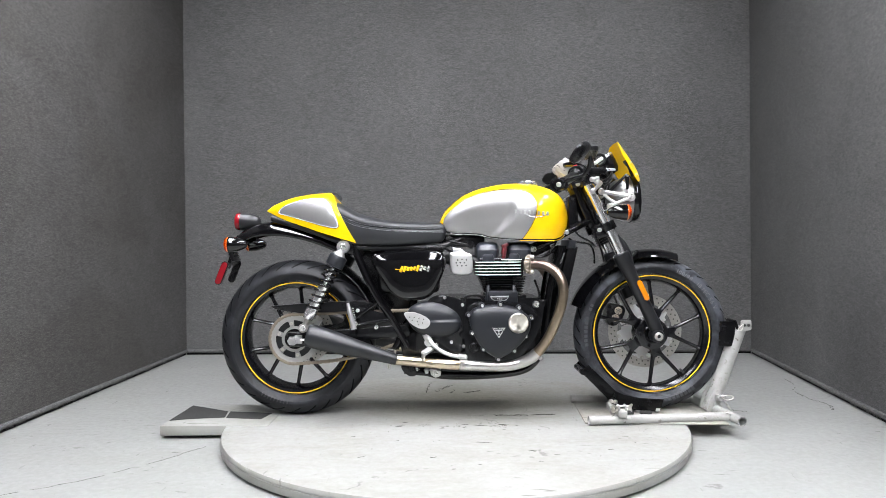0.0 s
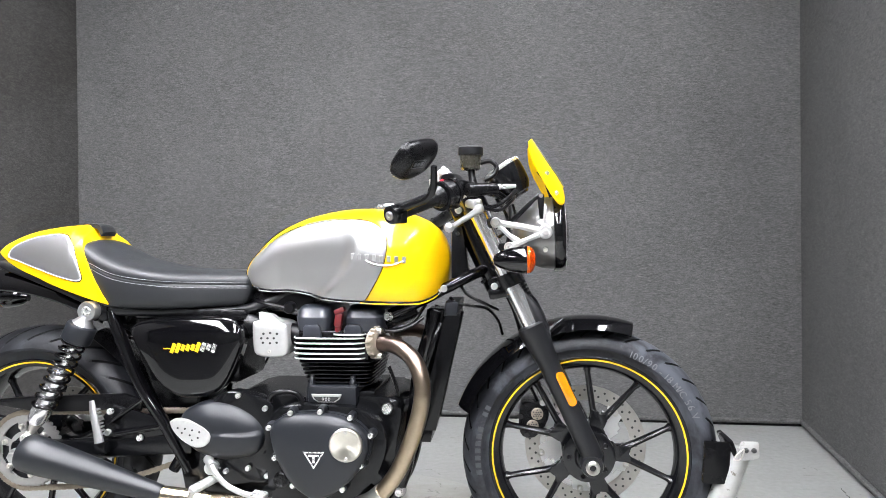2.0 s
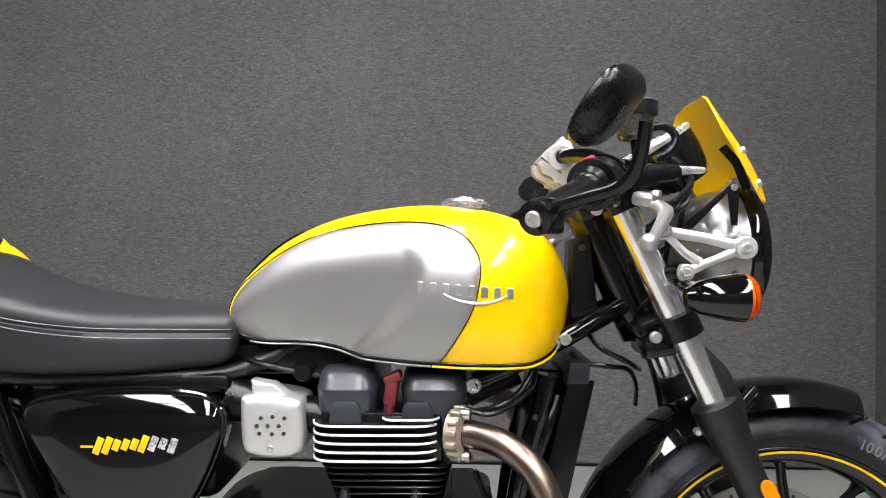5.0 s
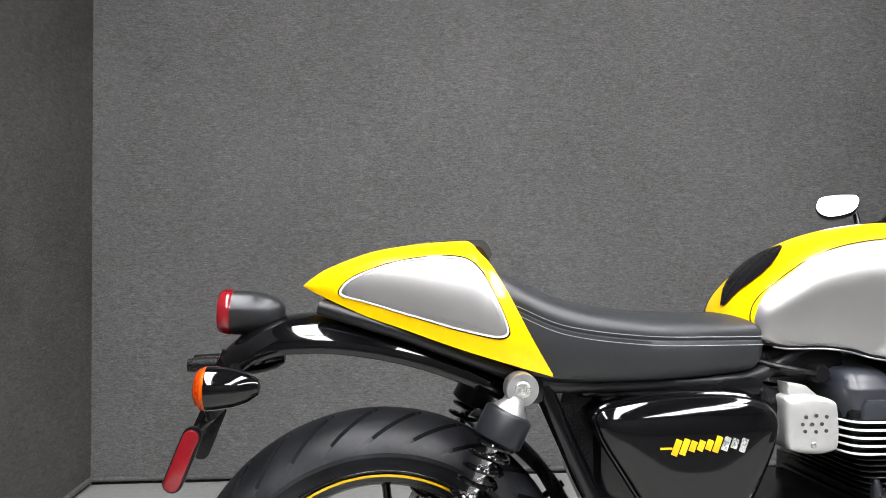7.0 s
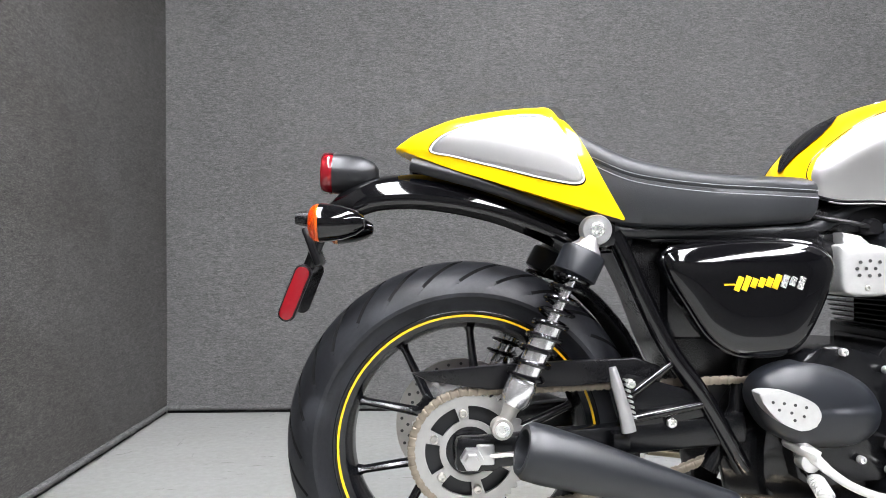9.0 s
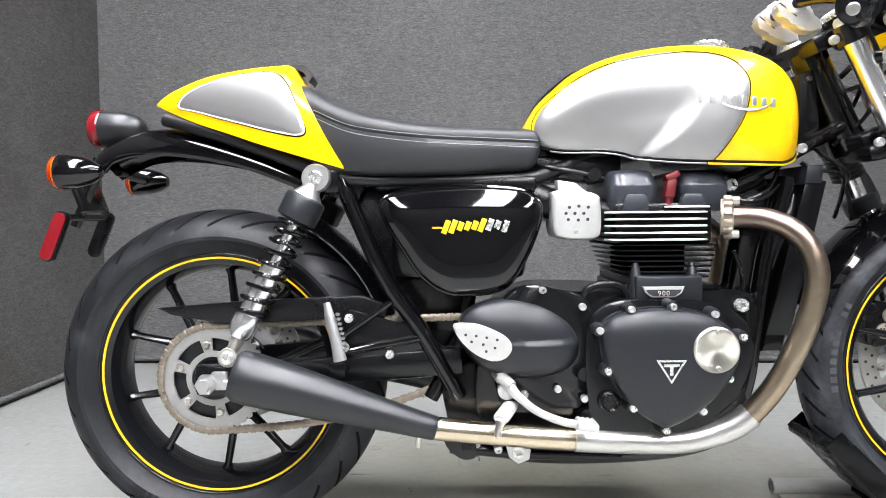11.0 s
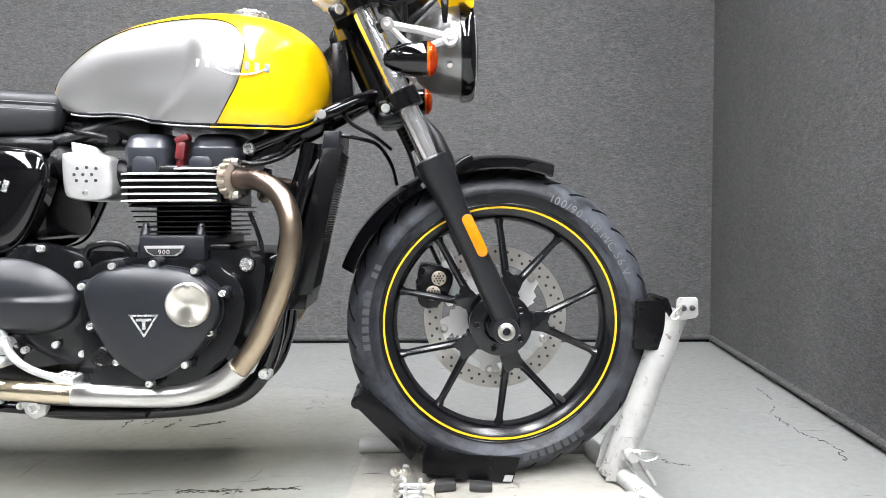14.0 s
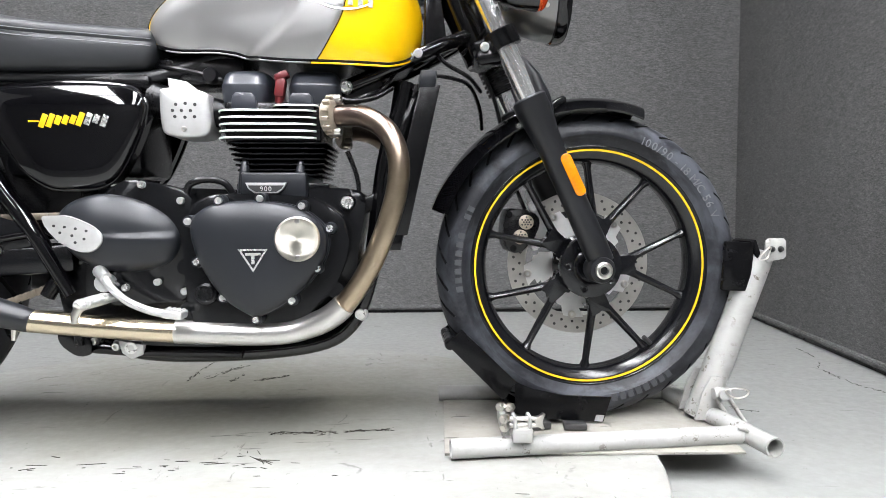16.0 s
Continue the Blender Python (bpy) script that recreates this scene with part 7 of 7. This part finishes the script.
# radiator
rad = part("radiator", slab([(0.376, 0.733), (0.406, 0.733), (0.342, 0.438), (0.304, 0.438)], -0.078, 0.078, 0.004), RAD_BLACK, bike, "tall narrow black radiator")
part("radiator_tank", slab([(0.375, 0.757), (0.407, 0.757), (0.404, 0.722), (0.370, 0.722)], -0.088, 0.088, 0.006), ENGINE_BLACK, rad, "slate black radiator header tank")
part("radiator_tank", slab([(0.302, 0.442), (0.341, 0.442), (0.334, 0.41), (0.295, 0.41)], -0.086, 0.086, 0.006), RAD_BLACK, rad)
pieces("radiator_rib", [((0.4055 - 0.062 * k / 51, 0, 0.717 - 0.268 * k / 51), (0, 12, 0)) for k in range(52)], (0.005, 0.142, 0.0018), GROOVE_BLACK, rad, 0)
part("radiator_side", slab([(0.374, 0.728), (0.4125, 0.728), (0.3475, 0.44), (0.302, 0.44)], -0.086, -0.078, 0.002), RAD_BLACK, rad)

part("radiator_shroud", slab([(0.325, 0.735), (0.375, 0.735), (0.305, 0.44), (0.275, 0.44)], -0.055, 0.055, 0.003), RAD_BLACK, rad, "black shroud behind the radiator")
part("radiator_hose", tube(curve_points([(0.36, -0.06, 0.70), (0.345, -0.075, 0.66), (0.325, -0.07, 0.60), (0.31, -0.06, 0.54)], 6), 0.011, 12), RAD_BLACK, rad)

# brake pedal, foot rest and stand lugs
pedal = part("brake_pedal", tube(curve_points([(-0.200, -0.165, 0.386), (-0.186, -0.178, 0.370), (-0.168, -0.188, 0.352), (-0.14, -0.198, 0.332), (-0.10, -0.203, 0.316), (-0.065, -0.205, 0.310)], 6), [0.012, 0.010, 0.0075, 0.0068, 0.0068, 0.0075], 12, flat=0.8), ALLOY, bike, "cast alloy brake pedal")
toe = part("pedal_pad", block((-0.058, -0.207, 0.311), (0.036, 0.04, 0.014), (0, 8, 0), 0.004), ALLOY, pedal)
bm = bmesh.new()
for i in range(4):
    for j in range(3):
        block((-0.07 + 0.008 * i, -0.219 + 0.012 * j, 0.3195 - 0.001 * i), (0.004, 0.005, 0.004), bevel=0, bm=bm)
part("pad_studs", bm, ALLOY, toe, smooth=False)
peg = part("foot_peg", tube([(-0.176, -0.150, 0.333), (-0.180, -0.170, 0.335), (-0.184, -0.176, 0.336), (-0.205, -0.236, 0.331), (-0.207, -0.240, 0.330)], [0.009, 0.010, 0.0125, 0.0125, 0.010], 16, flat=0.75), ALLOY, bike, "ribbed alloy foot peg")
for k in range(6):
    c = V(-0.1862 - 0.0034 * k, -0.181 - 0.0098 * k, 0.336 - 0.0008 * k)
    part("peg_rib", tube([c, c + V(-0.0014, -0.0042, -0.0003)], 0.0138, 16, flat=0.75), ALLOY, peg)
part("peg_hook", tube([(-0.206, -0.236, 0.326), (-0.212, -0.240, 0.312), (-0.211, -0.240, 0.302)], [0.008, 0.0065, 0.006], 12), STEEL, peg)
part("peg_pivot", lathe([(0.001, -0.022), (0.0155, -0.022), (0.0155, 0.006), (0.011, 0.010), (0.006, 0.010), (0.006, 0.006), (0.001, 0.006)], (-0.178, -0.158, 0.350), (0, -1, 0), 24), PLASTIC, bike, "round black pivot of the foot peg")
part("pedal_pivot", lathe([(0.001, -0.02), (0.016, -0.02), (0.016, 0.01), (0.010, 0.013), (0.001, 0.013)], (-0.190, -0.165, 0.362), (0, -1, 0), 20), ALLOY, pedal)
part("rest_arm", tube([(-0.205, -0.13, 0.385), (-0.198, -0.168, 0.382), (-0.182, -0.182, 0.372)], [0.010, 0.012, 0.010], 12), ALLOY, bike)
part("stand_lug", slab(round_outline([(-0.30, 0.262), (-0.25, 0.258), (-0.24, 0.226), (-0.265, 0.219), (-0.29, 0.236)], 3), -0.115, -0.105, 0.003), BLACK_SATIN, bike)
part("stand_lug", slab([(-0.19, 0.255), (-0.14, 0.255), (-0.145, 0.222), (-0.165, 0.214), (-0.182, 0.226)], -0.125, -0.115, 0.003), ALLOY, bike)
part("sump_rail", tube([(-0.29, -0.09, 0.235), (-0.15, -0.09, 0.222), (0.03, -0.09, 0.216)], 0.011, 10), BLACK_SATIN, bike)
part("rear_brake_switch", tube([(-0.262, -0.115, 0.275), (-0.26, -0.115, 0.24)], 0.009, 10), PLASTIC, bike)
